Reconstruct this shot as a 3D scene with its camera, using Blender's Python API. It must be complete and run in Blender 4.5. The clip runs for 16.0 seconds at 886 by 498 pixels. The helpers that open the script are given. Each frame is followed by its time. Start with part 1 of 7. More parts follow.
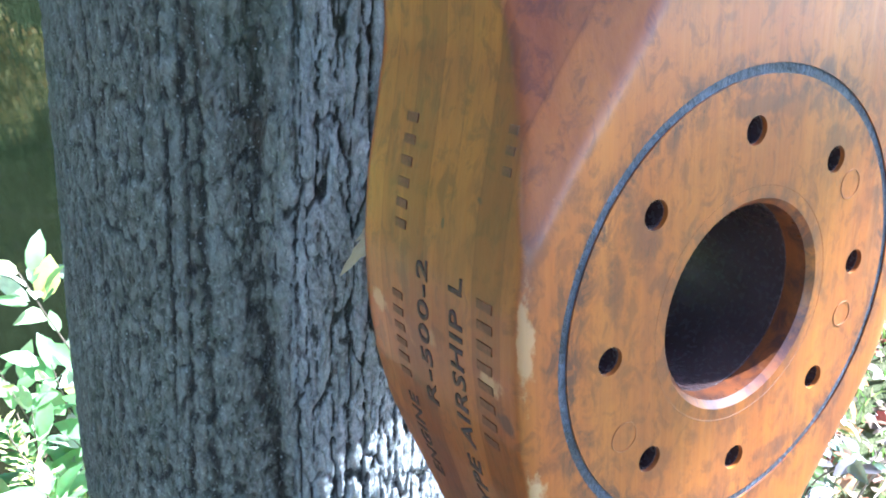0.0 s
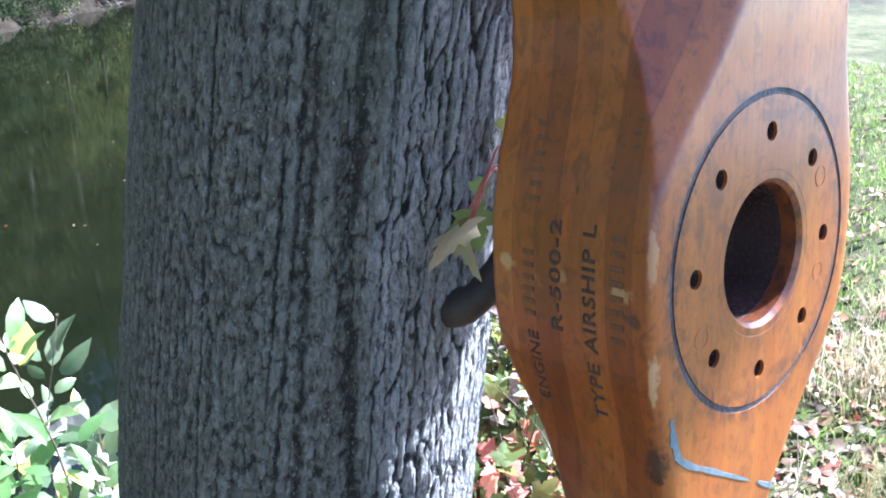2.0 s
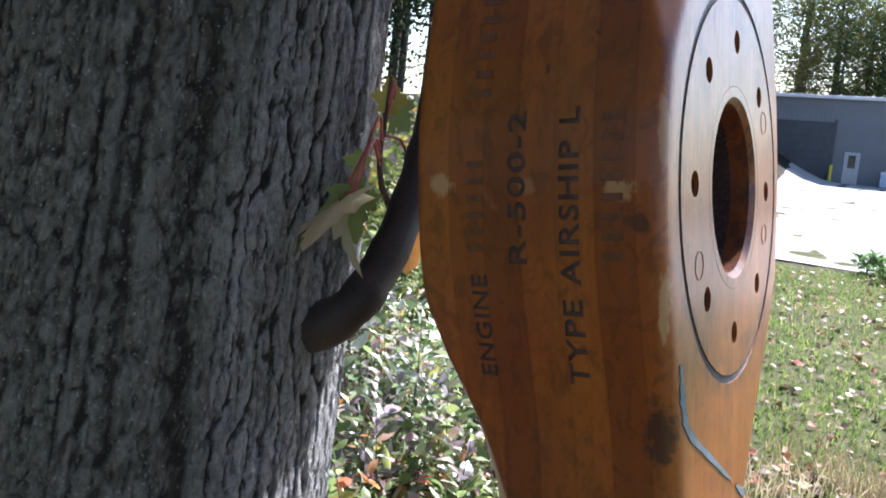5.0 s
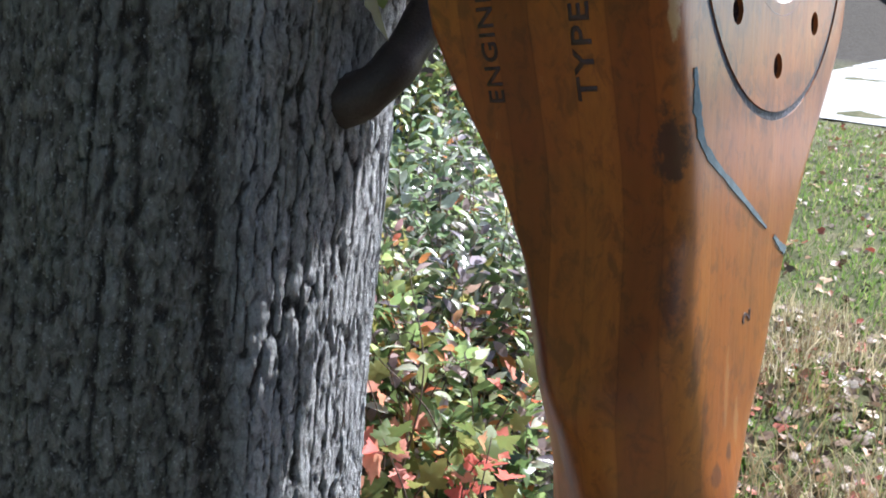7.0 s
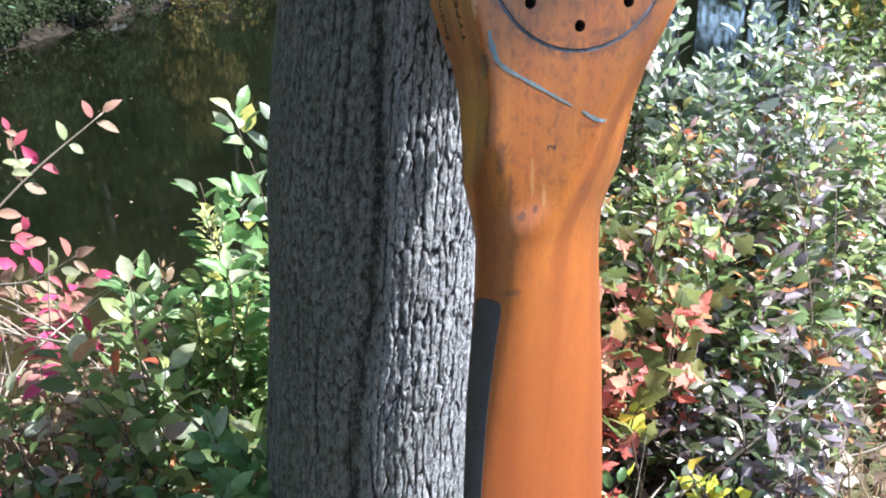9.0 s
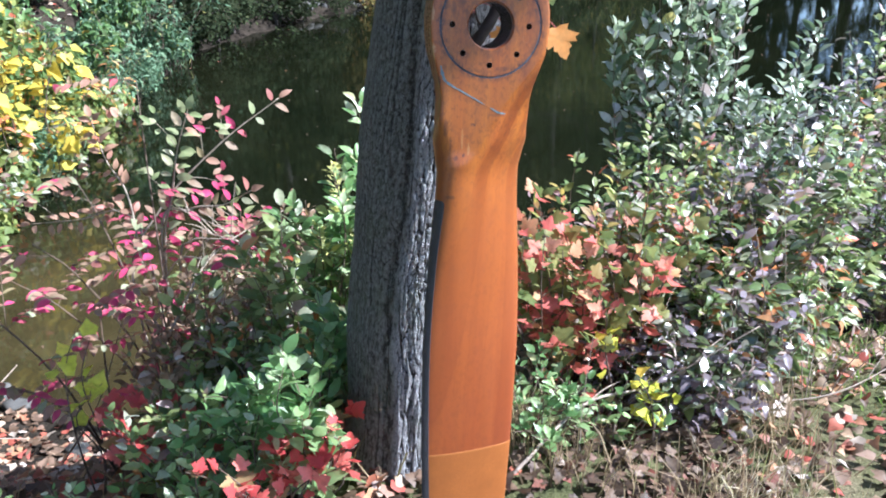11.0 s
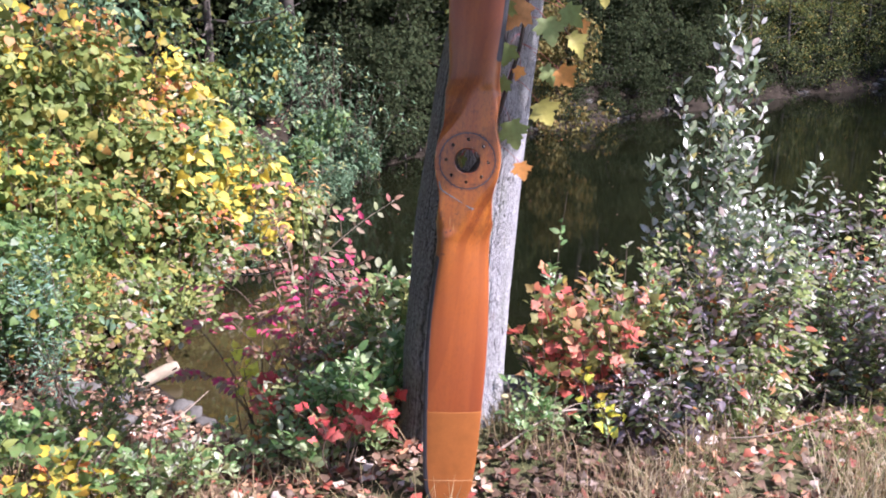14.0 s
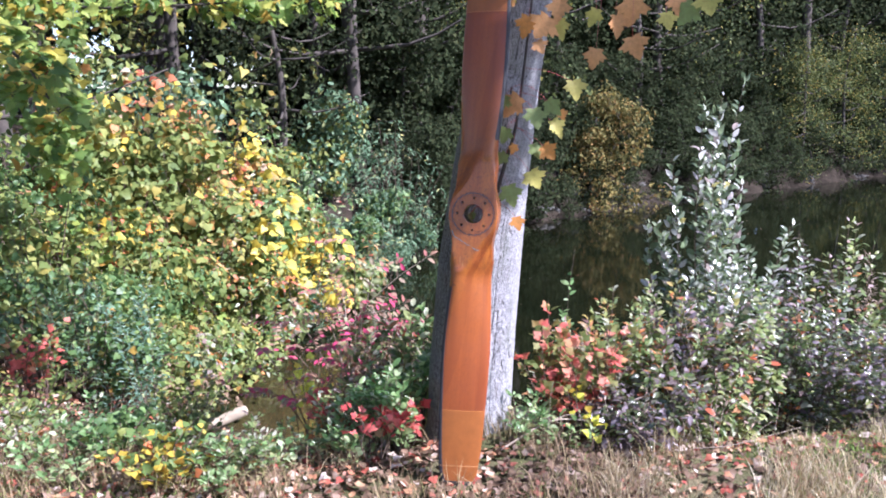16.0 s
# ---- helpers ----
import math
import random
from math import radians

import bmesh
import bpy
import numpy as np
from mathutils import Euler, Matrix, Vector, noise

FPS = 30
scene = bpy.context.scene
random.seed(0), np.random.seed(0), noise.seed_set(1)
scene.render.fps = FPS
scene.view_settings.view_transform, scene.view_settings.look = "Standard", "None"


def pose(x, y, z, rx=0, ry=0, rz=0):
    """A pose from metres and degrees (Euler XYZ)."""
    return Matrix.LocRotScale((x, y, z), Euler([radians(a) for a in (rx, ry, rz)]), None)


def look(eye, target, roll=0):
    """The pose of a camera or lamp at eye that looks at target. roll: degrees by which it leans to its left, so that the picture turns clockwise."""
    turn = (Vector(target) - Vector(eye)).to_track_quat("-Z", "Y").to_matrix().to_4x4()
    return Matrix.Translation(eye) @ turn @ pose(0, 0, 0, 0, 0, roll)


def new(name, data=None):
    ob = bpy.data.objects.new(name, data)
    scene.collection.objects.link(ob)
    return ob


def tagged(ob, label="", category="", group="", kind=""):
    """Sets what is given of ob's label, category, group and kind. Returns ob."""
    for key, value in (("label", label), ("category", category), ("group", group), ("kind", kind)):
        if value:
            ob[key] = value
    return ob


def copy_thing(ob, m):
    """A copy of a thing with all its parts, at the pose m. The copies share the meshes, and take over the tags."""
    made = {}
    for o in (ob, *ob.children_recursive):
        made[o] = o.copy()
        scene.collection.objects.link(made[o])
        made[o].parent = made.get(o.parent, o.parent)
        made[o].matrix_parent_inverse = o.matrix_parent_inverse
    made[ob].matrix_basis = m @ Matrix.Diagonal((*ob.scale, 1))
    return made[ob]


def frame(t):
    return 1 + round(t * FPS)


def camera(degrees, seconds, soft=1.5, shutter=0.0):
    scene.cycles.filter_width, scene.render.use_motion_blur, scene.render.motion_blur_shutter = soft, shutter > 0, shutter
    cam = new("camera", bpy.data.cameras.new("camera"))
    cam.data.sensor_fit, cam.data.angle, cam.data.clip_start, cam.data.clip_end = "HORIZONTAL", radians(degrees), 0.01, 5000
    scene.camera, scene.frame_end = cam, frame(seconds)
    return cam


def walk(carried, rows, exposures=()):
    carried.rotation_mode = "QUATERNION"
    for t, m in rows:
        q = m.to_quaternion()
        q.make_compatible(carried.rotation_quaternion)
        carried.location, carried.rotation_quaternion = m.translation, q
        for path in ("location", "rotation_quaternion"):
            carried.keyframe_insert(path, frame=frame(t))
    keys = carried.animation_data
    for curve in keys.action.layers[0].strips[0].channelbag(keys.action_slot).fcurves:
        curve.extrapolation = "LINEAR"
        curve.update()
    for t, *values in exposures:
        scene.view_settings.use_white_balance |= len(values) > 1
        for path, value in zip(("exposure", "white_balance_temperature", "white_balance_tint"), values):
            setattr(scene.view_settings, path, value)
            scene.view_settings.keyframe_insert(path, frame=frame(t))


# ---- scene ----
cam = camera(56.5, 16.0, 1.9)
PATH = [
    (0, (-0.264, -0.188, 1.429), (0.634, 1.308, 0.45), -3.3),
    (0.5, (-0.32, -0.167, 1.418), (0.726, 1.265, 0.495), -2.1),
    (1, (-0.371, -0.191, 1.415), (0.733, 1.221, 0.528), -1.8),
    (1.5, (-0.408, -0.25, 1.421), (0.724, 1.176, 0.594), -1.7),
    (2, (-0.472, -0.233, 1.425), (0.74, 1.171, 0.676), -0.2),
    (2.5, (-0.468, -0.163, 1.387), (0.95, 1.046, 0.663), 2.3),
    (3, (-0.434, -0.132, 1.356), (1.074, 0.977, 0.652), 1.6),
    (3.2, (-0.428, -0.131, 1.352), (1.101, 0.97, 0.68), 1.9),
    (5.3, (-0.463, -0.09, 1.233), (1.234, 0.929, 0.948), 5.0),
    (5.5, (-0.464, -0.081, 1.224), (1.254, 0.899, 0.929), 5.4),
    (6, (-0.45, -0.087, 1.223), (1.225, 0.906, 0.766), 4.9),
    (6.5, (-0.441, -0.109, 1.204), (1.165, 0.959, 0.675), 3.8),
    (7, (-0.426, -0.146, 1.18), (1.052, 1.054, 0.567), 2.3),
    (7.5, (-0.403, -0.21, 1.163), (0.881, 1.159, 0.473), 1.1),
    (8, (-0.404, -0.359, 1.21), (0.535, 1.22, 0.419), -1.2),
    (8.5, (-0.406, -0.509, 1.257), (0.35, 1.107, 0.352), -2.4),
    (9, (-0.423, -0.752, 1.298), (0.188, 0.955, 0.452), -1.7),
    (9.5, (-0.445, -0.986, 1.336), (0.041, 0.773, 0.518), -1.5),
    (9.7, (-0.422, -1.086, 1.335), (0.026, 0.696, 0.546), -1.6),
    (11.8, (-0.149, -2.04, 1.598), (-0.178, -0.223, 0.763), -2.4),
    (12, (-0.078, -2.147, 1.609), (-0.198, -0.295, 0.865), -3.1),
    (12.5, (0.02, -2.361, 1.663), (-0.241, -0.502, 0.974), -3.9),
    (13, (0.034, -2.648, 1.687), (-0.243, -0.767, 1.068), -3.1),
    (13.5, (0.093, -2.855, 1.726), (-0.111, -0.956, 1.133), -1.1),
    (14, (0.225, -2.983, 1.747), (0.02, -1.072, 1.197), -1.0),
    (14.5, (0.464, -3.142, 1.732), (-0.032, -1.275, 1.212), -0.3),
    (15, (0.539, -3.361, 1.767), (-0.049, -1.499, 1.334), -2.8),
    (15.5, (0.503, -3.72, 1.769), (0.011, -1.812, 1.427), -3.6),
    (16, (0.583, -3.934, 1.762), (0.221, -1.998, 1.412), -1.3),
]
EXPOSURES = [(0, 3.3, 4900, 2), (1.5, 3.0, 5150, 8), (3, 2.15, 5200, 18), (5.5, 1.66, 6000, 12), (7, 1.55, 5800, 10), (8, 1.9, 5750, 10), (9, 1.9, 5700, 9), (9.5, 1.87, 5700, 11), (12, 1.6, 5250, 14), (13, 1.53, 5750, 26), (14.3, 1.53, 6000, 31), (15.5, 1.6, 5700, 28), (16, 1.6, 5600, 27)]
walk(cam, [(t, look(eye, target, roll)) for t, eye, target, roll in PATH], EXPOSURES)

# world, sun, exposure
SUN_AZ, SUN_EL = -10.0, 42.0
world = bpy.data.worlds.new("sky_world")
scene.world = world
world.use_nodes = True
wn = world.node_tree
sky = wn.nodes.new("ShaderNodeTexSky")
sky.sky_type = "NISHITA"
sky.sun_disc = False
sky.sun_elevation = radians(SUN_EL)
sky.sun_rotation = radians(90.0 - SUN_AZ)
wn.links.new(sky.outputs[0], wn.nodes["Background"].inputs[0])
wn.nodes["Background"].inputs[1].default_value = 0.106
sun_data = bpy.data.lights.new("sun", "SUN")
sun_data.energy, sun_data.angle, sun_data.color = 5.0, radians(0.6), (1.0, 0.965, 0.91)
sun = new("sun", sun_data)
SUN_DIR = Vector((math.cos(radians(SUN_EL)) * math.cos(radians(SUN_AZ)), math.cos(radians(SUN_EL)) * math.sin(radians(SUN_AZ)), math.sin(radians(SUN_EL))))
sun.matrix_world = look(SUN_DIR * 40, (0, 0, 0))

# ---------- small helpers ----------


def fast_mesh(name, verts, tris, smooth=False):
    me = bpy.data.meshes.new(name)
    verts = np.asarray(verts, np.float32)
    tris = np.asarray(tris, np.int32)
    me.vertices.add(len(verts))
    me.vertices.foreach_set("co", verts.ravel())
    me.loops.add(tris.size)
    me.loops.foreach_set("vertex_index", tris.ravel())
    me.polygons.add(len(tris))
    me.polygons.foreach_set("loop_start", np.arange(0, tris.size, tris.shape[1], dtype=np.int32))
    if smooth:
        me.polygons.foreach_set("use_smooth", np.ones(len(tris), bool))
    me.update(calc_edges=True)
    me.validate()
    return me


def part(name, shape, material, parent=None, label=""):
    """Links a bmesh or a mesh as one mesh object under a thing or a part."""
    if isinstance(shape, bmesh.types.BMesh):
        me = bpy.data.meshes.new(name)
        shape.to_mesh(me)
        shape.free()
    else:
        me = shape
    if material and not me.materials:
        me.materials.append(material)
    ob = new(name, me)
    ob.parent = parent
    if label:
        ob["label"] = label
    return ob


def thing(name, m, label, category, group="", kind=""):
    ob = new(name)
    ob.empty_display_size = 0.1
    ob.matrix_world = m
    return tagged(ob, label, category, group, kind)


def add_box(bm, lo, hi, bevel=0.0):
    r = bmesh.ops.create_cube(bm, size=1.0)
    c = [(a + b) / 2 for a, b in zip(lo, hi)]
    s = [b - a for a, b in zip(lo, hi)]
    for v in r["verts"]:
        v.co = Vector([v.co[i] * s[i] + c[i] for i in range(3)])
    if bevel:
        edges = list({e for v in r["verts"] for e in v.link_edges})
        bmesh.ops.bevel(bm, geom=edges, offset=bevel, segments=2, affect="EDGES", profile=0.6)
    return bm


def box(lo, hi, bevel=0.0):
    return add_box(bmesh.new(), lo, hi, bevel)


def tube(points, radii, sides=7):
    """A tapered round tube along points: verts and triangles."""
    p = np.asarray(points, float)
    n = len(p)
    t = np.gradient(p, axis=0)
    t /= np.linalg.norm(t, axis=1)[:, None] + 1e-9
    ref = np.array([0.31, 0.95, 0.05]) if abs(t[0, 2]) > 0.5 else np.array([0, 0, 1.0])
    u = np.cross(t, ref)
    u /= np.linalg.norm(u, axis=1)[:, None] + 1e-9
    v = np.cross(t, u)
    a = np.linspace(0, 2 * np.pi, sides, endpoint=False)
    r = np.asarray(radii, float)[:, None, None]
    ring = p[:, None, :] + r * (np.cos(a)[None, :, None] * u[:, None, :] + np.sin(a)[None, :, None] * v[:, None, :])
    verts = np.vstack([ring.reshape(-1, 3), p[:1], p[-1:]])
    tris = []
    for i in range(n - 1):
        for k in range(sides):
            q = (k + 1) % sides
            a0, a1, b0, b1 = i * sides + k, i * sides + q, (i + 1) * sides + k, (i + 1) * sides + q
            tris += [(a0, a1, b1), (a0, b1, b0)]
    for k in range(sides):
        q = (k + 1) % sides
        tris += [(n * sides, q, k), (n * sides + 1, (n - 1) * sides + k, (n - 1) * sides + q)]
    return verts, np.array(tris)


def join(pieces):
    vs, ts, off = [], [], 0
    for v, t in pieces:
        vs.append(np.asarray(v))
        ts.append(np.asarray(t) + off)
        off += len(v)
    return np.vstack(vs), np.vstack(ts)


def spline(points, n):
    """n points on a Catmull-Rom curve through points."""
    p = np.asarray(points, float)
    p = np.vstack([2 * p[0] - p[1], p, 2 * p[-1] - p[-2]])
    out = []
    for s in np.linspace(0, len(p) - 3 - 1e-6, n):
        i = int(s)
        f = s - i
        a, b, c, d = p[i:i + 4]
        out.append(0.5 * (2 * b + (c - a) * f + (2 * a - 5 * b + 4 * c - d) * f * f + (3 * b - a - 3 * c + d) * f ** 3))
    return np.array(out)


def value_noise(x, y, z, seed=0):
    """Smooth noise from -1 to 1 at arrays of places."""
    x, y, z = np.broadcast_arrays(x, y, z)
    ix, iy, iz = (np.floor(q).astype(np.int64) for q in (x, y, z))
    fx, fy, fz = x - ix, y - iy, z - iz
    fx, fy, fz = (q * q * (3 - 2 * q) for q in (fx, fy, fz))

    def h(a, b, c):
        n = (a * 73856093) ^ (b * 19349663) ^ (c * 83492791) ^ (seed * 2654435 + 12345)
        n = (n ^ (n >> 13)) * 1274126177 & 0x7FFFFFFF
        n = (n ^ (n >> 11)) * 668265263 & 0x7FFFFFFF
        return (n & 0xFFFF) / 32767.5 - 1.0

    r = 0.0
    for dx in (0, 1):
        for dy in (0, 1):
            for dz in (0, 1):
                w = (fx if dx else 1 - fx) * (fy if dy else 1 - fy) * (fz if dz else 1 - fz)
                r = r + w * h(ix + dx, iy + dy, iz + dz)
    return r


def smooth(a, b, x):
    t = np.clip((x - a) / (b - a), 0, 1)
    return t * t * (3 - 2 * t)


# ---------- materials ----------
class Mat:
    """A principled material with short ways to add nodes."""

    def __init__(self, name, color=(0.5, 0.5, 0.5), rough=0.6, metal=0.0, coat=0.0):
        self.m = bpy.data.materials.new(name)
        self.m.use_nodes = True
        self.t = self.m.node_tree
        self.b = self.t.nodes["Principled BSDF"]
        self.b.inputs["Base Color"].default_value = (*color, 1)
        self.b.inputs["Roughness"].default_value = rough
        self.b.inputs["Metallic"].default_value = metal
        self.b.inputs["Coat Weight"].default_value = coat
        self.b.inputs["Coat Roughness"].default_value = 0.17
        self.xyz = None

    def node(self, kind, **values):
        n = self.t.nodes.new(kind)
        for k, v in values.items():
            n.inputs[k.replace("_", " ")].default_value = v
        return n

    def link(self, a, b):
        self.t.links.new(a, b)

    def coords(self, scale=(1, 1, 1)):
        if self.xyz is None:
            self.xyz = self.t.nodes.new("ShaderNodeTexCoord").outputs["Object"]
        mp = self.t.nodes.new("ShaderNodeMapping")
        mp.inputs["Scale"].default_value = scale
        self.link(self.xyz, mp.inputs["Vector"])
        return mp.outputs[0]

    def noise(self, scale=(1, 1, 1), detail=4.0, rough=0.55, distort=0.0):
        n = self.node("ShaderNodeTexNoise", Scale=1.0, Detail=detail, Roughness=rough, Distortion=distort)
        self.link(self.coords(scale), n.inputs["Vector"])
        return n.outputs["Fac"]

    def ramp(self, fac, stops, constant=False):
        r = self.t.nodes.new("ShaderNodeValToRGB")
        e = r.color_ramp.elements
        while len(e) < len(stops):
            e.new(0.5)
        for el, (p, c) in zip(e, stops):
            el.position = p
            el.color = (*c, 1) if len(c) == 3 else c
        if constant:
            r.color_ramp.interpolation = "CONSTANT"
        self.link(fac, r.inputs[0])
        return r.outputs[0]

    def grey(self, fac, lo, hi):
        return self.ramp(fac, [(lo, (0, 0, 0)), (hi, (1, 1, 1))])

    def mix(self, fac, a, b, blend="MIX"):
        n = self.t.nodes.new("ShaderNodeMix")
        n.data_type = "RGBA"
        n.blend_type = blend
        for sock, val in ((n.inputs[0], fac), (n.inputs[6], a), (n.inputs[7], b)):
            if isinstance(val, (int, float)):
                sock.default_value = val
            elif isinstance(val, tuple):
                sock.default_value = (*val, 1)
            else:
                self.link(val, sock)
        return n.outputs[2]

    def spot(self, centre, radii, ragged=0.5):
        """A mask: 1 inside a ragged round patch, 0 outside."""
        mp = self.t.nodes.new("ShaderNodeMapping")
        mp.vector_type = "TEXTURE"
        mp.inputs["Location"].default_value = centre
        mp.inputs["Scale"].default_value = radii
        self.coords()
        self.link(self.xyz, mp.inputs["Vector"])
        ln = self.t.nodes.new("ShaderNodeVectorMath")
        ln.operation = "LENGTH"
        self.link(mp.outputs[0], ln.inputs[0])
        add = self.node("ShaderNodeMath")
        add.operation = "MULTIPLY_ADD"
        add.inputs[1].default_value = ragged * 2
        self.link(self.noise((150, 150, 110), 5, 0.7), add.inputs[0])
        self.link(ln.outputs["Value"], add.inputs[2])
        return self.ramp(add.outputs[0], [(0.0, (1, 1, 1)), (min(0.99, 0.42 + ragged * 0.8), (1, 1, 1)), (min(1.0, 0.72 + ragged), (0, 0, 0))])

    def color(self, out):
        self.link(out, self.b.inputs["Base Color"])
        return self

    def roughness(self, fac, lo, hi):
        n = self.node("ShaderNodeMapRange", To_Min=lo, To_Max=hi)
        self.link(fac, n.inputs[0])
        self.link(n.outputs[0], self.b.inputs["Roughness"])
        return self

    def bump(self, fac, strength=0.3, distance=0.01):
        n = self.node("ShaderNodeBump", Strength=strength, Distance=distance)
        self.link(fac, n.inputs["Height"])
        if self.b.inputs["Normal"].is_linked:
            self.link(self.b.inputs["Normal"].links[0].from_socket, n.inputs["Normal"])
        self.link(n.outputs[0], self.b.inputs["Normal"])
        return self


def leaf_material(name, stops, rough=0.45, through_light=0.35, gloss=0.22):
    """Leaves: each one its own tint, gloss above and light through them."""
    k = Mat(name, rough=rough)
    k.b.inputs["Specular IOR Level"].default_value = gloss
    geo = k.t.nodes.new("ShaderNodeNewGeometry")
    stops = [(p, tuple(min(0.80, 1.38 * (0.97 * v + 0.03 * sum(c) / 3)) for v in c)) for p, c in stops]
    tint = k.ramp(geo.outputs["Random Per Island"], stops)
    spots = k.noise((60, 60, 60), 3)
    tint = k.mix(k.grey(spots, 0.35, 0.75), tint, k.mix(0.35, tint, (0.16, 0.10, 0.04)))
    k.color(tint)
    k.bump(k.noise((90, 90, 90), 2), 0.25, 0.004)
    tr = k.t.nodes.new("ShaderNodeBsdfTranslucent")
    k.link(tint, tr.inputs[0])
    mx = k.t.nodes.new("ShaderNodeMixShader")
    mx.inputs[0].default_value = through_light
    k.link(k.b.outputs[0], mx.inputs[1])
    k.link(tr.outputs[0], mx.inputs[2])
    k.link(mx.outputs[0], k.t.nodes["Material Output"].inputs[0])
    return k.m


DARK, BARE, RUB = (0.055, 0.026, 0.024), (0.46, 0.31, 0.16), (0.40, 0.24, 0.10)
# darker red-brown tint spread over the hub disc
HUBTINT = (0.15, 0.055, 0.045)
SPOTS = [((0, 0, 0), (.088, .03, .088), HUBTINT, .42), ((-.116, .110, .001), (.03, .016, .012), BARE, .8), ((-.116, .020, -.003), (.03, .017, .012), BARE, .7), ((-.116, .064, -.001), (.03, .010, .010), BARE, .35),
         ((-.116, .012, -.017), (.03, .013, .011), DARK, .8), ((-.102, .008, -.112), (.022, .016, .040), DARK, .9), ((-.094, .008, -.180), (.018, .013, .045), DARK, .65), ((-.085, .004, -.205), (.010, .03, .045), DARK, .55), ((-.074, .0, -.235), (.005, .03, .040), DARK, .45), ((-.046, .0, -.262), (.008, .03, .010), DARK, .75),
         ((-.062, .0, -.268), (.010, .06, .013), DARK, .6), ((-.070, .0, -.352), (.020, .06, .010), DARK, .55), ((.020, .0, -.178), (.040, .02, .008), DARK, .35),
         ((-.036, .0, -.250), (.006, .05, .030), RUB, .5), ((-.050, .0, -.230), (.005, .05, .045), RUB, .4), ((-.112, .056, .052), (.02, .003, .006), DARK, .8), ((-.106, .033, .066), (.02, .0045, .005), DARK, .8),
         ((-.113, .004, .030), (.010, .007, .030), DARK, .45), ((-.113, .003, -.050), (.012, .006, .040), BARE, .85), ((-.118, .002, .02), (.010, .005, .05), BARE, .55), ((0, 0, -.060), (.020, .01, .010), DARK, .3), ((.03, 0, .085), (.05, .01, .014), DARK, .22), ((-.06, 0, .05), (.022, .01, .03), DARK, .4),
         ((.0, 0, .088), (.045, .01, .010), DARK, .45), ((-.075, 0, .03), (.010, .01, .030), DARK, .4), ((.055, 0, .062), (.022, .01, .022), DARK, .4), ((.03, 0, -.085), (.035, .01, .012), DARK, .45), ((-.05, 0, -.06), (.02, .01, .02), DARK, .35),
         ((-.102, 0, .028), (.004, .01, .03), DARK, .5), ((-.03, 0, .098), (.03, .01, .004), DARK, .5)]


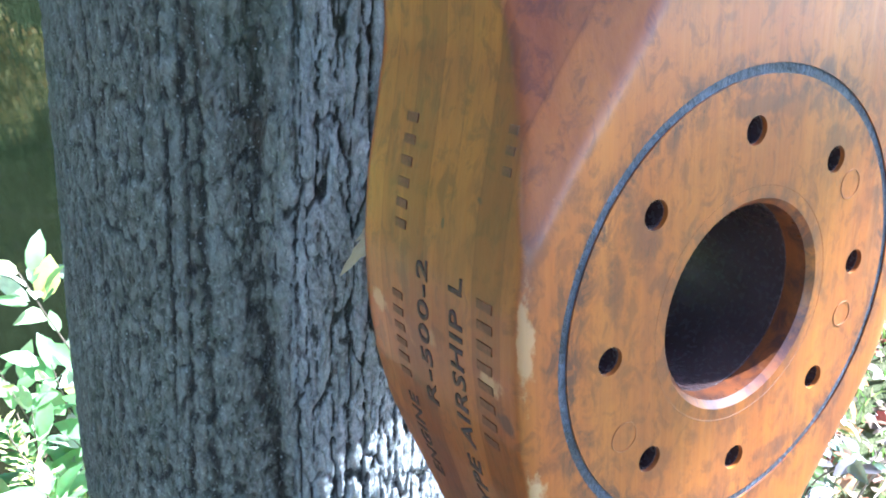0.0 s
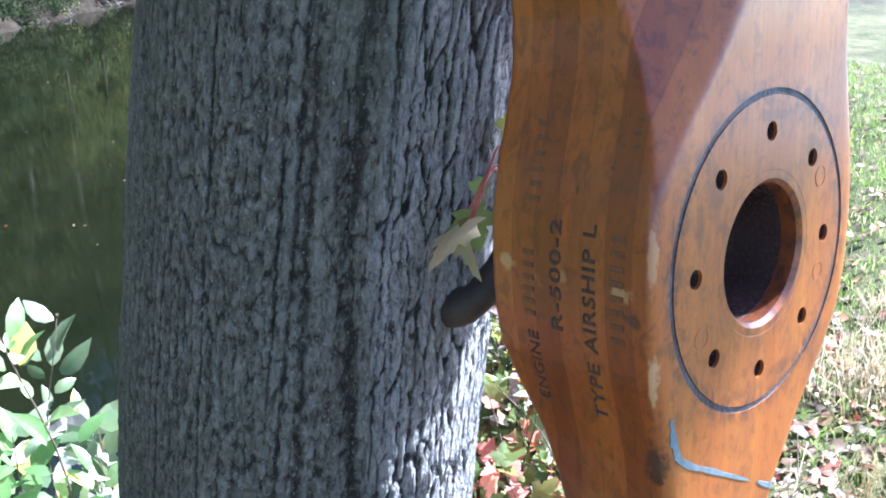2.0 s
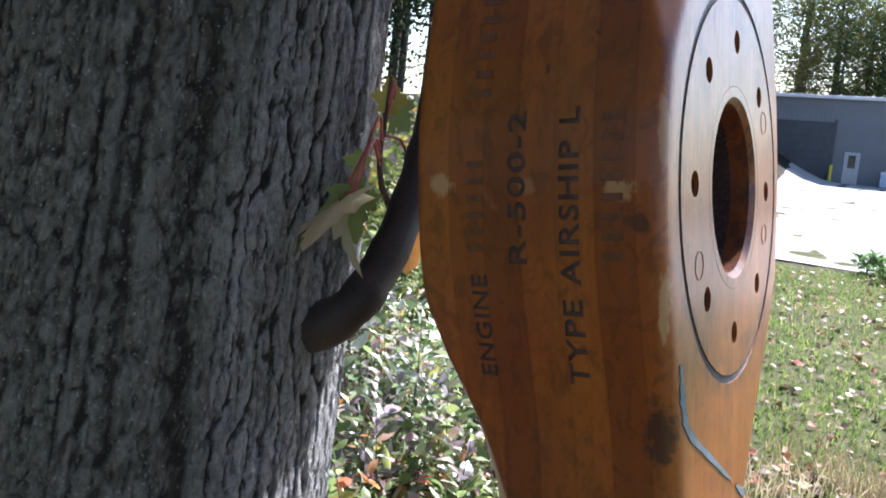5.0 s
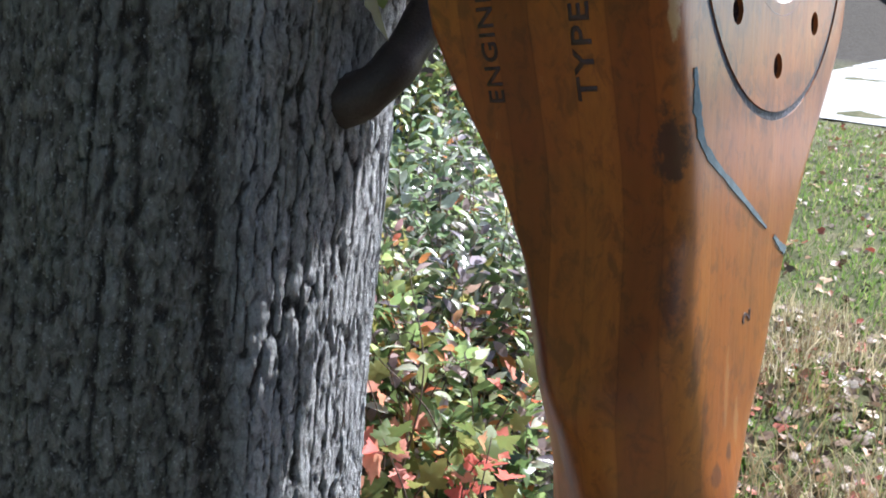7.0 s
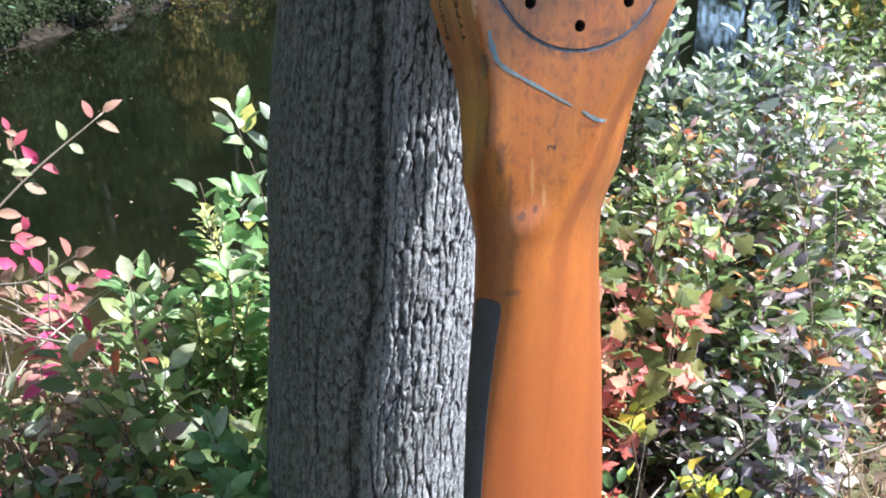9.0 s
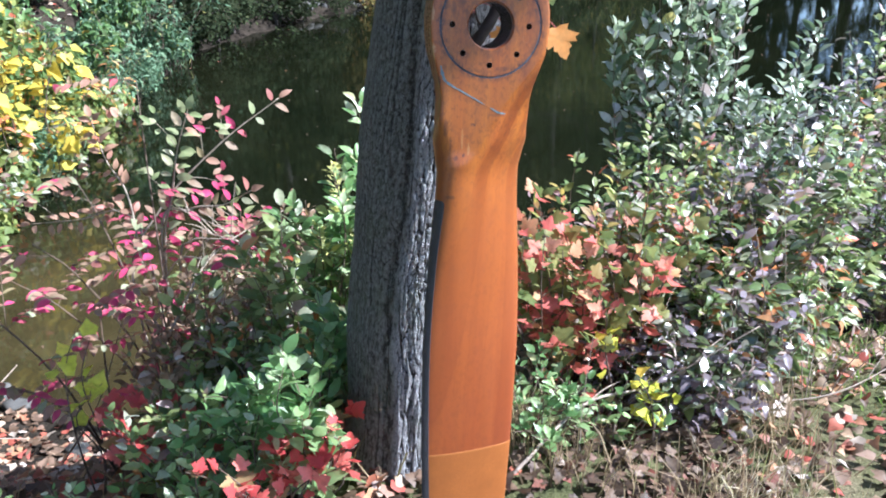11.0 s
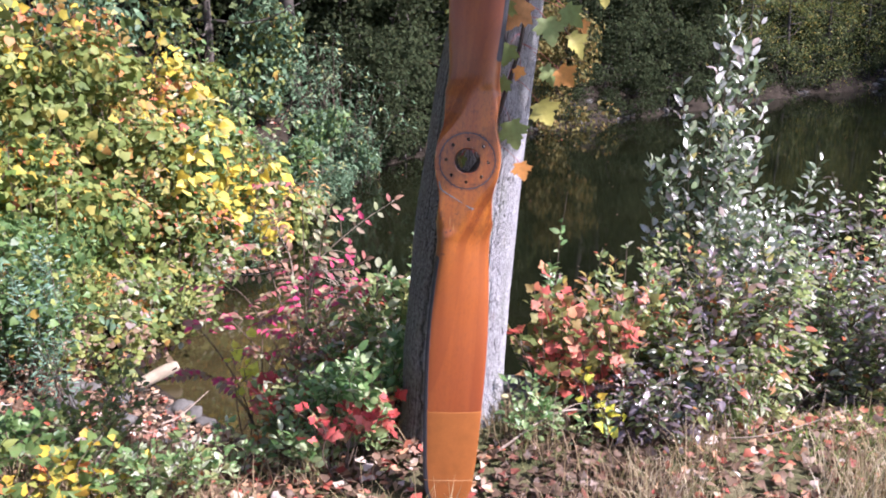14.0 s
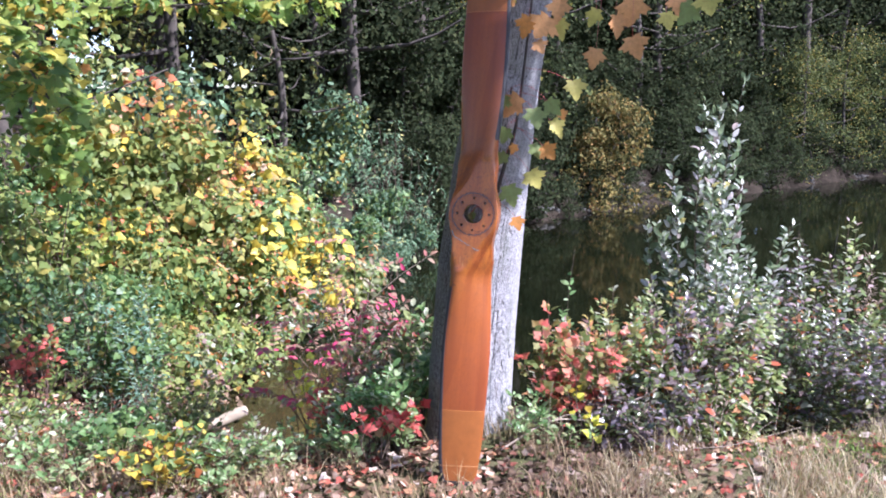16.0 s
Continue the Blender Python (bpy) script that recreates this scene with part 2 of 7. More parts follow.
def wood_material():
    k = Mat("varnished_birch", rough=0.34, coat=0.20)
    k.b.inputs["Specular IOR Level"].default_value = 0.40
    sep = k.t.nodes.new("ShaderNodeSeparateXYZ")
    warp = k.noise((2.0, 2.0, 1.1), 2)
    k.coords()
    k.link(k.xyz, sep.inputs[0])
    # laminations: boards stacked in depth, each of its own tone
    add = k.node("ShaderNodeMath")
    add.operation = "MULTIPLY_ADD"
    add.inputs[1].default_value = 0.010
    k.link(warp, add.inputs[0])
    k.link(sep.outputs["Y"], add.inputs[2])
    div = k.node("ShaderNodeMath")
    div.operation = "DIVIDE"
    div.inputs[1].default_value = 0.0185
    k.link(add.outputs[0], div.inputs[0])
    flo = k.node("ShaderNodeMath")
    flo.operation = "FLOOR"
    k.link(div.outputs[0], flo.inputs[0])
    wh = k.t.nodes.new("ShaderNodeTexWhiteNoise")
    wh.noise_dimensions = "1D"
    k.link(flo.outputs[0], wh.inputs["W"])
    board = k.ramp(wh.outputs["Value"], [(0.0, (0.225, 0.064, 0.010)), (0.35, (0.290, 0.088, 0.011)), (0.7, (0.360, 0.121, 0.014)), (1.0, (0.480, 0.186, 0.024))])
    grain = k.noise((46, 46, 2.2), 5, 0.6, 0.6)
    fine = k.noise((260, 260, 7), 4, 0.6)
    c = k.mix(k.grey(grain, 0.3, 0.72), k.mix(0.50, board, (0.22, 0.062, 0.014)), k.mix(0.28, board, (0.52, 0.205, 0.045)))
    c = k.mix(k.grey(fine, 0.30, 0.62), k.mix(0.35, c, (0.16, 0.05, 0.02)), c)
    blotch = k.noise((17, 17, 9), 5, 0.65, 0.8)
    c = k.mix(k.grey(blotch, 0.48, 0.68), c, k.mix(0.50, c, (0.13, 0.050, 0.024)))
    pit = k.noise((110, 110, 70), 5, 0.7, 0.6)
    c = k.mix(k.grey(pit, 0.50, 0.62), c, k.mix(0.58, c, (0.060, 0.026, 0.020)))
    smear = k.noise((40, 40, 16), 6, 0.75, 1.2)
    c = k.mix(k.grey(smear, 0.52, 0.66), c, k.mix(0.40, c, (0.12, 0.045, 0.024)))
    scuff = k.noise((70, 70, 34), 6, 0.7, 0.3)
    c = k.mix(k.grey(scuff, 0.665, 0.74), c, k.mix(0.55, c, (0.55, 0.34, 0.15)))
    streak = k.noise((30, 30, 0.9), 3, 0.5, 0.3)
    c = k.mix(k.grey(streak, 0.38, 0.66), k.mix(0.25, c, (0.30, 0.075, 0.028)), k.mix(0.20, c, (0.52, 0.21, 0.048)))
    # each board keeps its own tone, with a dark glue line between
    c = k.mix(1.0, c, k.ramp(wh.outputs["Value"], [(0.0, (0.80, 0.75, 0.72)), (0.5, (0.90, 0.88, 0.85)), (1.0, (0.97, 0.97, 0.95))]), "MULTIPLY")
    frac = k.node("ShaderNodeMath")
    frac.operation = "FRACT"
    k.link(div.outputs[0], frac.inputs[0])
    glue = k.ramp(frac.outputs[0], [(0.0, (0.82, 0.78, 0.78)), (0.05, (1, 1, 1)), (0.95, (1, 1, 1)), (1.0, (0.82, 0.78, 0.78))])
    c = k.mix(1.0, c, glue, "MULTIPLY")
    off = k.t.nodes.new("ShaderNodeVectorMath")
    off.operation = "MULTIPLY"
    off.inputs[1].default_value = (1, 0, 1)
    k.link(k.xyz, off.inputs[0])
    far = k.t.nodes.new("ShaderNodeVectorMath")
    far.operation = "LENGTH"
    k.link(off.outputs[0], far.inputs[0])
    front = k.node("ShaderNodeMapRange", From_Min=0.010, From_Max=0.018, To_Min=1.0, To_Max=0.0)
    k.link(sep.outputs["Y"], front.inputs[0])
    band = k.ramp(far.outputs["Value"], [(0.0, (.9, .9, .9)), (0.0462, (.9, .9, .9)), (0.048, (.6, .6, .6)), (0.060, (.15, .15, .15)), (0.088, (.2, .2, .2)), (0.098, (.9, .9, .9)), (0.108, (.8, .8, .8)), (0.113, (0, 0, 0))])
    mottle = k.grey(k.noise((95, 95, 60), 6, 0.75, 0.8), 0.44, 0.60)
    c = k.mix(k.mix(1.0, k.mix(1.0, band, mottle, "MULTIPLY"), front.outputs[0], "MULTIPLY"), c, (0.056, 0.026, 0.024))
    # the wood inside the bore is tinted near black
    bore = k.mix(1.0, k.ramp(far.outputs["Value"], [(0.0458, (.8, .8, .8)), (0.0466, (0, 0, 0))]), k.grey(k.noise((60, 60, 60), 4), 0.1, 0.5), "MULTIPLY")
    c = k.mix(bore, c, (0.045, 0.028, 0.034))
    # deeper boards darkened: the hub side's shade put into their tone
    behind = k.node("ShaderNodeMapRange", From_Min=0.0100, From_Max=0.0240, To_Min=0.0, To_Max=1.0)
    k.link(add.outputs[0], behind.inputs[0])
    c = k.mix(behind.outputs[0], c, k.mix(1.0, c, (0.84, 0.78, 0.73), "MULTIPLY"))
    # the blades are one even red-orange under their varnish, with soft long grain
    span = k.node("ShaderNodeMath")
    span.operation = "ABSOLUTE"
    k.link(sep.outputs["Z"], span.inputs[0])
    even = k.ramp(span.outputs[0], [(0.22, (0, 0, 0)), (0.40, (.66, .66, .66)), (1.0, (.72, .72, .72))])
    hue = k.ramp(span.outputs[0], [(0.25, (0.30, 0.100, 0.019)), (0.45, (0.31, 0.094, 0.023)), (0.70, (0.285, 0.080, 0.025)), (0.85, (0.255, 0.068, 0.023)), (0.98, (0.235, 0.061, 0.021))])
    soft = k.mix(k.grey(k.noise((26, 26, 1.3), 4, 0.55, 0.6), 0.30, 0.72), k.mix(1.0, hue, (0.80, 0.76, 0.76), "MULTIPLY"), hue)
    c = k.mix(even, c, soft)
    for centre, radii, tint, depth in SPOTS:
        c = k.mix(k.mix(1.0, k.spot(centre, radii), (depth, depth, depth), "MULTIPLY"), c, tint)
    c = k.mix(1.0, c, (0.92, 0.84, 0.84), "MULTIPLY")
    k.color(c)
    k.roughness(blotch, 0.22, 0.46)
    k.bump(fine, 0.08, 0.002)
    k.bump(k.noise((30, 30, 12), 4), 0.10, 0.004)
    return k.m


def bark_material():
    k = Mat("grey_bark", rough=0.88)
    broad = k.noise((13, 13, 6), 5, 0.6)
    scale = k.noise((90, 90, 46), 6, 0.7)
    fine = k.noise((240, 240, 160), 6, 0.75)
    speck = k.noise((420, 420, 330), 3, 0.6)
    patch = k.noise((9, 9, 5), 4, 0.6)
    flaky_lit = k.t.nodes.new("ShaderNodeAttribute")
    flaky_lit.attribute_name = "flaky_lit"
    kind = flaky_lit.outputs["Fac"]
    # flaking bark is a paler kind, and its stronger light is tinted in too
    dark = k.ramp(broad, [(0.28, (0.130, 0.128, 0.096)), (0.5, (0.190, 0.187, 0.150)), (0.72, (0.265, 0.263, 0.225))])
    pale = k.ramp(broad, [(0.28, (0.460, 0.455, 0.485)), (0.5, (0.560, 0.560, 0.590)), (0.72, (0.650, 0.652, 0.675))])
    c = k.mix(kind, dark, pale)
    c = k.mix(k.grey(scale, 0.36, 0.60), k.mix(0.38, c, (0.070, 0.058, 0.048)), k.mix(0.15, c, (0.60, 0.60, 0.59)))
    c = k.mix(k.grey(fine, 0.36, 0.58), k.mix(0.55, c, (0.045, 0.038, 0.032)), c)
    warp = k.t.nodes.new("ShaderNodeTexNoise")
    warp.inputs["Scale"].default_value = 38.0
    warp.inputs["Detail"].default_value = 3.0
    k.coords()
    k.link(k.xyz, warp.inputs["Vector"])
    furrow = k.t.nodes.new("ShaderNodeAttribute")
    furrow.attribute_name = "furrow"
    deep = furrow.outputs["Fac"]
    # shade of the cracks put into the tint, plate crowns made paler
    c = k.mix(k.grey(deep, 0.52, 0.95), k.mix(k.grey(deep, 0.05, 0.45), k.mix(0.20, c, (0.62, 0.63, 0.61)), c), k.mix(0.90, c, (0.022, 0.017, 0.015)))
    # fine crack lines drawn dark, their shade put into the bark colour
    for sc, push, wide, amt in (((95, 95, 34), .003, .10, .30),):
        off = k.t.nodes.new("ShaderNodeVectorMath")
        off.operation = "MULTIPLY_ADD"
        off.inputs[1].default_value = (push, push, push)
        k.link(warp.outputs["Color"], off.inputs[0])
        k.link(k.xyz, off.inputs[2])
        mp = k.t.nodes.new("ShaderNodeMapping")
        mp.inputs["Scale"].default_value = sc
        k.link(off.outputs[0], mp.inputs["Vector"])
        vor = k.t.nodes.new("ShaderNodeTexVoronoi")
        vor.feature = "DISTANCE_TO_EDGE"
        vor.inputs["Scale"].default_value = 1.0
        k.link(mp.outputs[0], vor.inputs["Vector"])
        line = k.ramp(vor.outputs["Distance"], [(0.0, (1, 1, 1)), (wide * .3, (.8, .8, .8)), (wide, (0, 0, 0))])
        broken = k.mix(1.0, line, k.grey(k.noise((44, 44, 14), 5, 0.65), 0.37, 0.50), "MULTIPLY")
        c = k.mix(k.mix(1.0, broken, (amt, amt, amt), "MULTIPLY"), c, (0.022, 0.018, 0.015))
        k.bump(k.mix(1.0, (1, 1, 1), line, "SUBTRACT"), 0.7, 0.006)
    c = k.mix(k.grey(patch, 0.50, 0.68), c, k.mix(0.35, c, (0.13, 0.16, 0.085)))
    rust = k.noise((26, 26, 6), 4, 0.6, 0.4)
    c = k.mix(k.grey(rust, 0.62, 0.74), c, k.mix(0.45, c, (0.12, 0.065, 0.045)))
    c = k.mix(k.grey(speck, 0.60, 0.72), c, k.mix(0.55, c, (0.66, 0.67, 0.64)))
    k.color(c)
    k.bump(speck, 0.35, 0.003)
    k.bump(fine, 1.0, 0.009)
    k.bump(scale, 0.6, 0.010)
    return k.m


def plain(name, color, rough=0.6, metal=0.0, var=0.25, scale=8.0, bump=0.1):
    k = Mat(name, color, rough, metal)
    n = k.noise((scale,) * 3, 5)
    f = k.noise((scale * 9,) * 3, 3)
    c = k.mix(k.grey(n, 0.3, 0.7), tuple(v * (1 - var) for v in color), tuple(min(1, v * (1 + var)) for v in color))
    c = k.mix(k.grey(f, 0.4, 0.8), c, tuple(v * (1 - var * 0.8) for v in color))
    k.color(c)
    k.roughness(f, max(0.05, rough - 0.1), min(1, rough + 0.1))
    if bump:
        k.bump(f, bump, 0.01)
    return k.m


def ground_material():
    k = Mat("soil_and_turf", rough=0.95)
    k.b.inputs["Specular IOR Level"].default_value = 0.12
    big = k.noise((0.55, 0.55, 0.55), 5)
    mid = k.noise((5, 5, 5), 6, 0.65)
    fine = k.noise((60, 60, 60), 5, 0.7)
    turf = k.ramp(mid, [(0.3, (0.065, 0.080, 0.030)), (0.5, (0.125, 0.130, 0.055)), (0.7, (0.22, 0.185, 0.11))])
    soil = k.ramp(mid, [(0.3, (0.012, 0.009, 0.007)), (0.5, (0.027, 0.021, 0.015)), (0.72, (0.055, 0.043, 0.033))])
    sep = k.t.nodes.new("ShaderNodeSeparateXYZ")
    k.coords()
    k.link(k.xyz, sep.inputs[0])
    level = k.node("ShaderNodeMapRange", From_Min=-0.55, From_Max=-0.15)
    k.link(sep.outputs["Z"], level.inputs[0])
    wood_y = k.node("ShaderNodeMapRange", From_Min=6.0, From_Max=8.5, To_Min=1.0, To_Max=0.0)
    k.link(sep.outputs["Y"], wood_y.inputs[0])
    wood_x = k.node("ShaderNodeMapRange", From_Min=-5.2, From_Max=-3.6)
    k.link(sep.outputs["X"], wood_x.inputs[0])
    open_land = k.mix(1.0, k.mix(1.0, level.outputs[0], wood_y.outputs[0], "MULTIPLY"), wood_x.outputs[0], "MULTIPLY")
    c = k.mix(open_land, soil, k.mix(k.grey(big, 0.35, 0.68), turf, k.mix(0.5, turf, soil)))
    c = k.mix(k.grey(fine, 0.35, 0.75), c, k.mix(0.45, c, (0.03, 0.025, 0.018)))
    k.color(c)
    k.bump(fine, 0.7, 0.02)
    k.bump(mid, 0.5, 0.05)
    return k.m


def water_material():
    k = Mat("pond_water", (0.004, 0.005, 0.003), 0.04)
    k.b.inputs["IOR"].default_value = 1.33
    n = k.noise((1.6, 4.5, 1), 3, 0.5)
    k.color(k.ramp(k.noise((0.6, 0.6, 0.6), 3), [(0.3, (0.003, 0.0045, 0.002)), (0.7, (0.007, 0.008, 0.0035))]))
    deep = k.b.inputs["Base Color"].links[0].from_socket
    silt = k.ramp(k.noise((1.4, 1.4, 1.4), 5, 0.6), [(0.3, (0.022, 0.018, 0.008)), (0.7, (0.048, 0.037, 0.015))])
    mp = k.t.nodes.new("ShaderNodeMapping")
    mp.vector_type = "TEXTURE"
    mp.inputs["Location"].default_value = (-2.6, 3.9, -1.6)
    mp.inputs["Scale"].default_value = (2.2, 3.2, 1.0)
    k.link(k.xyz, mp.inputs["Vector"])
    ln = k.t.nodes.new("ShaderNodeVectorMath")
    ln.operation = "LENGTH"
    k.link(mp.outputs[0], ln.inputs[0])
    k.color(k.mix(k.ramp(ln.outputs["Value"], [(0.45, (1, 1, 1)), (1.0, (0, 0, 0))]), deep, silt))
    k.bump(n, 0.05, 0.02)
    k.bump(k.noise((9, 14, 1), 2), 0.03, 0.006)
    return k.m


WOOD, BARK, GROUND, WATER = wood_material(), bark_material(), ground_material(), water_material()
GUARD = plain("dark_edge_sheath", (0.030, 0.030, 0.034), 0.62, 0.0, 0.35, 30, 0.25)
INK = plain("stamped_black_ink", (0.055, 0.028, 0.024), 0.7, 0, 0.5, 200, 0)
GROOVE = plain("dark_blue_groove_paint", (0.040, 0.042, 0.058), 0.6, 0, 0.75, 45, 0.3)
BLUE = plain("pale_blue_chalk_paint", (0.115, 0.155, 0.172), 0.8, 0, 0.35, 120, 0.1)
PALE = plain("bare_rubbed_wood", (0.40, 0.20, 0.08), 0.7, 0, 0.3, 90, 0.1)
STEM = plain("brown_stem", (0.115, 0.078, 0.055), 0.8, 0, 0.35, 40, 0.2)
PINKSTEM = plain("red_leaf_stalk", (0.42, 0.10, 0.09), 0.5, 0, 0.3, 80, 0)
TWIG = plain("pale_dead_twig", (0.34, 0.27, 0.21), 0.85, 0, 0.3, 50, 0.2)
DARKTRUNK = plain("dark_trunk_bark", (0.062, 0.052, 0.043), 0.9, 0, 0.4, 5, 0.4)

# ---------- the propeller ----------
HALF = 1.39
PROP = Matrix(((0.998, -0.004, 0.0624, 0), (-0.004, 0.9917, 0.1287, 0), (-0.0624, -0.1287, 0.9897, 1.225), (0, 0, 0, 1)))


def superpolar(dx, dy, c, th, n):
    """How far a superellipse reaches along the directions (dx, dy)."""
    return (np.abs(dx / c) ** n + np.abs(dy / th) ** n) ** (-1 / n)


def prop_section(z, grow=0.0, k=320, arc=None):
    """Outline across the propeller at z: what the hub's block and the twisted blade have in common."""
    r = abs(z)
    side = -1 if z > 0 else 1
    wide = float(np.interp(r, [0, .03, .06, .09, .12, .15, .19, .22, .26, .32], [.1215, .120, .115, .107, .100, .097, .100, .103, .115, .16])) + grow
    ridge = float(np.interp(r, [0, .02, .033, .056, .085, .104, .123, .134, .17, .21, .30], [.135, .126, .1195, .111, .092, .076, .061, .053, .030, .014, -.004]))
    beta = radians(float(np.interp(r, [0, .29, .35, .4, .45, .5, .6, .7, .8, 1.0, 1.2, 1.39], [36, 35.5, 33.5, 30, 27, 24, 21, 18.5, 16.5, 14, 12, 11])))
    cy = float(np.interp(r, [0, .12, .18, .24, .28, .34, .45, .6, .7, 1.4], [.0635, .0635, .066, .071, .074, .076, .075, .071, .068, .066]))
    deep = cy + .07 * float(smooth(.25, .40, r)) + grow
    c = float(np.interp(r, [0, .15, .19, .22, .26, .3, .4, .5, .6, .7, .8, .9, 1.0, 1.1, 1.2, 1.3, 1.35, 1.375, 1.385, 1.39],
                        [.16, .138, .122, .114, .108, .108, .111, .115, .120, .122, .1205, .118, .1145, .110, .105, .094, .078, .053, .033, .012])) + grow
    hub_th = (cy + ridge * math.tan(beta)) * math.cos(beta)
    out_th = float(np.interp(r, [.22, .26, .3, .4, .5, .6, .7, .8, 1.0, 1.2, 1.35, 1.39], [.051, .046, .044, .042, .038, .032, .027, .023, .017, .012, .008, .004]))
    f = float(smooth(.20, .32, r))
    th = hub_th * (1 - f) + out_th * f + grow
    n = float(np.interp(r, [0, .12, .16, .20, .25, .30, .4, .5, .7, 1.4], [60, 40, 16, 7, 4.2, 3.0, 2.6, 2.4, 2.1, 1.8]))
    beta *= side
    a = np.linspace(0, 2 * np.pi, k, endpoint=False) if arc is None else arc
    g = float(smooth(.08, .30, r))
    turn = beta * g
    du, dv = (wide * (1 - g) + c * g) * np.cos(a), (deep * (1 - g) + th * g) * np.sin(a)
    dx, dy = du * math.cos(turn) - dv * math.sin(turn), du * math.sin(turn) + dv * math.cos(turn)
    reach = superpolar(dx * math.cos(beta) + dy * math.sin(beta), -dx * math.sin(beta) + dy * math.cos(beta), c, th, n)
    if r < .40:
        block = superpolar(dx, dy, wide, deep, float(np.interp(r, [0, .1, .2, .40], [36, 30, 16, 4])))
        p = float(np.interp(r, [0, .12, .2, .3, .4], [240, 160, 24, 8, 6]))
        reach = (block ** -p + reach ** -p) ** (-1 / p)
    return np.stack([reach * dx, cy + reach * dy, np.full(len(a), z)], 1), c


def loft(rings, closed=True, caps=True):
    m, k = len(rings), len(rings[0])
    faces = []
    for i in range(m - 1):
        for j in range(k if closed else k - 1):
            q = (j + 1) % k
            faces.append((i * k + j, i * k + q, (i + 1) * k + q, (i + 1) * k + j))
    if caps:
        faces.append(tuple(range(k))[::-1])
        faces.append(tuple((m - 1) * k + j for j in range(k)))
    me = bpy.data.meshes.new("loft")
    me.from_pydata([tuple(p) for r in rings for p in r], [], faces)
    return me


def stations(lo, hi):
    out = [lo]
    while out[-1] < hi - 1e-6:
        r = out[-1]
        out.append(min(hi, r + (0.0036 if r < 0.24 else 0.007 if r < 0.36 else 0.025 if r < 1.28 else 0.008)))
    return out


def cylinder_y(bm, x, z, r0, r1, y0, y1, k=48):
    """A frustum along y."""
    a = [2 * math.pi * i / k for i in range(k)]
    lo = [bm.verts.new((x + r0 * math.cos(t), y0, z + r0 * math.sin(t))) for t in a]
    hi = [bm.verts.new((x + r1 * math.cos(t), y1, z + r1 * math.sin(t))) for t in a]
    for i in range(k):
        j = (i + 1) % k
        bm.faces.new((lo[i], lo[j], hi[j], hi[i]))
    bm.faces.new(lo[::-1])
    bm.faces.new(hi)


def ring_y(bm, r0, r1, y0, y1, k=128):
    """A square-cut ring along y round the hub's centre."""
    loops = []
    for r, y in ((r0, y0), (r1, y0), (r1, y1), (r0, y1)):
        loops.append([bm.verts.new((r * math.cos(2 * math.pi * i / k), y, r * math.sin(2 * math.pi * i / k))) for i in range(k)])
    for s in range(4):
        for i in range(k):
            j = (i + 1) % k
            bm.faces.new((loops[s][i], loops[s][j], loops[(s + 1) % 4][j], loops[(s + 1) % 4][i]))


def cut(body, cutter):
    """body less cutter, as a new mesh."""
    a, b = new("cut_a", body), new("cut_b", cutter)
    mod = a.modifiers.new("cut", "BOOLEAN")
    mod.object, mod.operation, mod.solver = b, "DIFFERENCE", "EXACT"
    me = bpy.data.meshes.new_from_object(a.evaluated_get(bpy.context.evaluated_depsgraph_get()))
    bpy.data.objects.remove(a)
    bpy.data.objects.remove(b)
    return me


propeller = thing("propeller", PROP, "long laminated wooden aircraft propeller, orange-brown varnish, leaning upright against the tree", "propeller")
zs = stations(0.0, HALF)
zs = [-z for z in zs[::-1]] + zs[1:]
body_mesh = loft([prop_section(z)[0] for z in zs])
cutter_bm = bmesh.new()
cylinder_y(cutter_bm, 0, 0, 0.0455, 0.0455, -0.05, 0.2, 64)
for i in range(8):
    a = radians(45 * i)
    cylinder_y(cutter_bm, 0.078 * math.sin(a), 0.078 * math.cos(a), 0.0062, 0.0062, -0.05, 0.2, 20)
bmesh.ops.recalc_face_normals(cutter_bm, faces=cutter_bm.faces)
cutter_mesh = bpy.data.meshes.new("cutter")
cutter_bm.to_mesh(cutter_mesh)
cutter_bm.free()
body_mesh = cut(body_mesh, cutter_mesh)
cutter_bm = bmesh.new()
cylinder_y(cutter_bm, 0, 0, 0.0545, 0.0440, -0.006, 0.0045, 64)
ring_y(cutter_bm, 0.1000, 0.1043, -0.01, 0.0016)
bmesh.ops.recalc_face_normals(cutter_bm, faces=cutter_bm.faces)
cutter_mesh = bpy.data.meshes.new("cutter")
cutter_bm.to_mesh(cutter_mesh)
cutter_bm.free()
body_mesh = cut(body_mesh, cutter_mesh)
body_mesh.materials.clear()
for p in body_mesh.polygons:
    p.use_smooth = True
body_mesh.set_sharp_from_angle(angle=radians(34))
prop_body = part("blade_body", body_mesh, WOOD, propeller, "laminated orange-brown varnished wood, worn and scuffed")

from mathutils.bvhtree import BVHTree
bm = bmesh.new()
bm.from_mesh(body_mesh)
BODY_TREE = BVHTree.FromBMesh(bm)
bm.free()


def on_front(x, z, lift=0.0004):
    hit = BODY_TREE.ray_cast(Vector((x, -1, z)), Vector((0, 1, 0)))[0]
    return Vector((x, (hit.y if hit else 0.0) - lift, z))


def on_side(y, z, lift=0.0004):
    hit = BODY_TREE.ray_cast(Vector((-1, y, z)), Vector((1, 0, 0)))[0]
    return Vector(((hit.x if hit else -0.11) - lift, y, z))


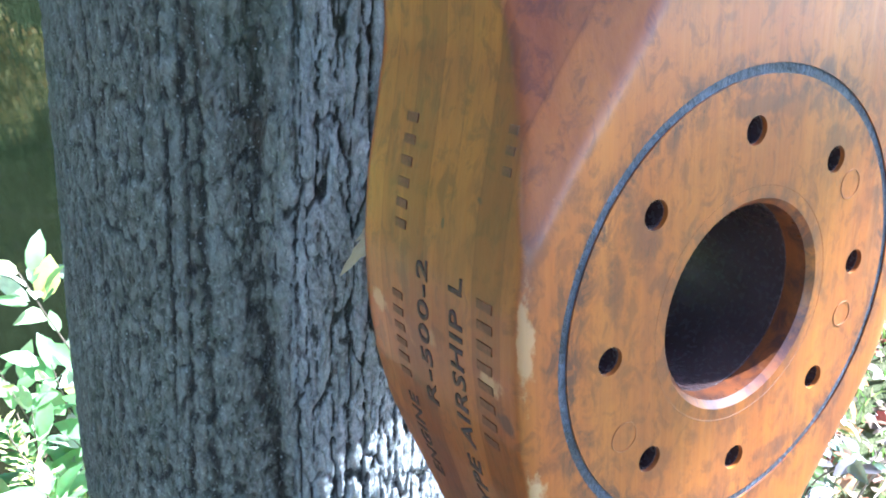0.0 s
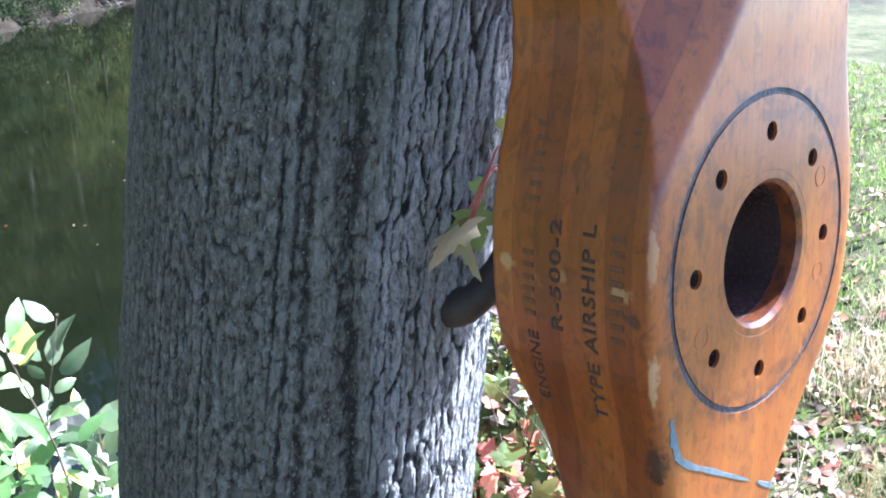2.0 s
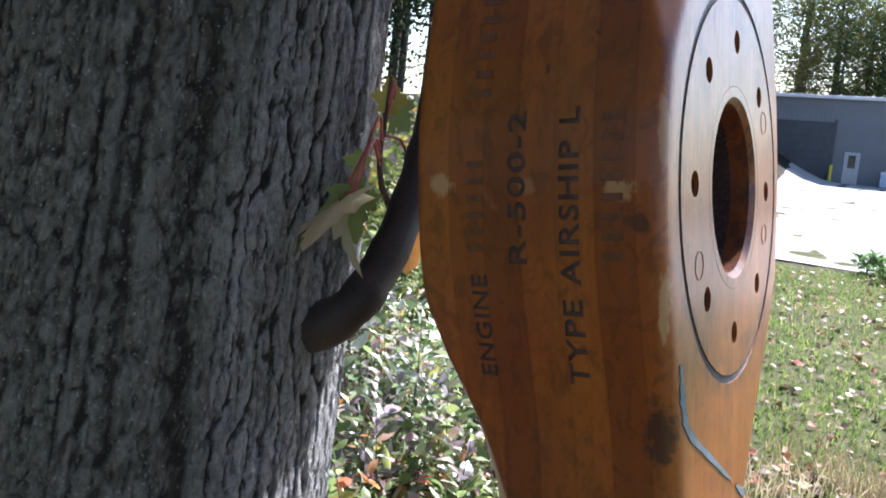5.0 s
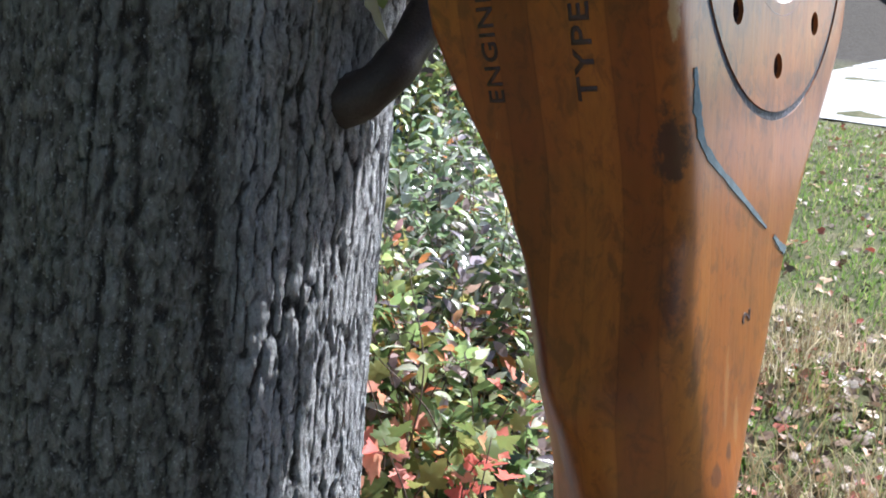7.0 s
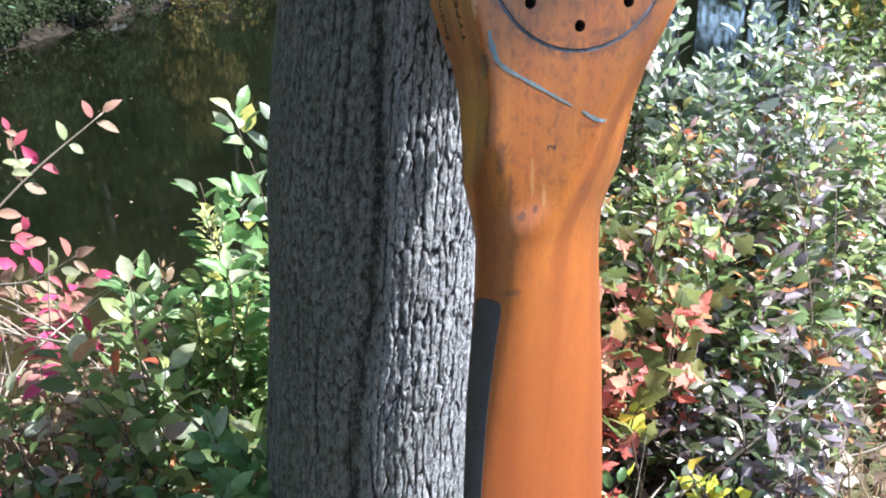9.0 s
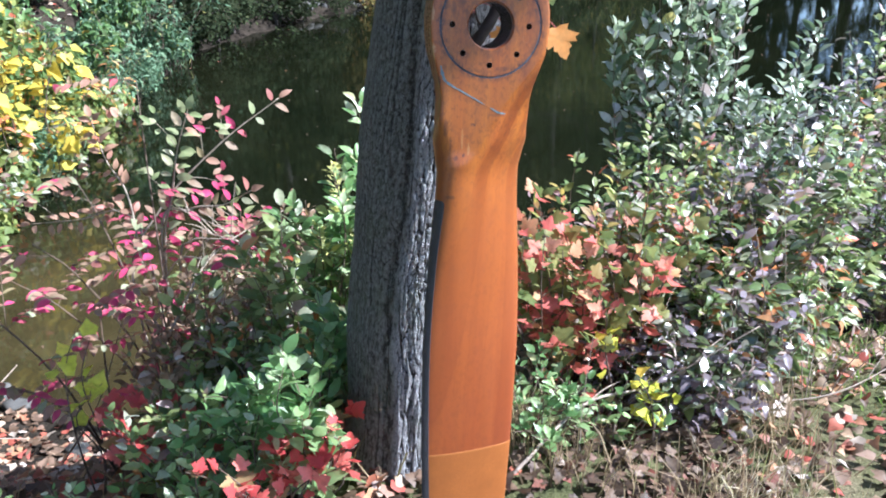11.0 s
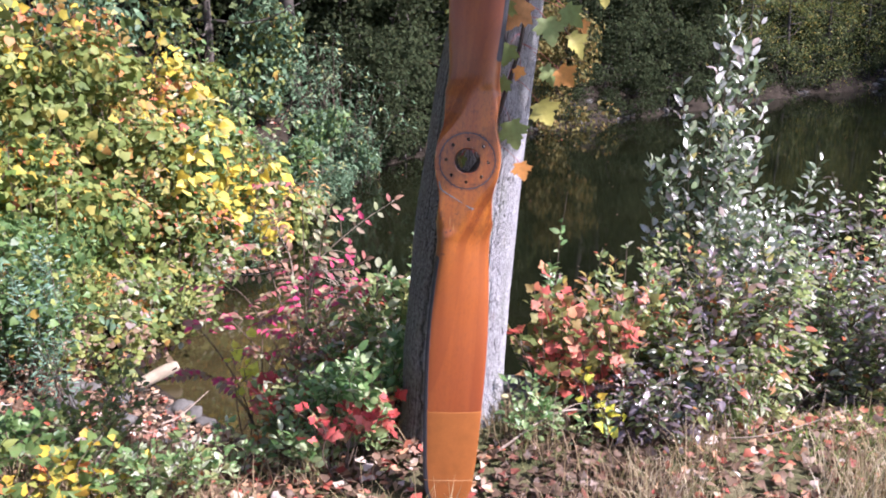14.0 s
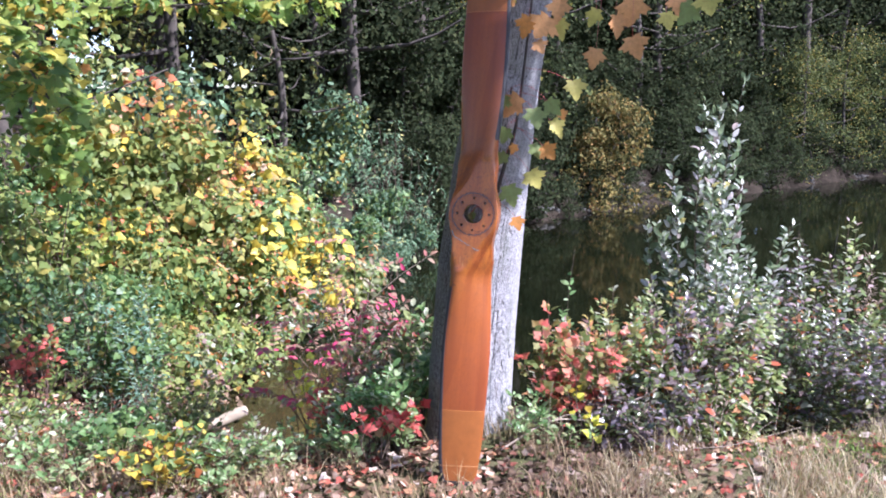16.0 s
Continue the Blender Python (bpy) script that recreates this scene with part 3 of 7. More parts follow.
# dark linings added inside the bore and the bolt holes
BORE = plain("dark_bore", (0.060, 0.036, 0.036), 0.26, 0, 0.4, 40, 0.1)
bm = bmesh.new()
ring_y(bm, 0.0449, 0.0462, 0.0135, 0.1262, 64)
part("bore_lining", bm, BORE, propeller, "dark lining inside the bore")
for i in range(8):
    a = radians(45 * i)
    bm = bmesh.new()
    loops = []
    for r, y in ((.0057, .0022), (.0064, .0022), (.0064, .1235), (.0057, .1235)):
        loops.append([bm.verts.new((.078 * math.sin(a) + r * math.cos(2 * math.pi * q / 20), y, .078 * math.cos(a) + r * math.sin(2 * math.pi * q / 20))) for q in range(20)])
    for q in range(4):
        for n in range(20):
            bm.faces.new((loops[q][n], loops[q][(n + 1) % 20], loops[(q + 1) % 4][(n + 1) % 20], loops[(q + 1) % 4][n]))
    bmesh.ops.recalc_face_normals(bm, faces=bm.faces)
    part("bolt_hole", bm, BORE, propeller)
EDGE = plain("polished_bore_edge", (0.20, 0.085, 0.045), 0.22, 0, 0.35, 60, 0.05)
bm = bmesh.new()
loops = []
for r, y in ((0.0541, -0.0001), (0.0455, 0.0036), (0.0455, 0.0052), (0.0541, 0.0016)):
    loops.append([bm.verts.new((r * math.cos(2 * math.pi * i / 96), y, r * math.sin(2 * math.pi * i / 96))) for i in range(96)])
for q in range(4):
    for i in range(96):
        j = (i + 1) % 96
        bm.faces.new((loops[q][i], loops[q][j], loops[(q + 1) % 4][j], loops[(q + 1) % 4][i]))
bmesh.ops.recalc_face_normals(bm, faces=bm.faces)
part("bore_edge", bm, EDGE, propeller, "polished bevel round the bore")
# dark paint in the ring groove and a thin worn line at the bore
bm = bmesh.new()
ring_y(bm, 0.0996, 0.1047, 0.0008, 0.004)
part("ring_groove", bm, GROOVE, propeller, "dark blue-black groove round the hub face")


def sheath(name, z0, z1, material, label, chord=None, grow=0.0012, flip=False):
    """A thin shell that wraps the leading edge (chord given) or the whole blade."""
    rings = []
    steps = [z0, z0 + .0012, z0 + .003, z0 + .006, z0 + .010] + [q for q in stations(z0, z1) if q > z0 + .012] if chord else stations(z0, z1)
    for z in [-q for q in steps]:
        if chord is None:
            o, _ = prop_section(z, grow)
            i, _ = prop_section(z, -0.001)
        else:
            q = min(1.0, (-z - z0) / 0.010)
            w = chord * (0.45 + 0.55 * math.sqrt(1 - (1 - q) ** 2))
            fan = np.linspace(0, 1.4, 200)
            nose, _ = prop_section(z, arc=np.pi - fan)
            far = np.concatenate([[0], np.cumsum(np.linalg.norm(np.diff(nose, axis=0), axis=1))])
            low, _ = prop_section(z, arc=np.pi + fan)
            far2 = np.concatenate([[0], np.cumsum(np.linalg.norm(np.diff(low, axis=0), axis=1))])
            arc = np.concatenate([np.linspace(np.pi - np.interp(w, far, fan), np.pi, 13, endpoint=False), np.linspace(np.pi, np.pi + np.interp(w, far2, fan), 14)])
            o, _ = prop_section(z, grow, arc=arc)
            i, _ = prop_section(z, -0.001, arc=arc)
            o = np.vstack([o, i[::-1]])
        rings.append(o)
    me = loft(rings)
    if flip:
        for v in me.vertices:
            v.co = (-v.co.x, v.co.y, -v.co.z)
    for p in me.polygons:
        p.use_smooth = True
    me.set_sharp_from_angle(angle=radians(40))
    return part(name, me, material, propeller, label)


SEAM = plain("varnished_seam", (0.34, 0.125, 0.034), 0.4, 0, 0.2, 60, 0.05)
TIPM = plain("yellow_varnished_tip", (0.245, 0.080, 0.019), 0.34, 0, 0.14, 26, 0.05)
for flip in (False, True):
    sheath("edge_guard", 0.362, 1.385, GUARD, "dark sheath along the leading edge", 0.017, 0.0014, flip)
    sheath("tip_cover", 0.985, 1.372, TIPM, "yellower varnished cloth over the blade tip", None, 0.0006, flip)
    sheath("seam_band", 0.982, 0.986, SEAM, "", None, 0.0009, flip)
    sheath("tip_cord", 1.266, 1.269, PALE, "pale thread line across the tip", None, 0.0014, flip)
    sheath("tip_cap", 1.345, 1.389, GUARD, "dark cap on the blade tip", None, 0.0012, flip)


def strip_front(name, line, widths, material, label=""):
    """A thin painted streak on the front, along line (x, z)."""
    p = spline([(x, 0, z) for x, z in line], 26)
    w = np.interp(np.linspace(0, 1, 26), np.linspace(0, 1, len(widths)), widths)
    bm = bmesh.new()
    rows = []
    for i in range(26):
        t = Vector(p[min(i + 1, 25)] - p[max(i - 1, 0)]).normalized()
        s = Vector((-t.z, 0, t.x))
        jig = 1 + 0.35 * math.sin(i * 2.3) * math.sin(i * 0.9)
        lo = [on_front(*((Vector(p[i]) + s * w[i] * jig * f).xz), 0.0005) for f in (-1, 0, 1)]
        rows.append([[bm.verts.new(v), bm.verts.new(v + Vector((0, 0.0012, 0)))] for v in lo])
    for a, b in zip(rows, rows[1:]):
        for j in (0, 1):
            bm.faces.new((a[j][0], a[j + 1][0], b[j + 1][0], b[j][0]))
        bm.faces.new((a[0][0], b[0][0], b[0][1], a[0][1]))
        bm.faces.new((a[2][0], a[2][1], b[2][1], b[2][0]))
    bmesh.ops.recalc_face_normals(bm, faces=bm.faces)
    return part(name, bm, material, propeller, label)


strip_front("paint_streak", [(-.099, -.080), (-.094, -.100), (-.084, -.1145), (-.045, -.136), (-.006, -.157)], [.0012, .0032, .0026, .0018, .0016, .0008], BLUE, "pale blue paint streak")
strip_front("paint_streak", [(.006, -.163), (.022, -.172), (.040, -.176)], [.001, .0022, .001], BLUE, "pale blue paint streak")


FADED = plain("faded_ink", (0.125, 0.045, 0.022), 0.6, 0, 0.4, 200, 0)


def stamp(name, words, y, z0, height, length, label, bars=0.0):
    """Black stamped letters that climb the hub's side face: upright strokes lie along the depth."""
    bm = bmesh.new()
    if bars:
        add_box(bm, (0, 0, 0), (length * bars, height, 0.0005))
    else:
        cu = bpy.data.curves.new("stamp_text", "FONT")
        cu.body = words
        cu.size = 1.0
        cu.resolution_u = 3
        cu.space_character = 1.12
        cu.offset = 0.016
        ob = new("stamp_text", cu)
        me = bpy.data.meshes.new_from_object(ob.evaluated_get(bpy.context.evaluated_depsgraph_get()))
        bpy.data.objects.remove(ob)
        bm.from_mesh(me)
        xs = [v.co.x for v in bm.verts]
        ys = [v.co.y for v in bm.verts]
        for v in bm.verts:
            v.co.x = (v.co.x - min(xs)) / (max(xs) - min(xs)) * length
            v.co.y = (v.co.y - min(ys)) / (max(ys) - min(ys)) * height
        ext = bmesh.ops.extrude_face_region(bm, geom=bm.faces[:])
        for v in ext["geom"]:
            if isinstance(v, bmesh.types.BMVert):
                v.co.z += 0.0005
    for i in range(1, 14):
        bmesh.ops.bisect_plane(bm, geom=bm.verts[:] + bm.edges[:] + bm.faces[:], plane_co=(length * i / 14, 0, 0), plane_no=(1, 0, 0))
    for v in bm.verts:
        v.co = on_side(y - height / 2 + v.co.y, z0 + v.co.x, -0.0001 + v.co.z)
    bmesh.ops.recalc_face_normals(bm, faces=bm.faces)
    return part(name, bm, FADED if bars else INK, propeller, label)


stamp("stamped_line", "TYPE AIRSHIP L", .0437, -.0925, .0098, .1265, "stamped black letters reading TYPE AIRSHIP L")
stamp("stamped_line", "R-500-2", .0696, -.0365, .0092, .0700, "stamped black characters reading R-500-2")
stamp("stamped_line", "ENGINE", .0915, -.0925, .0088, .0500, "stamped black letters reading ENGINE")

for y, z0, height, length, count in ((.0920, -.0315, .0088, .0480, 6), (.0890, .0420, .0088, .0540, 6), (.0234, -.0340, .0098, .0690, 8), (.0195, .0780, .0050, .0220, 3)):
    for i in range(count):
        stamp("mark_bar", "", y, z0 + length * i / count, height, length / count, "", 0.42)

# a small stamped figure on the front, turned like the lines on the side
cu = bpy.data.curves.new("stamp_text", "FONT")
cu.body = "2"
cu.size = 0.014
cu.resolution_u = 4
ob = new("stamp_text", cu)
me = bpy.data.meshes.new_from_object(ob.evaluated_get(bpy.context.evaluated_depsgraph_get()))
bpy.data.objects.remove(ob)
bm = bmesh.new()
bm.from_mesh(me)
ext = bmesh.ops.extrude_face_region(bm, geom=bm.faces[:])
for v in ext["geom"]:
    if isinstance(v, bmesh.types.BMVert):
        v.co.z += 0.0005
for v in bm.verts:
    v.co = on_front(-.0235 - v.co.y, -.2015 + v.co.x, -0.0001 + v.co.z)
bmesh.ops.recalc_face_normals(bm, faces=bm.faces)
part("stamped_figure", bm, INK, propeller, "stamped black figure 2")


RINGM = plain("faint_pressed_ring", (0.24, 0.085, 0.03), 0.5, 0, 0.3, 60, 0)


def ring_mark(x, z, r):
    bm = bmesh.new()
    k = 28
    loops = []
    for q, l in ((r, 0.0003), (r + .0005, 0.0003), (r + .0005, -.0008), (r, -.0008)):
        loops.append([bm.verts.new(on_front(x + q * math.cos(2 * math.pi * i / k), z + q * math.sin(2 * math.pi * i / k), l)) for i in range(k)])
    for s in range(4):
        for i in range(k):
            j = (i + 1) % k
            bm.faces.new((loops[s][i], loops[s][j], loops[(s + 1) % 4][j], loops[(s + 1) % 4][i]))
    bmesh.ops.recalc_face_normals(bm, faces=bm.faces)
    part("ring_mark", bm, RINGM, propeller)


ring_mark(-.070, -.038, .0065)
ring_mark(.068, .041, .0065)
ring_mark(.073, -.026, .0060)

# ---------- the tree that it leans on ----------
def trunk_frame(z):
    """Centre and half-axes of the trunk at height z."""
    q = np.clip(z, -0.5, 1.9) - 1
    over = np.maximum(z - 1.9, 0)
    cx = -0.0296 + 0.1283 * q + 0.0374 * q * q + 0.19 * over
    cy = 0.5247 - 0.0213 * q - 0.02 * over
    g = (1 - 0.1438 * q - 0.0911 * q * q - 0.045 * over) + 0.55 * np.exp(-(z + 0.12) / 0.10) * 0.25
    return cx, cy, 0.197 * g, 0.2742 * g


TH = -0.4175
ang = np.concatenate([np.linspace(-3.64, -2.08, 220, endpoint=False), np.linspace(-2.08, 0.32, 440, endpoint=False), np.linspace(0.32, 2.64, 70, endpoint=False)])
zrow = np.concatenate([np.arange(-0.45, 0.50, 0.007), np.arange(0.50, 1.62, 0.0026), np.arange(1.62, 2.5, 0.007), np.arange(2.5, 7.0, 0.08)])
A, Z = np.meshgrid(ang, zrow)
cx, cy, ea, eb = trunk_frame(Z)
bu, bv = np.cos(A - TH), np.sin(A - TH)
rad = 1 / np.sqrt((bu / ea) ** 2 + (bv / eb) ** 2)
s_arc = A * 0.23
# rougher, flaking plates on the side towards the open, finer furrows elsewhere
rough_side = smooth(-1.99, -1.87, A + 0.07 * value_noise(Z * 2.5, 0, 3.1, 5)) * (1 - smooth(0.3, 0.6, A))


def cells(u, v, seed):
    """Cell noise: the distance to the border between cells, and a value for each cell."""
    iu, iv = np.floor(u).astype(np.int64), np.floor(v).astype(np.int64)
    d1, d2, val = np.full(u.shape, 9.0), np.full(u.shape, 9.0), np.zeros(u.shape)
    table = np.random.default_rng(seed).random((3, 4096))
    for i in (-1, 0, 1):
        for j in (-1, 0, 1):
            h = ((iu + i) * 73 + (iv + j) * 991 + ((iu + i) * (iv + j)) % 37) % 4096
            d = np.hypot(iu + i + 0.1 + 0.8 * table[0][h] - u, iv + j + 0.1 + 0.8 * table[1][h] - v)
            near = d < d1
            d2 = np.where(near, d1, np.minimum(d2, d))
            val = np.where(near, table[2][h], val)
            d1 = np.minimum(d1, d)
    return d2 - d1, val


wx = s_arc + 0.008 * value_noise(s_arc * 12, Z * 4, 0.5, 1) + 0.0022 * value_noise(s_arc * 60, Z * 22, 0.5, 2) + 0.0020 * value_noise(s_arc * 210, Z * 150, 0.5, 12)
wz = Z + 0.010 * value_noise(s_arc * 50, Z * 30, 0.5, 21) + 0.006 * value_noise(s_arc * 160, Z * 120, 0.5, 22)


def layers(n, steps, sharp=0.16):
    """A smooth field cut into terraces with steep risers, like bark that peels in sheets."""
    q = n * steps
    f = np.floor(q)
    return (f + smooth(0.5 - sharp, 0.5 + sharp, q - f)) / steps


f1 = np.abs(value_noise(wx / 0.042, Z / 0.95, 1.7, 3))
fur1 = np.exp(-(f1 / 0.036) ** 2) * smooth(-.3, .2, value_noise(wx / .05, Z / .10, 2.5, 31))
f2 = np.abs(value_noise(wx / 0.015, wz / 0.13, 4.2, 4))
fur2 = np.exp(-(f2 / 0.17) ** 2)
edge1, val1 = cells(wx / 0.0095, wz / 0.042, 3)
edge2, val2 = cells(wx / 0.0052, wz / 0.016, 4)
edge3, val3 = cells(wx / 0.0120, wz / 0.135, 5)
edge4, val4 = cells(wx / 0.0068, wz / 0.052, 6)
jag = value_noise(s_arc / 0.0042, Z / 0.0062, 0.9, 16)
edge1, edge2, edge3, edge4 = edge1 + .06 * jag, edge2 + .08 * jag, edge3 + .05 * jag, edge4 + .07 * jag
lump = value_noise(s_arc / 0.11, Z / 0.30, 2.2, 7)
grainy = value_noise(s_arc / 0.0035, Z / 0.0045, 0.3, 9)
gritty = value_noise(s_arc / 0.0062, Z / 0.0105, 0.7, 10)
peel = layers(0.5 + 0.5 * value_noise(wx / 0.019, wz / 0.14, 6.1, 14), 4) + 0.55 * layers(0.5 + 0.5 * value_noise(wx / 0.0085, wz / 0.060, 7.1, 15), 3)
g1 = np.abs(value_noise(wx / 0.030, Z / 1.3, 8.3, 41))
long_crack = np.exp(-(g1 / 0.040) ** 2) * smooth(-.45, .05, value_noise(wx / .03, Z / .09, 3.5, 43))
smooth_h = (0.0060 * lump - 0.0040 * fur1 - 0.0036 * long_crack - 0.0008 * fur2 - 0.0024 * np.exp(-(edge1 / .085) ** 2) + 0.0009 * val1 - 0.0012 * np.exp(-(edge2 / .12) ** 2)
            + 0.0008 * val2 + 0.0009 * grainy + 0.0014 * gritty + 0.0012 * peel)
rough_h = (0.0050 * lump - 0.0065 * fur1 - 0.0014 * fur2 - 0.0042 * np.exp(-(edge3 / .07) ** 2) + 0.0015 * val3 - 0.0020 * np.exp(-(edge4 / .08) ** 2) + 0.0009 * val4
           + 0.0016 * peel + 0.0006 * grainy + 0.0008 * gritty + 0.004)
channel = np.exp(-((A + 2.00 + 0.07 * value_noise(Z * 2.5, 0, 3.1, 5) + 0.03 * value_noise(Z * 22, 0, 3.1, 6)) / 0.045) ** 2)
smooth_h = smooth_h - 0.008 * channel
height = smooth_h * (1 - rough_side) + rough_h * rough_side


def box_blur(q, w, axis):
    c = np.cumsum(np.pad(q, [(w + 1, w) if a == axis else (0, 0) for a in (0, 1)], mode="edge"), axis)
    n = q.shape[axis]
    return (np.take(c, range(2 * w + 1, 2 * w + 1 + n), axis) - np.take(c, range(0, n), axis)) / (2 * w + 1)


# occlusion-like shade put into the colour: cracks dark, plate crowns pale
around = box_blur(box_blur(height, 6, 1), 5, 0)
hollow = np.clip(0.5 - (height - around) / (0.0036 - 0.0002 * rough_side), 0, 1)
rad = rad + height
V = np.stack([cx + rad * np.cos(A), cy + rad * np.sin(A), Z], -1).reshape(-1, 3)
nr, nc = A.shape
idx = np.arange(nr * nc).reshape(nr, nc)
nx = np.roll(idx, -1, axis=1)
quads = np.stack([idx[:-1], nx[:-1], nx[1:], idx[1:]], -1).reshape(-1, 4)
tree = thing("maple_tree", Matrix.Identity(4), "living maple with grey furrowed bark, the propeller leaning on it", "tree")
trunk_mesh = fast_mesh("trunk", V, quads, True)
# mask for the flaking bark's paler tone and the light painted with it
flaky_lit_mask = trunk_mesh.attributes.new("flaky_lit", "FLOAT", "POINT")
flaky_lit_mask.data.foreach_set("value", np.clip(rough_side, 0, 1).astype(np.float32).ravel())
crack_shade = trunk_mesh.attributes.new("furrow", "FLOAT", "POINT")
crack_shade.data.foreach_set("value", hollow.astype(np.float32).ravel())
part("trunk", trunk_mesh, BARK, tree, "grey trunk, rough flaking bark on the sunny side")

# leaf outlines: length 1 along +y, face up
def mirror_leaf(right, centre, sag=0.0, fold=0.10):
    pts = right + [(-x, y) for x, y in right[-2:0:-1]]
    v = [(centre[0], centre[1], 0.03)] + [(x, y, fold * abs(x) - sag * y * y) for x, y in pts]
    n = len(pts)
    return np.array(v), np.array([(0, 1 + i, 1 + (i + 1) % n) for i in range(n)])


MAPLE = mirror_leaf([(0, 0), (.14, -.05), (.40, -.02), (.31, .12), (.44, .22), (.66, .36), (.50, .42), (.50, .56), (.27, .50), (.31, .66), (.20, .70), (.17, .84), (0, 1.0)], (0, .34), 0.12)
LOBED = mirror_leaf([(0, 0), (.38, -.06), (.52, .36), (.28, .62), (0, 1.0)], (0, .34), 0.18)
OVATE = mirror_leaf([(0, 0), (.17, .16), (.25, .42), (.19, .72), (0, 1.0)], (0, .45), 0.16, 0.35)
LANCE = mirror_leaf([(0, 0), (.10, .22), (.13, .50), (.08, .80), (0, 1.0)], (0, .45), 0.20, 0.4)
CARD = (np.array([(0, 0, 0), (.34, .45, .06), (0, 1, -.1), (-.34, .45, .06)]), np.array([(0, 1, 2), (0, 2, 3)]))


def unit(v):
    return v / (np.linalg.norm(v, axis=-1, keepdims=True) + 1e-9)


def leaves(template, pos, axis, up, size, curl=0.25, seed=0):
    """Leaves at pos along axis, faces towards up: verts and triangles."""
    tv, tt = template
    r = np.random.default_rng(seed)
    n = len(pos)
    y = unit(np.asarray(axis, float))
    x = unit(np.cross(y, np.asarray(up, float)))
    z = np.cross(x, y)
    s = np.broadcast_to(np.asarray(size, float), (n,))
    bend = r.uniform(-curl, curl, n)
    wide = r.uniform(0.8, 1.15, n)
    lx = tv[None, :, 0] * wide[:, None]
    ly = np.broadcast_to(tv[None, :, 1], lx.shape)
    lz = tv[None, :, 2] + bend[:, None] * tv[None, :, 1] ** 2 + r.uniform(-.25, .45, n)[:, None] * np.abs(tv[None, :, 0])
    v = np.asarray(pos)[:, None, :] + s[:, None, None] * (lx[..., None] * x[:, None, :] + ly[..., None] * y[:, None, :] + lz[..., None] * z[:, None, :])
    t = tt[None] + (np.arange(n) * len(tv))[:, None, None]
    return v.reshape(-1, 3), t.reshape(-1, 3)


TREELEAF = leaf_material("turning_maple_leaf", [(0, (0.11, 0.18, 0.05)), (0.34, (0.20, 0.24, 0.08)), (0.48, (0.34, 0.29, 0.08)), (0.62, (0.46, 0.22, 0.08)), (0.82, (0.46, 0.15, 0.10)), (1, (0.46, 0.25, 0.19))], 0.5, 0.42)
GREENLEAF = leaf_material("fresh_green_leaf", [(0, (0.13, 0.20, 0.05)), (1, (0.24, 0.30, 0.11))], 0.5, 0.5)
TANLEAF = leaf_material("pale_drying_leaf", [(0, (0.36, 0.30, 0.19)), (1, (0.42, 0.36, 0.25))], 0.5, 0.35)
OLIVELEAF = leaf_material("olive_leaf", [(0, (0.12, 0.12, 0.045)), (1, (0.17, 0.16, 0.06))], 0.5, 0.35)
ORANGELEAF = leaf_material("orange_leaf", [(0, (0.52, 0.19, 0.05)), (1, (0.56, 0.28, 0.07))], 0.5, 0.45)


YELLOWMAPLE = leaf_material("yellow_green_maple_leaf", [(0, (0.30, 0.33, 0.08)), (1, (0.46, 0.38, 0.09))], 0.5, 0.45)
PINKMAPLE = leaf_material("pink_tan_maple_leaf", [(0, (0.42, 0.20, 0.11)), (0.5, (0.46, 0.22, 0.07)), (1, (0.48, 0.32, 0.20))], 0.5, 0.4)


def one_leaf(parent, at, axis, up, size, material, seed):
    v, t = leaves(MAPLE, np.array([at]), np.array([axis]), np.array([up]), size, 0.35, seed)
    return part("leaf", fast_mesh("leaf", v, t), material, parent)


# the sprout that grows between trunk and propeller, and climbs past the hub
limb = spline([(-.040, .305, 1.085), (-.028, .246, 1.110), (.004, .236, 1.143), (.040, .238, 1.192), (.066, .244, 1.240), (.092, .247, 1.32), (.135, .24, 1.46), (.185, .232, 1.62), (.215, .225, 1.80), (.245, .22, 2.02), (.28, .22, 2.3), (.34, .24, 2.7)], 60)
lr = np.interp(np.linspace(0, 1, 60), [0, .04, .1, .3, .6, 1], [.024, .019, .0155, .0135, .008, .004])
lv, lt = tube(limb, lr * (1 + 0.05 * np.sin(np.arange(60) * 1.7)), 14)
branch = part("branch", fast_mesh("branch", lv, lt, True), plain("dark_smooth_twig_bark", (0.034, 0.025, 0.022), 0.6, 0, 0.4, 60, 0.15), tree, "dark smooth young branch bending up from the trunk")
R3 = random.Random(21)
# leaves close to the hub, between trunk and propeller
near_leaves = [((-0.042, 0.232, 1.204), (0.29, 0.0, -0.96), GREENLEAF, 0.048),
               ((-0.048, 0.225, 1.199), (-0.87, 0.0, -0.49), TANLEAF, 0.062),
               ((-0.042, 0.228, 1.197), (-0.16, 0.0, -0.99), OLIVELEAF, 0.058),
               ((-0.021, 0.236, 1.224), (-0.61, 0.0, -0.79), GREENLEAF, 0.025),
               ((0.082, 0.266, 1.174), (-0.2, 0.0, -0.98), ORANGELEAF, 0.055),
               ((0.026, 0.25, 1.256), (0.76, 0.0, -0.64), GREENLEAF, 0.029),
               ((0.021, 0.25, 1.252), (0.1, 0.0, 0.99), YELLOWMAPLE, 0.030)]
side_twig = spline([(0.025, 0.247, 1.185), (0.014, 0.247, 1.2), (0.01, 0.247, 1.222), (0.014, 0.247, 1.244), (0.018, 0.247, 1.277)], 16)
sv, st = tube(side_twig, np.linspace(.0030, .0014, 16), 6)
part("twig", fast_mesh("twig", sv, st, True), STEM, branch)
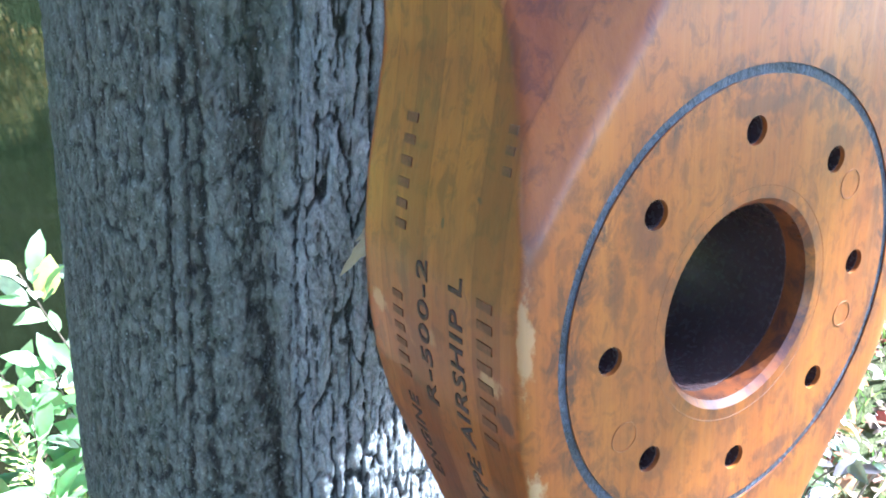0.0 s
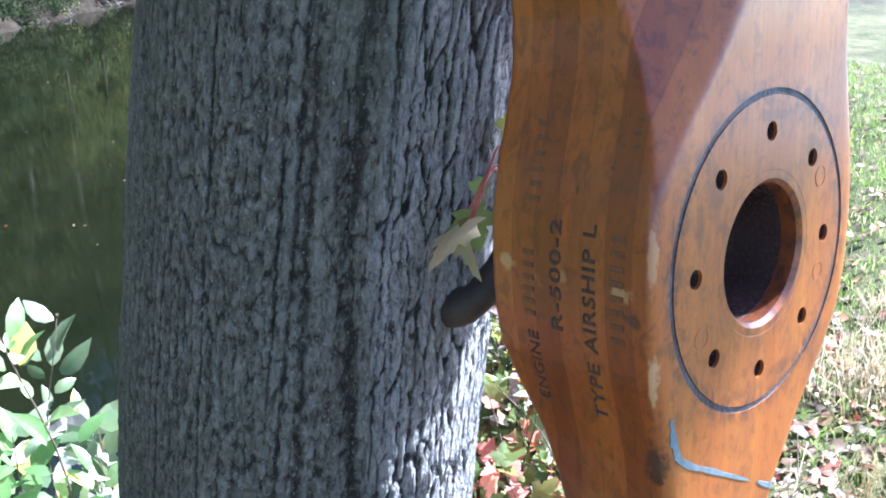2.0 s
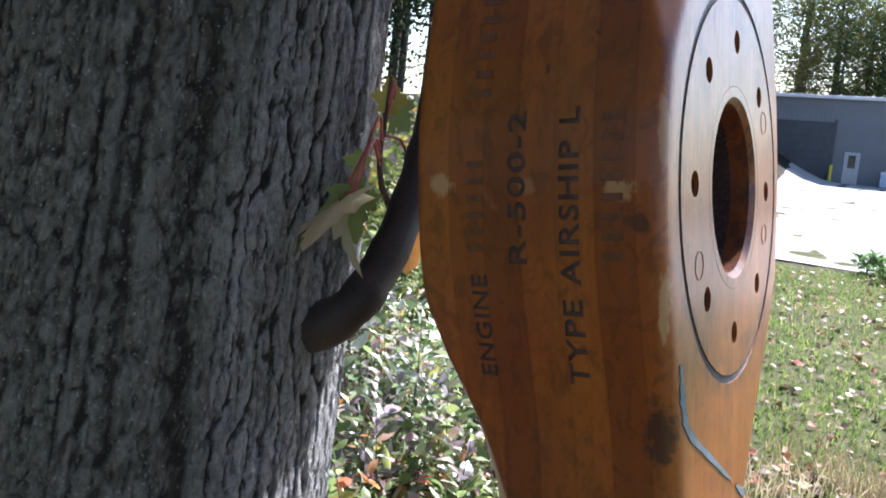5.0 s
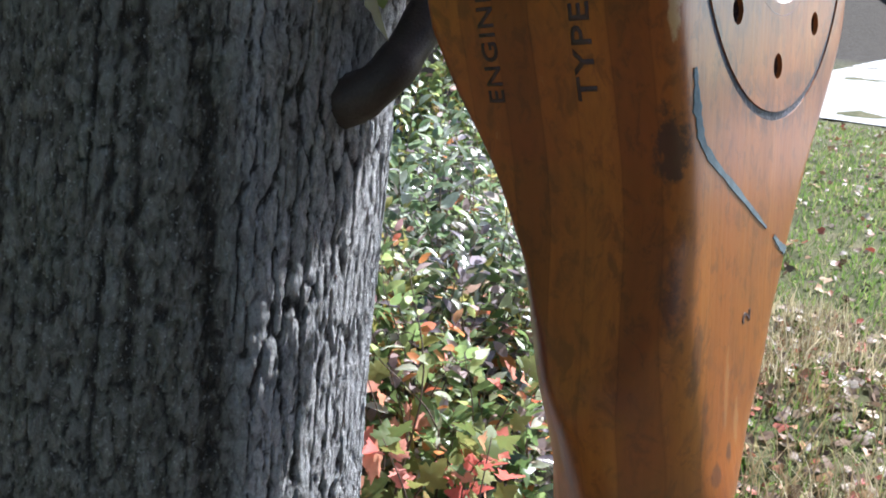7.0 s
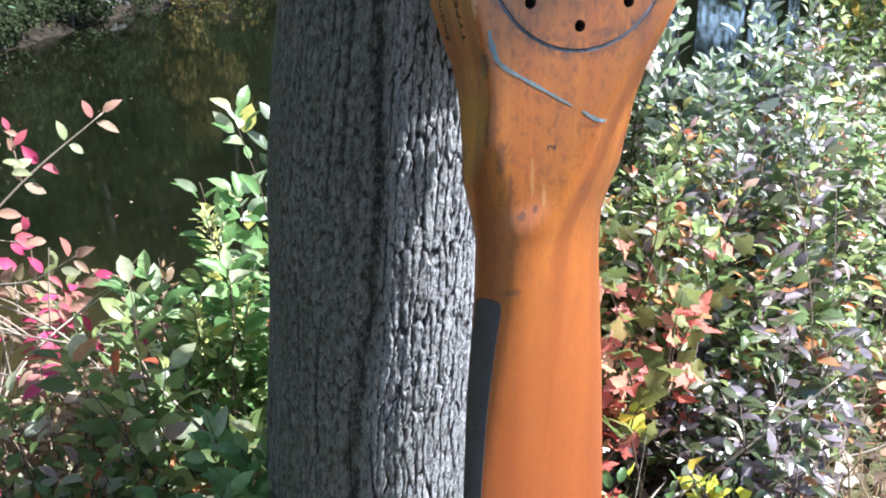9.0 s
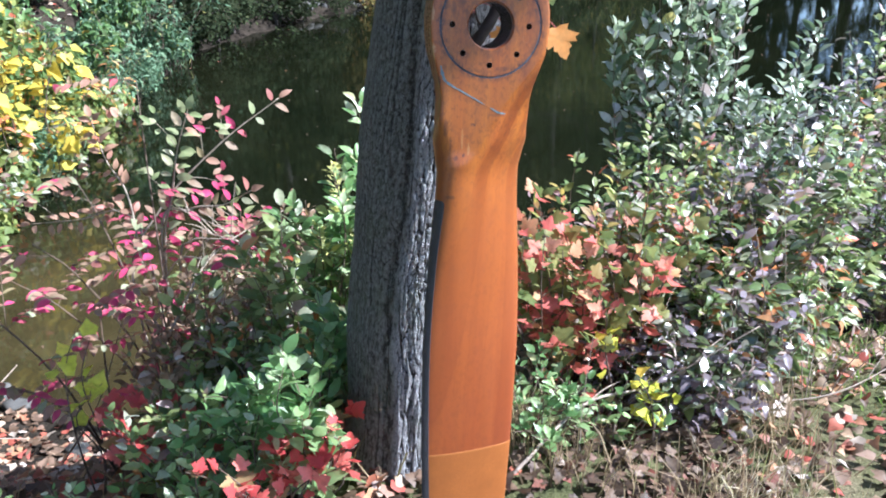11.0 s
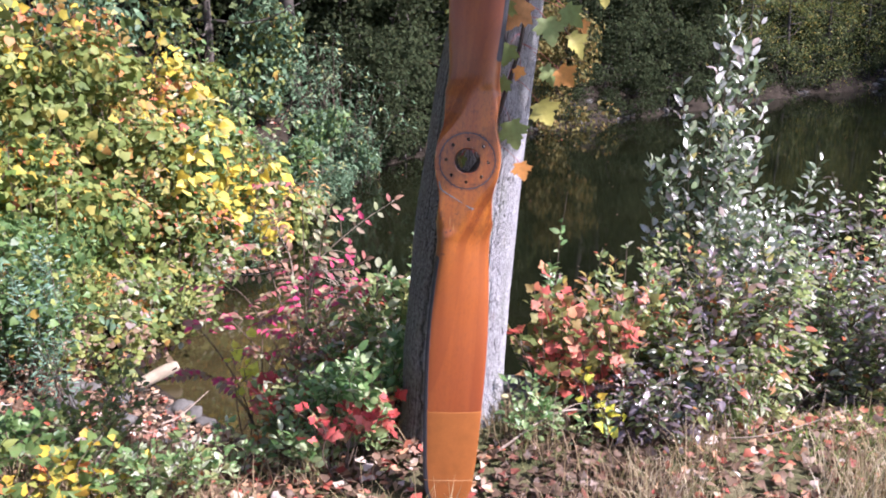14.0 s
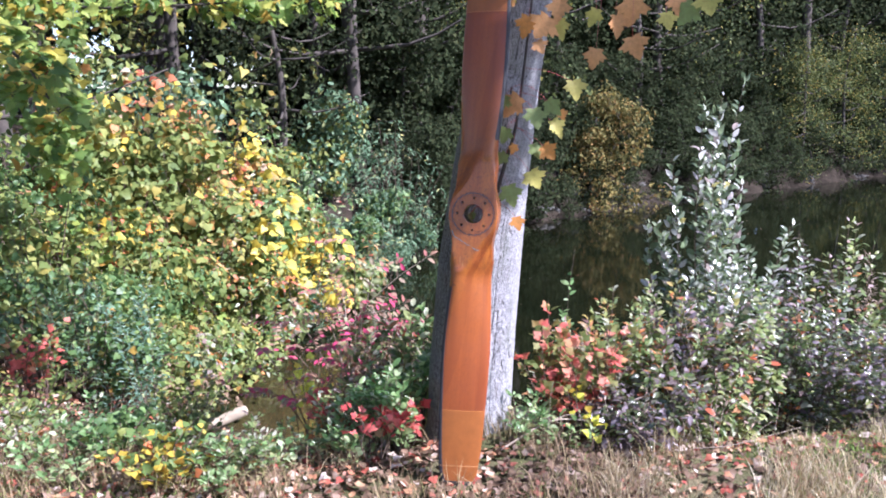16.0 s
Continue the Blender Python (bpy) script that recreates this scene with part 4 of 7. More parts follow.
for i, (at, ax, mat, size) in enumerate(near_leaves):
    one_leaf(branch, at, ax, Vector(((-.45, -.9, .1), (.75, .62, .1), (.75, .55, -.2), (.3, .9, .3))[i]).cross(Vector(ax)) if 0 < i < 4 else (-.5, -.85, .2), size * .9, mat, i)
    q = side_twig[min(15, 6 + i)]
    sv, st = tube(spline([q, (np.array(q) + np.array(at)) / 2 + (0, -.004, .022), at], 9), np.full(9, .0011), 5)
    part("leaf_stalk", fast_mesh("leaf_stalk", sv, st, True), PINKSTEM, branch)


def leafy_twig(parent, line, count, size, spread, seed, material, droop=0.6):
    """A twig with single leaves hanging from it."""
    r = random.Random(seed)
    p = spline(line, 24)
    tv, tt = tube(p, np.linspace(.0035, .0012, 24), 6)
    tw = part("twig", fast_mesh("twig", tv, tt, True), STEM, parent)
    for i in range(count):
        q = p[int(r.uniform(3, 23))]
        out = Vector((r.uniform(-1, 1), r.uniform(-1, .4), r.uniform(-.4, .6))).normalized() * r.uniform(.4, 1) * spread
        at = Vector(q) + out
        one_leaf(parent, at, (out.normalized() + Vector((0, 0, -droop))).normalized(), (r.uniform(-.5, .6), -1, r.uniform(0, .9)), r.uniform(.7, 1.15) * size, r.choice(material), seed * 97 + i)
        sv, st = tube(spline([q, (Vector(q) + at) / 2 + Vector((0, 0, .012)), at], 6), np.full(6, .0010), 4)
        part("leaf_stalk", fast_mesh("leaf_stalk", sv, st, True), PINKSTEM, parent)
    return tw


TURNING = [GREENLEAF, GREENLEAF, YELLOWMAPLE, YELLOWMAPLE, ORANGELEAF, PINKMAPLE, PINKMAPLE]
hanging = spline([(.28, .22, 2.3), (.55, .21, 2.27), (.85, .21, 2.24), (1.16, .22, 2.24)], 26)
hv, ht = tube(hanging, np.linspace(.0042, .0014, 26), 6)
part("twig", fast_mesh("twig", hv, ht, True), STEM, branch)
holds = [Vector(q) for q in limb[20:]] + [Vector(q) for q in hanging]
for i, (x, y, z, size, mat) in enumerate([
        (0.26, 0.17, 2.16, 0.11, ORANGELEAF), (0.36, 0.16, 2.15, 0.12, PINKMAPLE), (0.41, 0.18, 2.14, 0.1, YELLOWMAPLE),
        (0.30, 0.16, 2.04, 0.07, PINKMAPLE), (0.47, 0.16, 1.85, 0.1, YELLOWMAPLE), (0.35, 0.18, 1.76, 0.1, GREENLEAF),
        (0.41, 0.22, 1.71, 0.055, ORANGELEAF), (0.21, 0.21, 1.78, 0.13, PINKMAPLE), (0.14, 0.21, 1.79, 0.085, GREENLEAF),
        (0.28, 0.17, 1.72, 0.11, GREENLEAF), (0.37, 0.19, 1.66, 0.1, YELLOWMAPLE), (0.15, 0.17, 1.63, 0.085, GREENLEAF),
        (0.19, 0.16, 1.55, 0.055, ORANGELEAF), (0.33, 0.16, 1.54, 0.09, ORANGELEAF), (0.28, 0.17, 1.55, 0.085, GREENLEAF),
        (0.14, 0.22, 1.50, 0.075, GREENLEAF), (0.26, 0.22, 1.41, 0.1, YELLOWMAPLE), (0.15, 0.21, 1.34, 0.115, GREENLEAF),
        (0.19, 0.21, 1.18, 0.075, ORANGELEAF), (0.41, 0.17, 2.23, 0.11, PINKMAPLE), (0.58, 0.17, 2.18, 0.09, YELLOWMAPLE),
        (0.67, 0.20, 2.15, 0.11, PINKMAPLE), (0.75, 0.21, 2.23, 0.14, PINKMAPLE), (0.58, 0.22, 2.00, 0.1, PINKMAPLE),
        (0.75, 0.22, 2.05, 0.11, PINKMAPLE), (0.90, 0.16, 2.15, 0.085, YELLOWMAPLE), (1.03, 0.20, 2.19, 0.12, GREENLEAF),
        (0.95, 0.20, 2.23, 0.1, PINKMAPLE), (1.08, 0.19, 2.23, 0.11, YELLOWMAPLE)]):
    at = Vector((x, y, z))
    hold = min(holds, key=lambda q: (q - at - Vector((0, 0, .05))).length)
    out = Vector((at.x - hold.x, 0, 0)).normalized() if abs(at.x - hold.x) > .01 else Vector()
    one_leaf(branch, at, (out * .45 + Vector((R3.uniform(-.35, .35), R3.uniform(-.3, .1), -.85))).normalized(), (R3.uniform(-.35, .55), -1, R3.uniform(-.1, .6)), size, mat, 700 + i)
    sv, st = tube(spline([hold, (hold + at) / 2 + Vector((0, 0, .015)), at], 6), np.full(6, .0010), 4)
    part("leaf_stalk", fast_mesh("leaf_stalk", sv, st, True), PINKSTEM, branch)
leafy_twig(branch, [(.27, .22, 2.25), (.2, .12, 2.32), (.1, .04, 2.30)], 6, .085, .08, 8, TURNING)


# the maple's own crown, high above and unseen, added to block sky light
RC = random.Random(77)
crown_blobs = []
for i in range(46):
    z = RC.uniform(3.9, 8.2)
    crown_blobs.append((RC.uniform(-3.2, .3), RC.uniform(-2.0, 1.5), z, RC.uniform(.45, .85)))
for i, b in enumerate(crown_blobs[1::3]):
    z = min(6.8, max(2.9, b[2] - .5 - .35 * abs(b[0] - .6)))
    cx, cy, _, _ = trunk_frame(z)
    root, tip = Vector((float(cx), float(cy), z)), Vector(b[:3])
    lv, lt = tube(spline([root, (root + tip) / 2 + Vector((0, 0, .25)), tip], 12), np.linspace(.045, .008, 12), 7)
    part("limb", fast_mesh("limb", lv, lt, True), STEM, tree)


def blob_leaves(blobs, count, size, seed):
    r = np.random.default_rng(seed)
    b = np.array(blobs)[r.integers(0, len(blobs), count)]
    d = unit(r.normal(size=(count, 3)))
    p = b[:, :3] + d * (b[:, 3] * r.uniform(.2, 1.05, count) ** .6)[:, None]
    up = d * .5 + r.normal(size=(count, 3)) * .5 + np.array([0, 0, .8])
    return leaves(LOBED, p, unit(np.cross(up, r.normal(size=(count, 3)))) + np.array([0, 0, -.3]), up, size * r.uniform(.7, 1.2, count), .3, seed)


cv, ct = blob_leaves(crown_blobs, 3000, .15, 2)
part("crown", fast_mesh("crown", cv, ct), TREELEAF, tree, "unseen high crown of turning maple leaves, added for its shade")
# unseen limb and leaves, added on the sun's line to shade the hub
spray = []
for z0, weight in ((1.36, 6), (1.50, 6), (1.66, 6), (1.84, 6), (2.02, 6)):
    for i in range(weight):
        p = Vector((.0, -.05, z0)) + SUN_DIR * RC.uniform(5.0, 6.6)
        spray.append((p.x, p.y + RC.uniform(-.16, .12), p.z + RC.uniform(-.06, .06), RC.uniform(.10, .17)))
# more added leaves, to shade the upper trunk beside the propeller
for z0 in (1.42, 1.58, 1.74, 1.90, 2.06, 2.22, 2.38):
    for i in range(6):
        p = Vector((.16, .40, z0)) + SUN_DIR * RC.uniform(4.6, 6.4)
        spray.append((p.x, p.y + RC.uniform(-.14, .14), p.z + RC.uniform(-.06, .06), RC.uniform(.10, .17)))
lv, lt = tube(spline([(.75, .46, 5.0), (2.0, .0, 5.3), (3.2, -.4, 5.2), (4.3, -.55, 4.8)], 20), np.linspace(.03, .006, 20), 6)
shade_limb = part("twig", fast_mesh("twig", lv, lt, True), STEM, tree)
for q, name in enumerate(("shade_spray", "shade_spray")):
    sv, st = blob_leaves(spray[q::2], 400, .09, 5 + q)
    tagged(part(name, fast_mesh(name, sv, st), TREELEAF, shade_limb), kind="stuff")

# ---------- ground, pond, far country ----------
POND_Z = -1.6
SHORE = np.array([(-4.4, 4.9), (-3.6, 4.1), (-2.7, 3.35), (-1.9, 2.75), (-0.9, 2.9), (0.6, 3.1), (2.6, 3.5), (6, 5.2), (10, 9), (16, 15), (26, 22), (32, 30), (24, 38),
                  (12.4, 32.9), (7.7, 28.5), (2.5, 23.3), (-1.05, 19.4), (-3.2, 15.6), (-3.5, 12), (-3.6, 9), (-3.9, 7.2), (-4.4, 5.9)])


def shore_distance(x, y):
    """Distance to the pond's edge, below zero on the water."""
    x, y = np.asarray(x, float), np.asarray(y, float)
    d = np.full(x.shape, 1e9)
    inside = np.zeros(x.shape, bool)
    for (ax, ay), (bx, by) in zip(SHORE, np.roll(SHORE, -1, axis=0)):
        ex, ey = bx - ax, by - ay
        t = np.clip(((x - ax) * ex + (y - ay) * ey) / (ex * ex + ey * ey), 0, 1)
        d = np.minimum(d, np.hypot(x - ax - t * ex, y - ay - t * ey))
        hit = ((ay > y) != (by > y)) & (x < (bx - ax) * (y - ay) / (by - ay + 1e-12) + ax)
        inside ^= hit
    return np.where(inside, -d, d)


def ground_z(x, y):
    x, y = np.asarray(x, float), np.asarray(y, float)
    d = shore_distance(x, y) + 0.12 * value_noise(x * 1.3, y * 1.3, 0.5, 31)
    steep = 1 + 1.2 * smooth(9, 14, y)
    z = POND_Z + 1.46 * smooth(-0.15, 2.9, d * steep) - 0.5 * smooth(0, 2.0, -d)
    z = z + 0.10 * np.exp(-((x + 0.03) ** 2 + (y - 0.45) ** 2) / 0.20)
    far = smooth(7, 15, y) + smooth(-4.2, -7.5, x) * smooth(-1, 3, y)
    z = z + np.minimum(far, 1) * 2.6 * smooth(1.0, 13, d)
    z = z - 1.33 * smooth(9.5, 58, x) * (1 - smooth(8, 20, y))
    z = z + (0.025 * value_noise(x * 2.1, y * 2.1, 1.5, 32) + 0.012 * value_noise(x * 7, y * 7, 2.5, 33)) * smooth(0, 0.4, d)
    return z


def grade(core, lo, hi, step, ratio, far):
    a = list(np.arange(lo, hi, step))
    s = step
    while a[-1] < far:
        s *= ratio
        a.append(a[-1] + s)
    s = step
    while a[0] > -far:
        s *= ratio
        a.insert(0, a[0] - s)
    return np.array(a)


gx, gy = grade(0, -6.5, 6.5, 0.09, 1.09, 900), grade(0, -4.5, 6.5, 0.09, 1.09, 900)
GX, GY = np.meshgrid(gx, gy)
gv = np.stack([GX, GY, ground_z(GX, GY)], -1).reshape(-1, 3)
gi = np.arange(GX.size).reshape(GX.shape)
gq = np.stack([gi[:-1, :-1], gi[:-1, 1:], gi[1:, 1:], gi[1:, :-1]], -1).reshape(-1, 4)
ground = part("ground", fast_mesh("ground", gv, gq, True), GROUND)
tagged(ground, "patchy autumn turf and bare soil sloping to the pond", "ground", kind="structure")
wm = bmesh.new()
bmesh.ops.create_grid(wm, x_segments=8, y_segments=8, size=0.5)
for v in wm.verts:
    v.co = Vector((v.co.x * 60 + 12, v.co.y * 50 + 21, POND_Z))
pond = part("water", wm, WATER)
tagged(pond, "still dark green pond water with floating leaves", "pond", kind="structure")

ASPHALT = plain("sunbleached_asphalt", (0.30, 0.295, 0.285), 0.85, 0, 0.12, 1.5, 0.3)
CONCRETE = plain("pale_concrete", (0.42, 0.40, 0.37), 0.85, 0, 0.15, 4, 0.2)
rx, ry = np.linspace(9.6, 60.5, 70), np.linspace(0, 1, 40)
RX, RT = np.meshgrid(rx, ry)
RY = -32 + RT * (35.5 + 0.135 * (RX - 9))
rv = np.stack([RX, RY, ground_z(RX, RY) + 0.012], -1).reshape(-1, 3)
ri = np.arange(RX.size).reshape(RX.shape)
rq = np.stack([ri[:-1, :-1], ri[:-1, 1:], ri[1:, 1:], ri[1:, :-1]], -1).reshape(-1, 4)
lot = part("road", fast_mesh("road", rv, rq, True), ASPHALT)
tagged(lot, "wide sunlit grey asphalt yard", "road", kind="structure")
kv = np.linspace(-32, 3.4, 60)
for a, b in zip(kv[:-1:6], kv[6::6]):
    ys = np.linspace(a, b, 7)[:, None]
    prof = np.array([(9.42, -0.2), (9.42, 0.004), (9.44, 0.014), (9.58, 0.014), (9.60, 0.010), (9.60, -0.2)])
    z0 = ground_z(np.full(7, 9.5), ys[:, 0])
    rings = [[(px, y, pz + zz) for px, pz in prof] for y, zz in zip(ys[:, 0] + np.linspace(.004, -.004, 7), z0)]
    tagged(part("kerb", loft(rings), CONCRETE), "pale concrete kerb stone between grass and yard", "kerb", "kerb stones", "structure")

# the workshop across the yard
CLAD = plain("blue_grey_metal_cladding", (0.155, 0.165, 0.185), 0.5, 0.1, 0.1, 0.8, 0)
SHUTTER = plain("dark_shutter", (0.060, 0.065, 0.075), 0.5, 0.2, 0.2, 2, 0)
TRIM = plain("pale_roof_trim", (0.62, 0.63, 0.65), 0.5, 0, 0.1, 2, 0)
YELLOW = plain("yellow_bollard_paint", (0.62, 0.50, 0.05), 0.5, 0, 0.15, 6, 0)
DOORP = plain("grey_door_paint", (0.42, 0.42, 0.43), 0.5, 0, 0.1, 4, 0)
GLASS = plain("dark_door_glass", (0.015, 0.018, 0.02), 0.08, 0, 0.2, 2, 0)
workshop = thing("workshop_building", pose(61.0, 6.0, -1.46, 0, 0, 4.5), "long low workshop clad in blue-grey metal, pale roof edge", "building")
bm = bmesh.new()
add_box(bm, (0, -20, -0.5), (14, 24, 5.55))
add_box(bm, (-0.05, -20, -0.2), (-0.002, 24, 0.9))
shop_wall = part("wall", bm, CLAD, workshop)
rib_bm = box((-0.03, 0, 0.904), (-0.002, 0.14, 5.5))
rib = bpy.data.meshes.new("rib")
rib_bm.to_mesh(rib)
rib_bm.free()
for i in range(147):
    part("rib", rib, CLAD, shop_wall).location = (0, -20 + i * 0.3, 0)
part("roof", box((-0.35, -20.4, 5.55), (14.3, 24.4, 5.78), 0.03), TRIM, workshop, "pale flat roof edge")
for y0 in (2.1, 8.6, -9.5):
    d = part("roller_door", box((-0.10, y0, 0.0), (-0.052, y0 + 4.6, 4.0)), SHUTTER, workshop, "dark half-open roller door")
    for k in range(8):
        part("slat", box((-0.125, y0 + 0.05, 0.06 + k * 0.49), (-0.104, y0 + 4.55, 0.50 + k * 0.49), 0.01), SHUTTER, d)
    part("door_frame", box((-0.16, y0 - 0.2, 0.0), (-0.053, y0 - 0.004, 4.2)), SHUTTER, d)
    part("door_frame", box((-0.16, y0 + 4.604, 0.0), (-0.053, y0 + 4.8, 4.2)), SHUTTER, d)
pd = part("door", box((-0.12, 0.25, 0.0), (-0.053, 1.2, 2.1), 0.01), DOORP, workshop, "pale grey door with a small window")
part("pane", box((-0.135, 0.5, 1.05), (-0.122, 0.95, 1.9)), GLASS, pd)
part("wall_lamp", box((-0.3, -1.5, 3.3), (-0.052, -1.2, 3.5), 0.02), TRIM, workshop)
part("wall_lamp", box((-0.3, -4.5, 3.9), (-0.052, -4.2, 4.1), 0.02), TRIM, workshop)


def bollard(x, y):
    z = float(ground_z(x, y))
    b = thing("bollard", pose(x, y, z), "short yellow steel bollard by the building", "bollard", "yard bollards")
    bm = bmesh.new()
    bmesh.ops.create_cone(bm, cap_ends=True, segments=14, radius1=0.11, radius2=0.11, depth=1.1, matrix=Matrix.Translation((0, 0, 0.5)))
    part("post", bm, YELLOW, b)
    bm = bmesh.new()
    bmesh.ops.create_uvsphere(bm, u_segments=14, v_segments=7, radius=0.11, matrix=Matrix.Translation((0, 0, 1.05)))
    part("cap", bm, YELLOW, b)


for y in (7.85, 1.7, 13.6):
    bollard(60.2, y)
crate = thing("plastic_crate", pose(60.0, 4.4, -1.42, 0, 0, 4), "blue-white boxes stacked by the workshop wall", "crate")
part("box", box((-0.4, -1.3, 0), (0.4, 0.4, 0.85), 0.03), plain("blue_white_wrap", (0.45, 0.55, 0.72), 0.4, 0, 0.3, 3, 0), crate)
part("lid", box((-0.43, -1.33, 0.85), (0.43, 0.43, 0.95), 0.02), TRIM, crate)
timber = thing("timber_stack", pose(60.0, 0.0, -1.42, 0, 0, 4), "stack of orange-brown boards on dark bearers", "timber")
TIMB = plain("sawn_timber", (0.42, 0.24, 0.10), 0.7, 0, 0.3, 5, 0.1)
part("bearer", box((-0.5, -1.2, 0), (0.5, 1.2, 1.0), 0.03), SHUTTER, timber)
for k in range(5):
    part("board", box((-0.5, -1.3, 1.004 + k * 0.25), (0.5, 1.3, 1.23 + k * 0.25), 0.02), TIMB, timber)

# ---------- woods ----------
def crown_leaves(blobs, count, size, seed, template=CARD):
    r = np.random.default_rng(seed)
    pick = r.integers(0, len(blobs), count)
    b = np.array(blobs)[pick]
    d = unit(r.normal(size=(count, 3)))
    rr = r.uniform(0.45, 1.03, count) ** 0.6
    p = b[:, :3] + d * (b[:, 3] * rr)[:, None] * np.array([1, 1, 0.8])
    up = d + r.normal(size=(count, 3)) * 0.6 + np.array([0, 0, 0.4])
    ax = unit(np.cross(up, r.normal(size=(count, 3)))) + np.array([0, 0, -0.35])
    return leaves(template, p, ax, up, size * r.uniform(0.6, 1.35, count), 0.3, seed)


def wood_tree(name, h, radius, material, label, seed, count=6500, size=0.155, low=0.12, template=CARD, single=False):
    """A whole tree: tapered trunk, limbs and a crown of leaf clumps."""
    r = random.Random(seed)
    t = thing(name, pose(0, 0, 0), label, "tree", "trees round the pond")
    line = spline([(0, 0, -0.4), (r.uniform(-.2, .2), r.uniform(-.2, .2), h * .35), (r.uniform(-.5, .5), r.uniform(-.5, .5), h * .7), (r.uniform(-.5, .5), r.uniform(-.5, .5), h * .97)], 16)
    pieces = [tube(line, np.linspace(h * 0.016, h * 0.002, 16), 8)]
    blobs = []
    n = int(15 + h)
    for i in range(n):
        f = low + (1 - low) * (i + r.random()) / n
        q = Vector(line[min(15, int(f * 15))])
        a = i * 2.4 + r.uniform(-.5, .5)
        reach = radius * (1 - 0.75 * f ** 1.7) * r.uniform(.6, 1.1)
        e = q + Vector((math.cos(a) * reach, math.sin(a) * reach, r.uniform(-.02, .09) * h))
        pieces.append(tube(spline([q, (q + e) / 2 + Vector((0, 0, -.03 * h)), e], 6), np.linspace(h * .006 * (1 - f * .6), h * .001, 6), 4))
        blobs.append((*e, radius * r.uniform(.26, .46)))
        blobs.append((*((q + e) / 2), radius * r.uniform(.24, .40)))
    if single:
        for q in pieces[1:]:
            part("limb", fast_mesh("limb", *q, True), DARKTRUNK, t)
        pieces = pieces[:1]
    v, tt = join(pieces)
    part("trunk", fast_mesh("trunk", v, tt, True), DARKTRUNK, t)
    v, tt = crown_leaves(blobs, count, size, seed, template)
    part("crown", fast_mesh("crown", v, tt), material, t)
    return t


# leaves of the woods kept near black: their shade put into the colour
SHADEDGREEN = leaf_material("shaded_green_leaf", [(0, (0.012, 0.026, 0.014)), (0.5, (0.020, 0.040, 0.020)), (0.9, (0.032, 0.056, 0.026)), (1, (0.05, 0.065, 0.03))], 0.9, 0.5, 0.05)
MIDGREEN = leaf_material("mid_green_leaf", [(0, (0.045, 0.080, 0.024)), (0.6, (0.085, 0.120, 0.034)), (0.9, (0.17, 0.17, 0.04)), (1, (0.32, 0.22, 0.04))], 0.6, 0.35, 0.25)
GOLD = leaf_material("golden_leaf", [(0, (0.05, 0.06, 0.02)), (0.4, (0.11, 0.105, 0.03)), (0.8, (0.19, 0.155, 0.045)), (1, (0.22, 0.12, 0.04))], 0.7, 0.35, 0.2)
YELLOWLEAF = leaf_material("yellow_vine_leaf", [(0, (0.05, 0.11, 0.03)), (0.50, (0.13, 0.19, 0.05)), (0.62, (0.40, 0.29, 0.03)), (0.82, (0.56, 0.39, 0.04)), (0.90, (0.46, 0.17, 0.04)), (1, (0.42, 0.10, 0.06))], 0.5, 0.4)
LUSH = leaf_material("lush_green_leaf", [(0, (0.035, 0.090, 0.030)), (0.45, (0.075, 0.160, 0.050)), (0.86, (0.140, 0.235, 0.075)), (0.97, (0.24, 0.27, 0.07)), (1, (0.40, 0.26, 0.05))], 0.42, 0.45, 0.4)
OLIVE = leaf_material("olive_maple_leaf", [(0, (0.060, 0.105, 0.028)), (0.45, (0.125, 0.175, 0.045)), (0.86, (0.23, 0.25, 0.07)), (0.95, (0.36, 0.27, 0.05)), (0.985, (0.40, 0.17, 0.06)), (1, (0.34, 0.26, 0.18))], 0.5, 0.4)
BLUEGREEN = leaf_material("blue_green_spray", [(0, (0.030, 0.075, 0.040)), (0.6, (0.060, 0.130, 0.070)), (0.9, (0.13, 0.21, 0.12)), (1, (0.28, 0.26, 0.08))], 0.5, 0.25)
variants = [wood_tree("dark_tree", 17, 4.4, SHADEDGREEN, "tall dark green tree in the shaded woods across the pond", 1, 4600, .21, .36),
            wood_tree("dark_tree", 14, 4.6, SHADEDGREEN, "broad dark green tree in the shaded woods across the pond", 2, 4600, .20, .26),
            wood_tree("green_tree", 12, 3.6, MIDGREEN, "green tree turning yellow in the woods", 3),
            wood_tree("golden_tree", 9, 3.2, GOLD, "golden-orange autumn tree beyond the yard", 4),
            wood_tree("shore_bush", 3.4, 1.5, SHADEDGREEN, "dark bush hanging over the far bank", 5, 2600, 0.135, 0.0),
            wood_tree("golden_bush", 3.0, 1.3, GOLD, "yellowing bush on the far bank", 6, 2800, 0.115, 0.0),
            wood_tree("dark_tree", 13, 3.7, SHADEDGREEN, "tall dark green tree deep in the woods", 7, 2600, 0.27)]
RW = random.Random(5)


def plant(k, x, y, s, sink=0.0):
    m = pose(x, y, float(ground_z(x, y)) - sink, 0, 0, RW.uniform(0, 360)) @ Matrix.Diagonal((s, s, s * RW.uniform(.9, 1.15), 1))
    if k not in used:
        used.add(k)
        variants[k].matrix_world = m
    else:
        c = copy_thing(variants[k], m)
        c.scale = m.to_scale()


used = set()
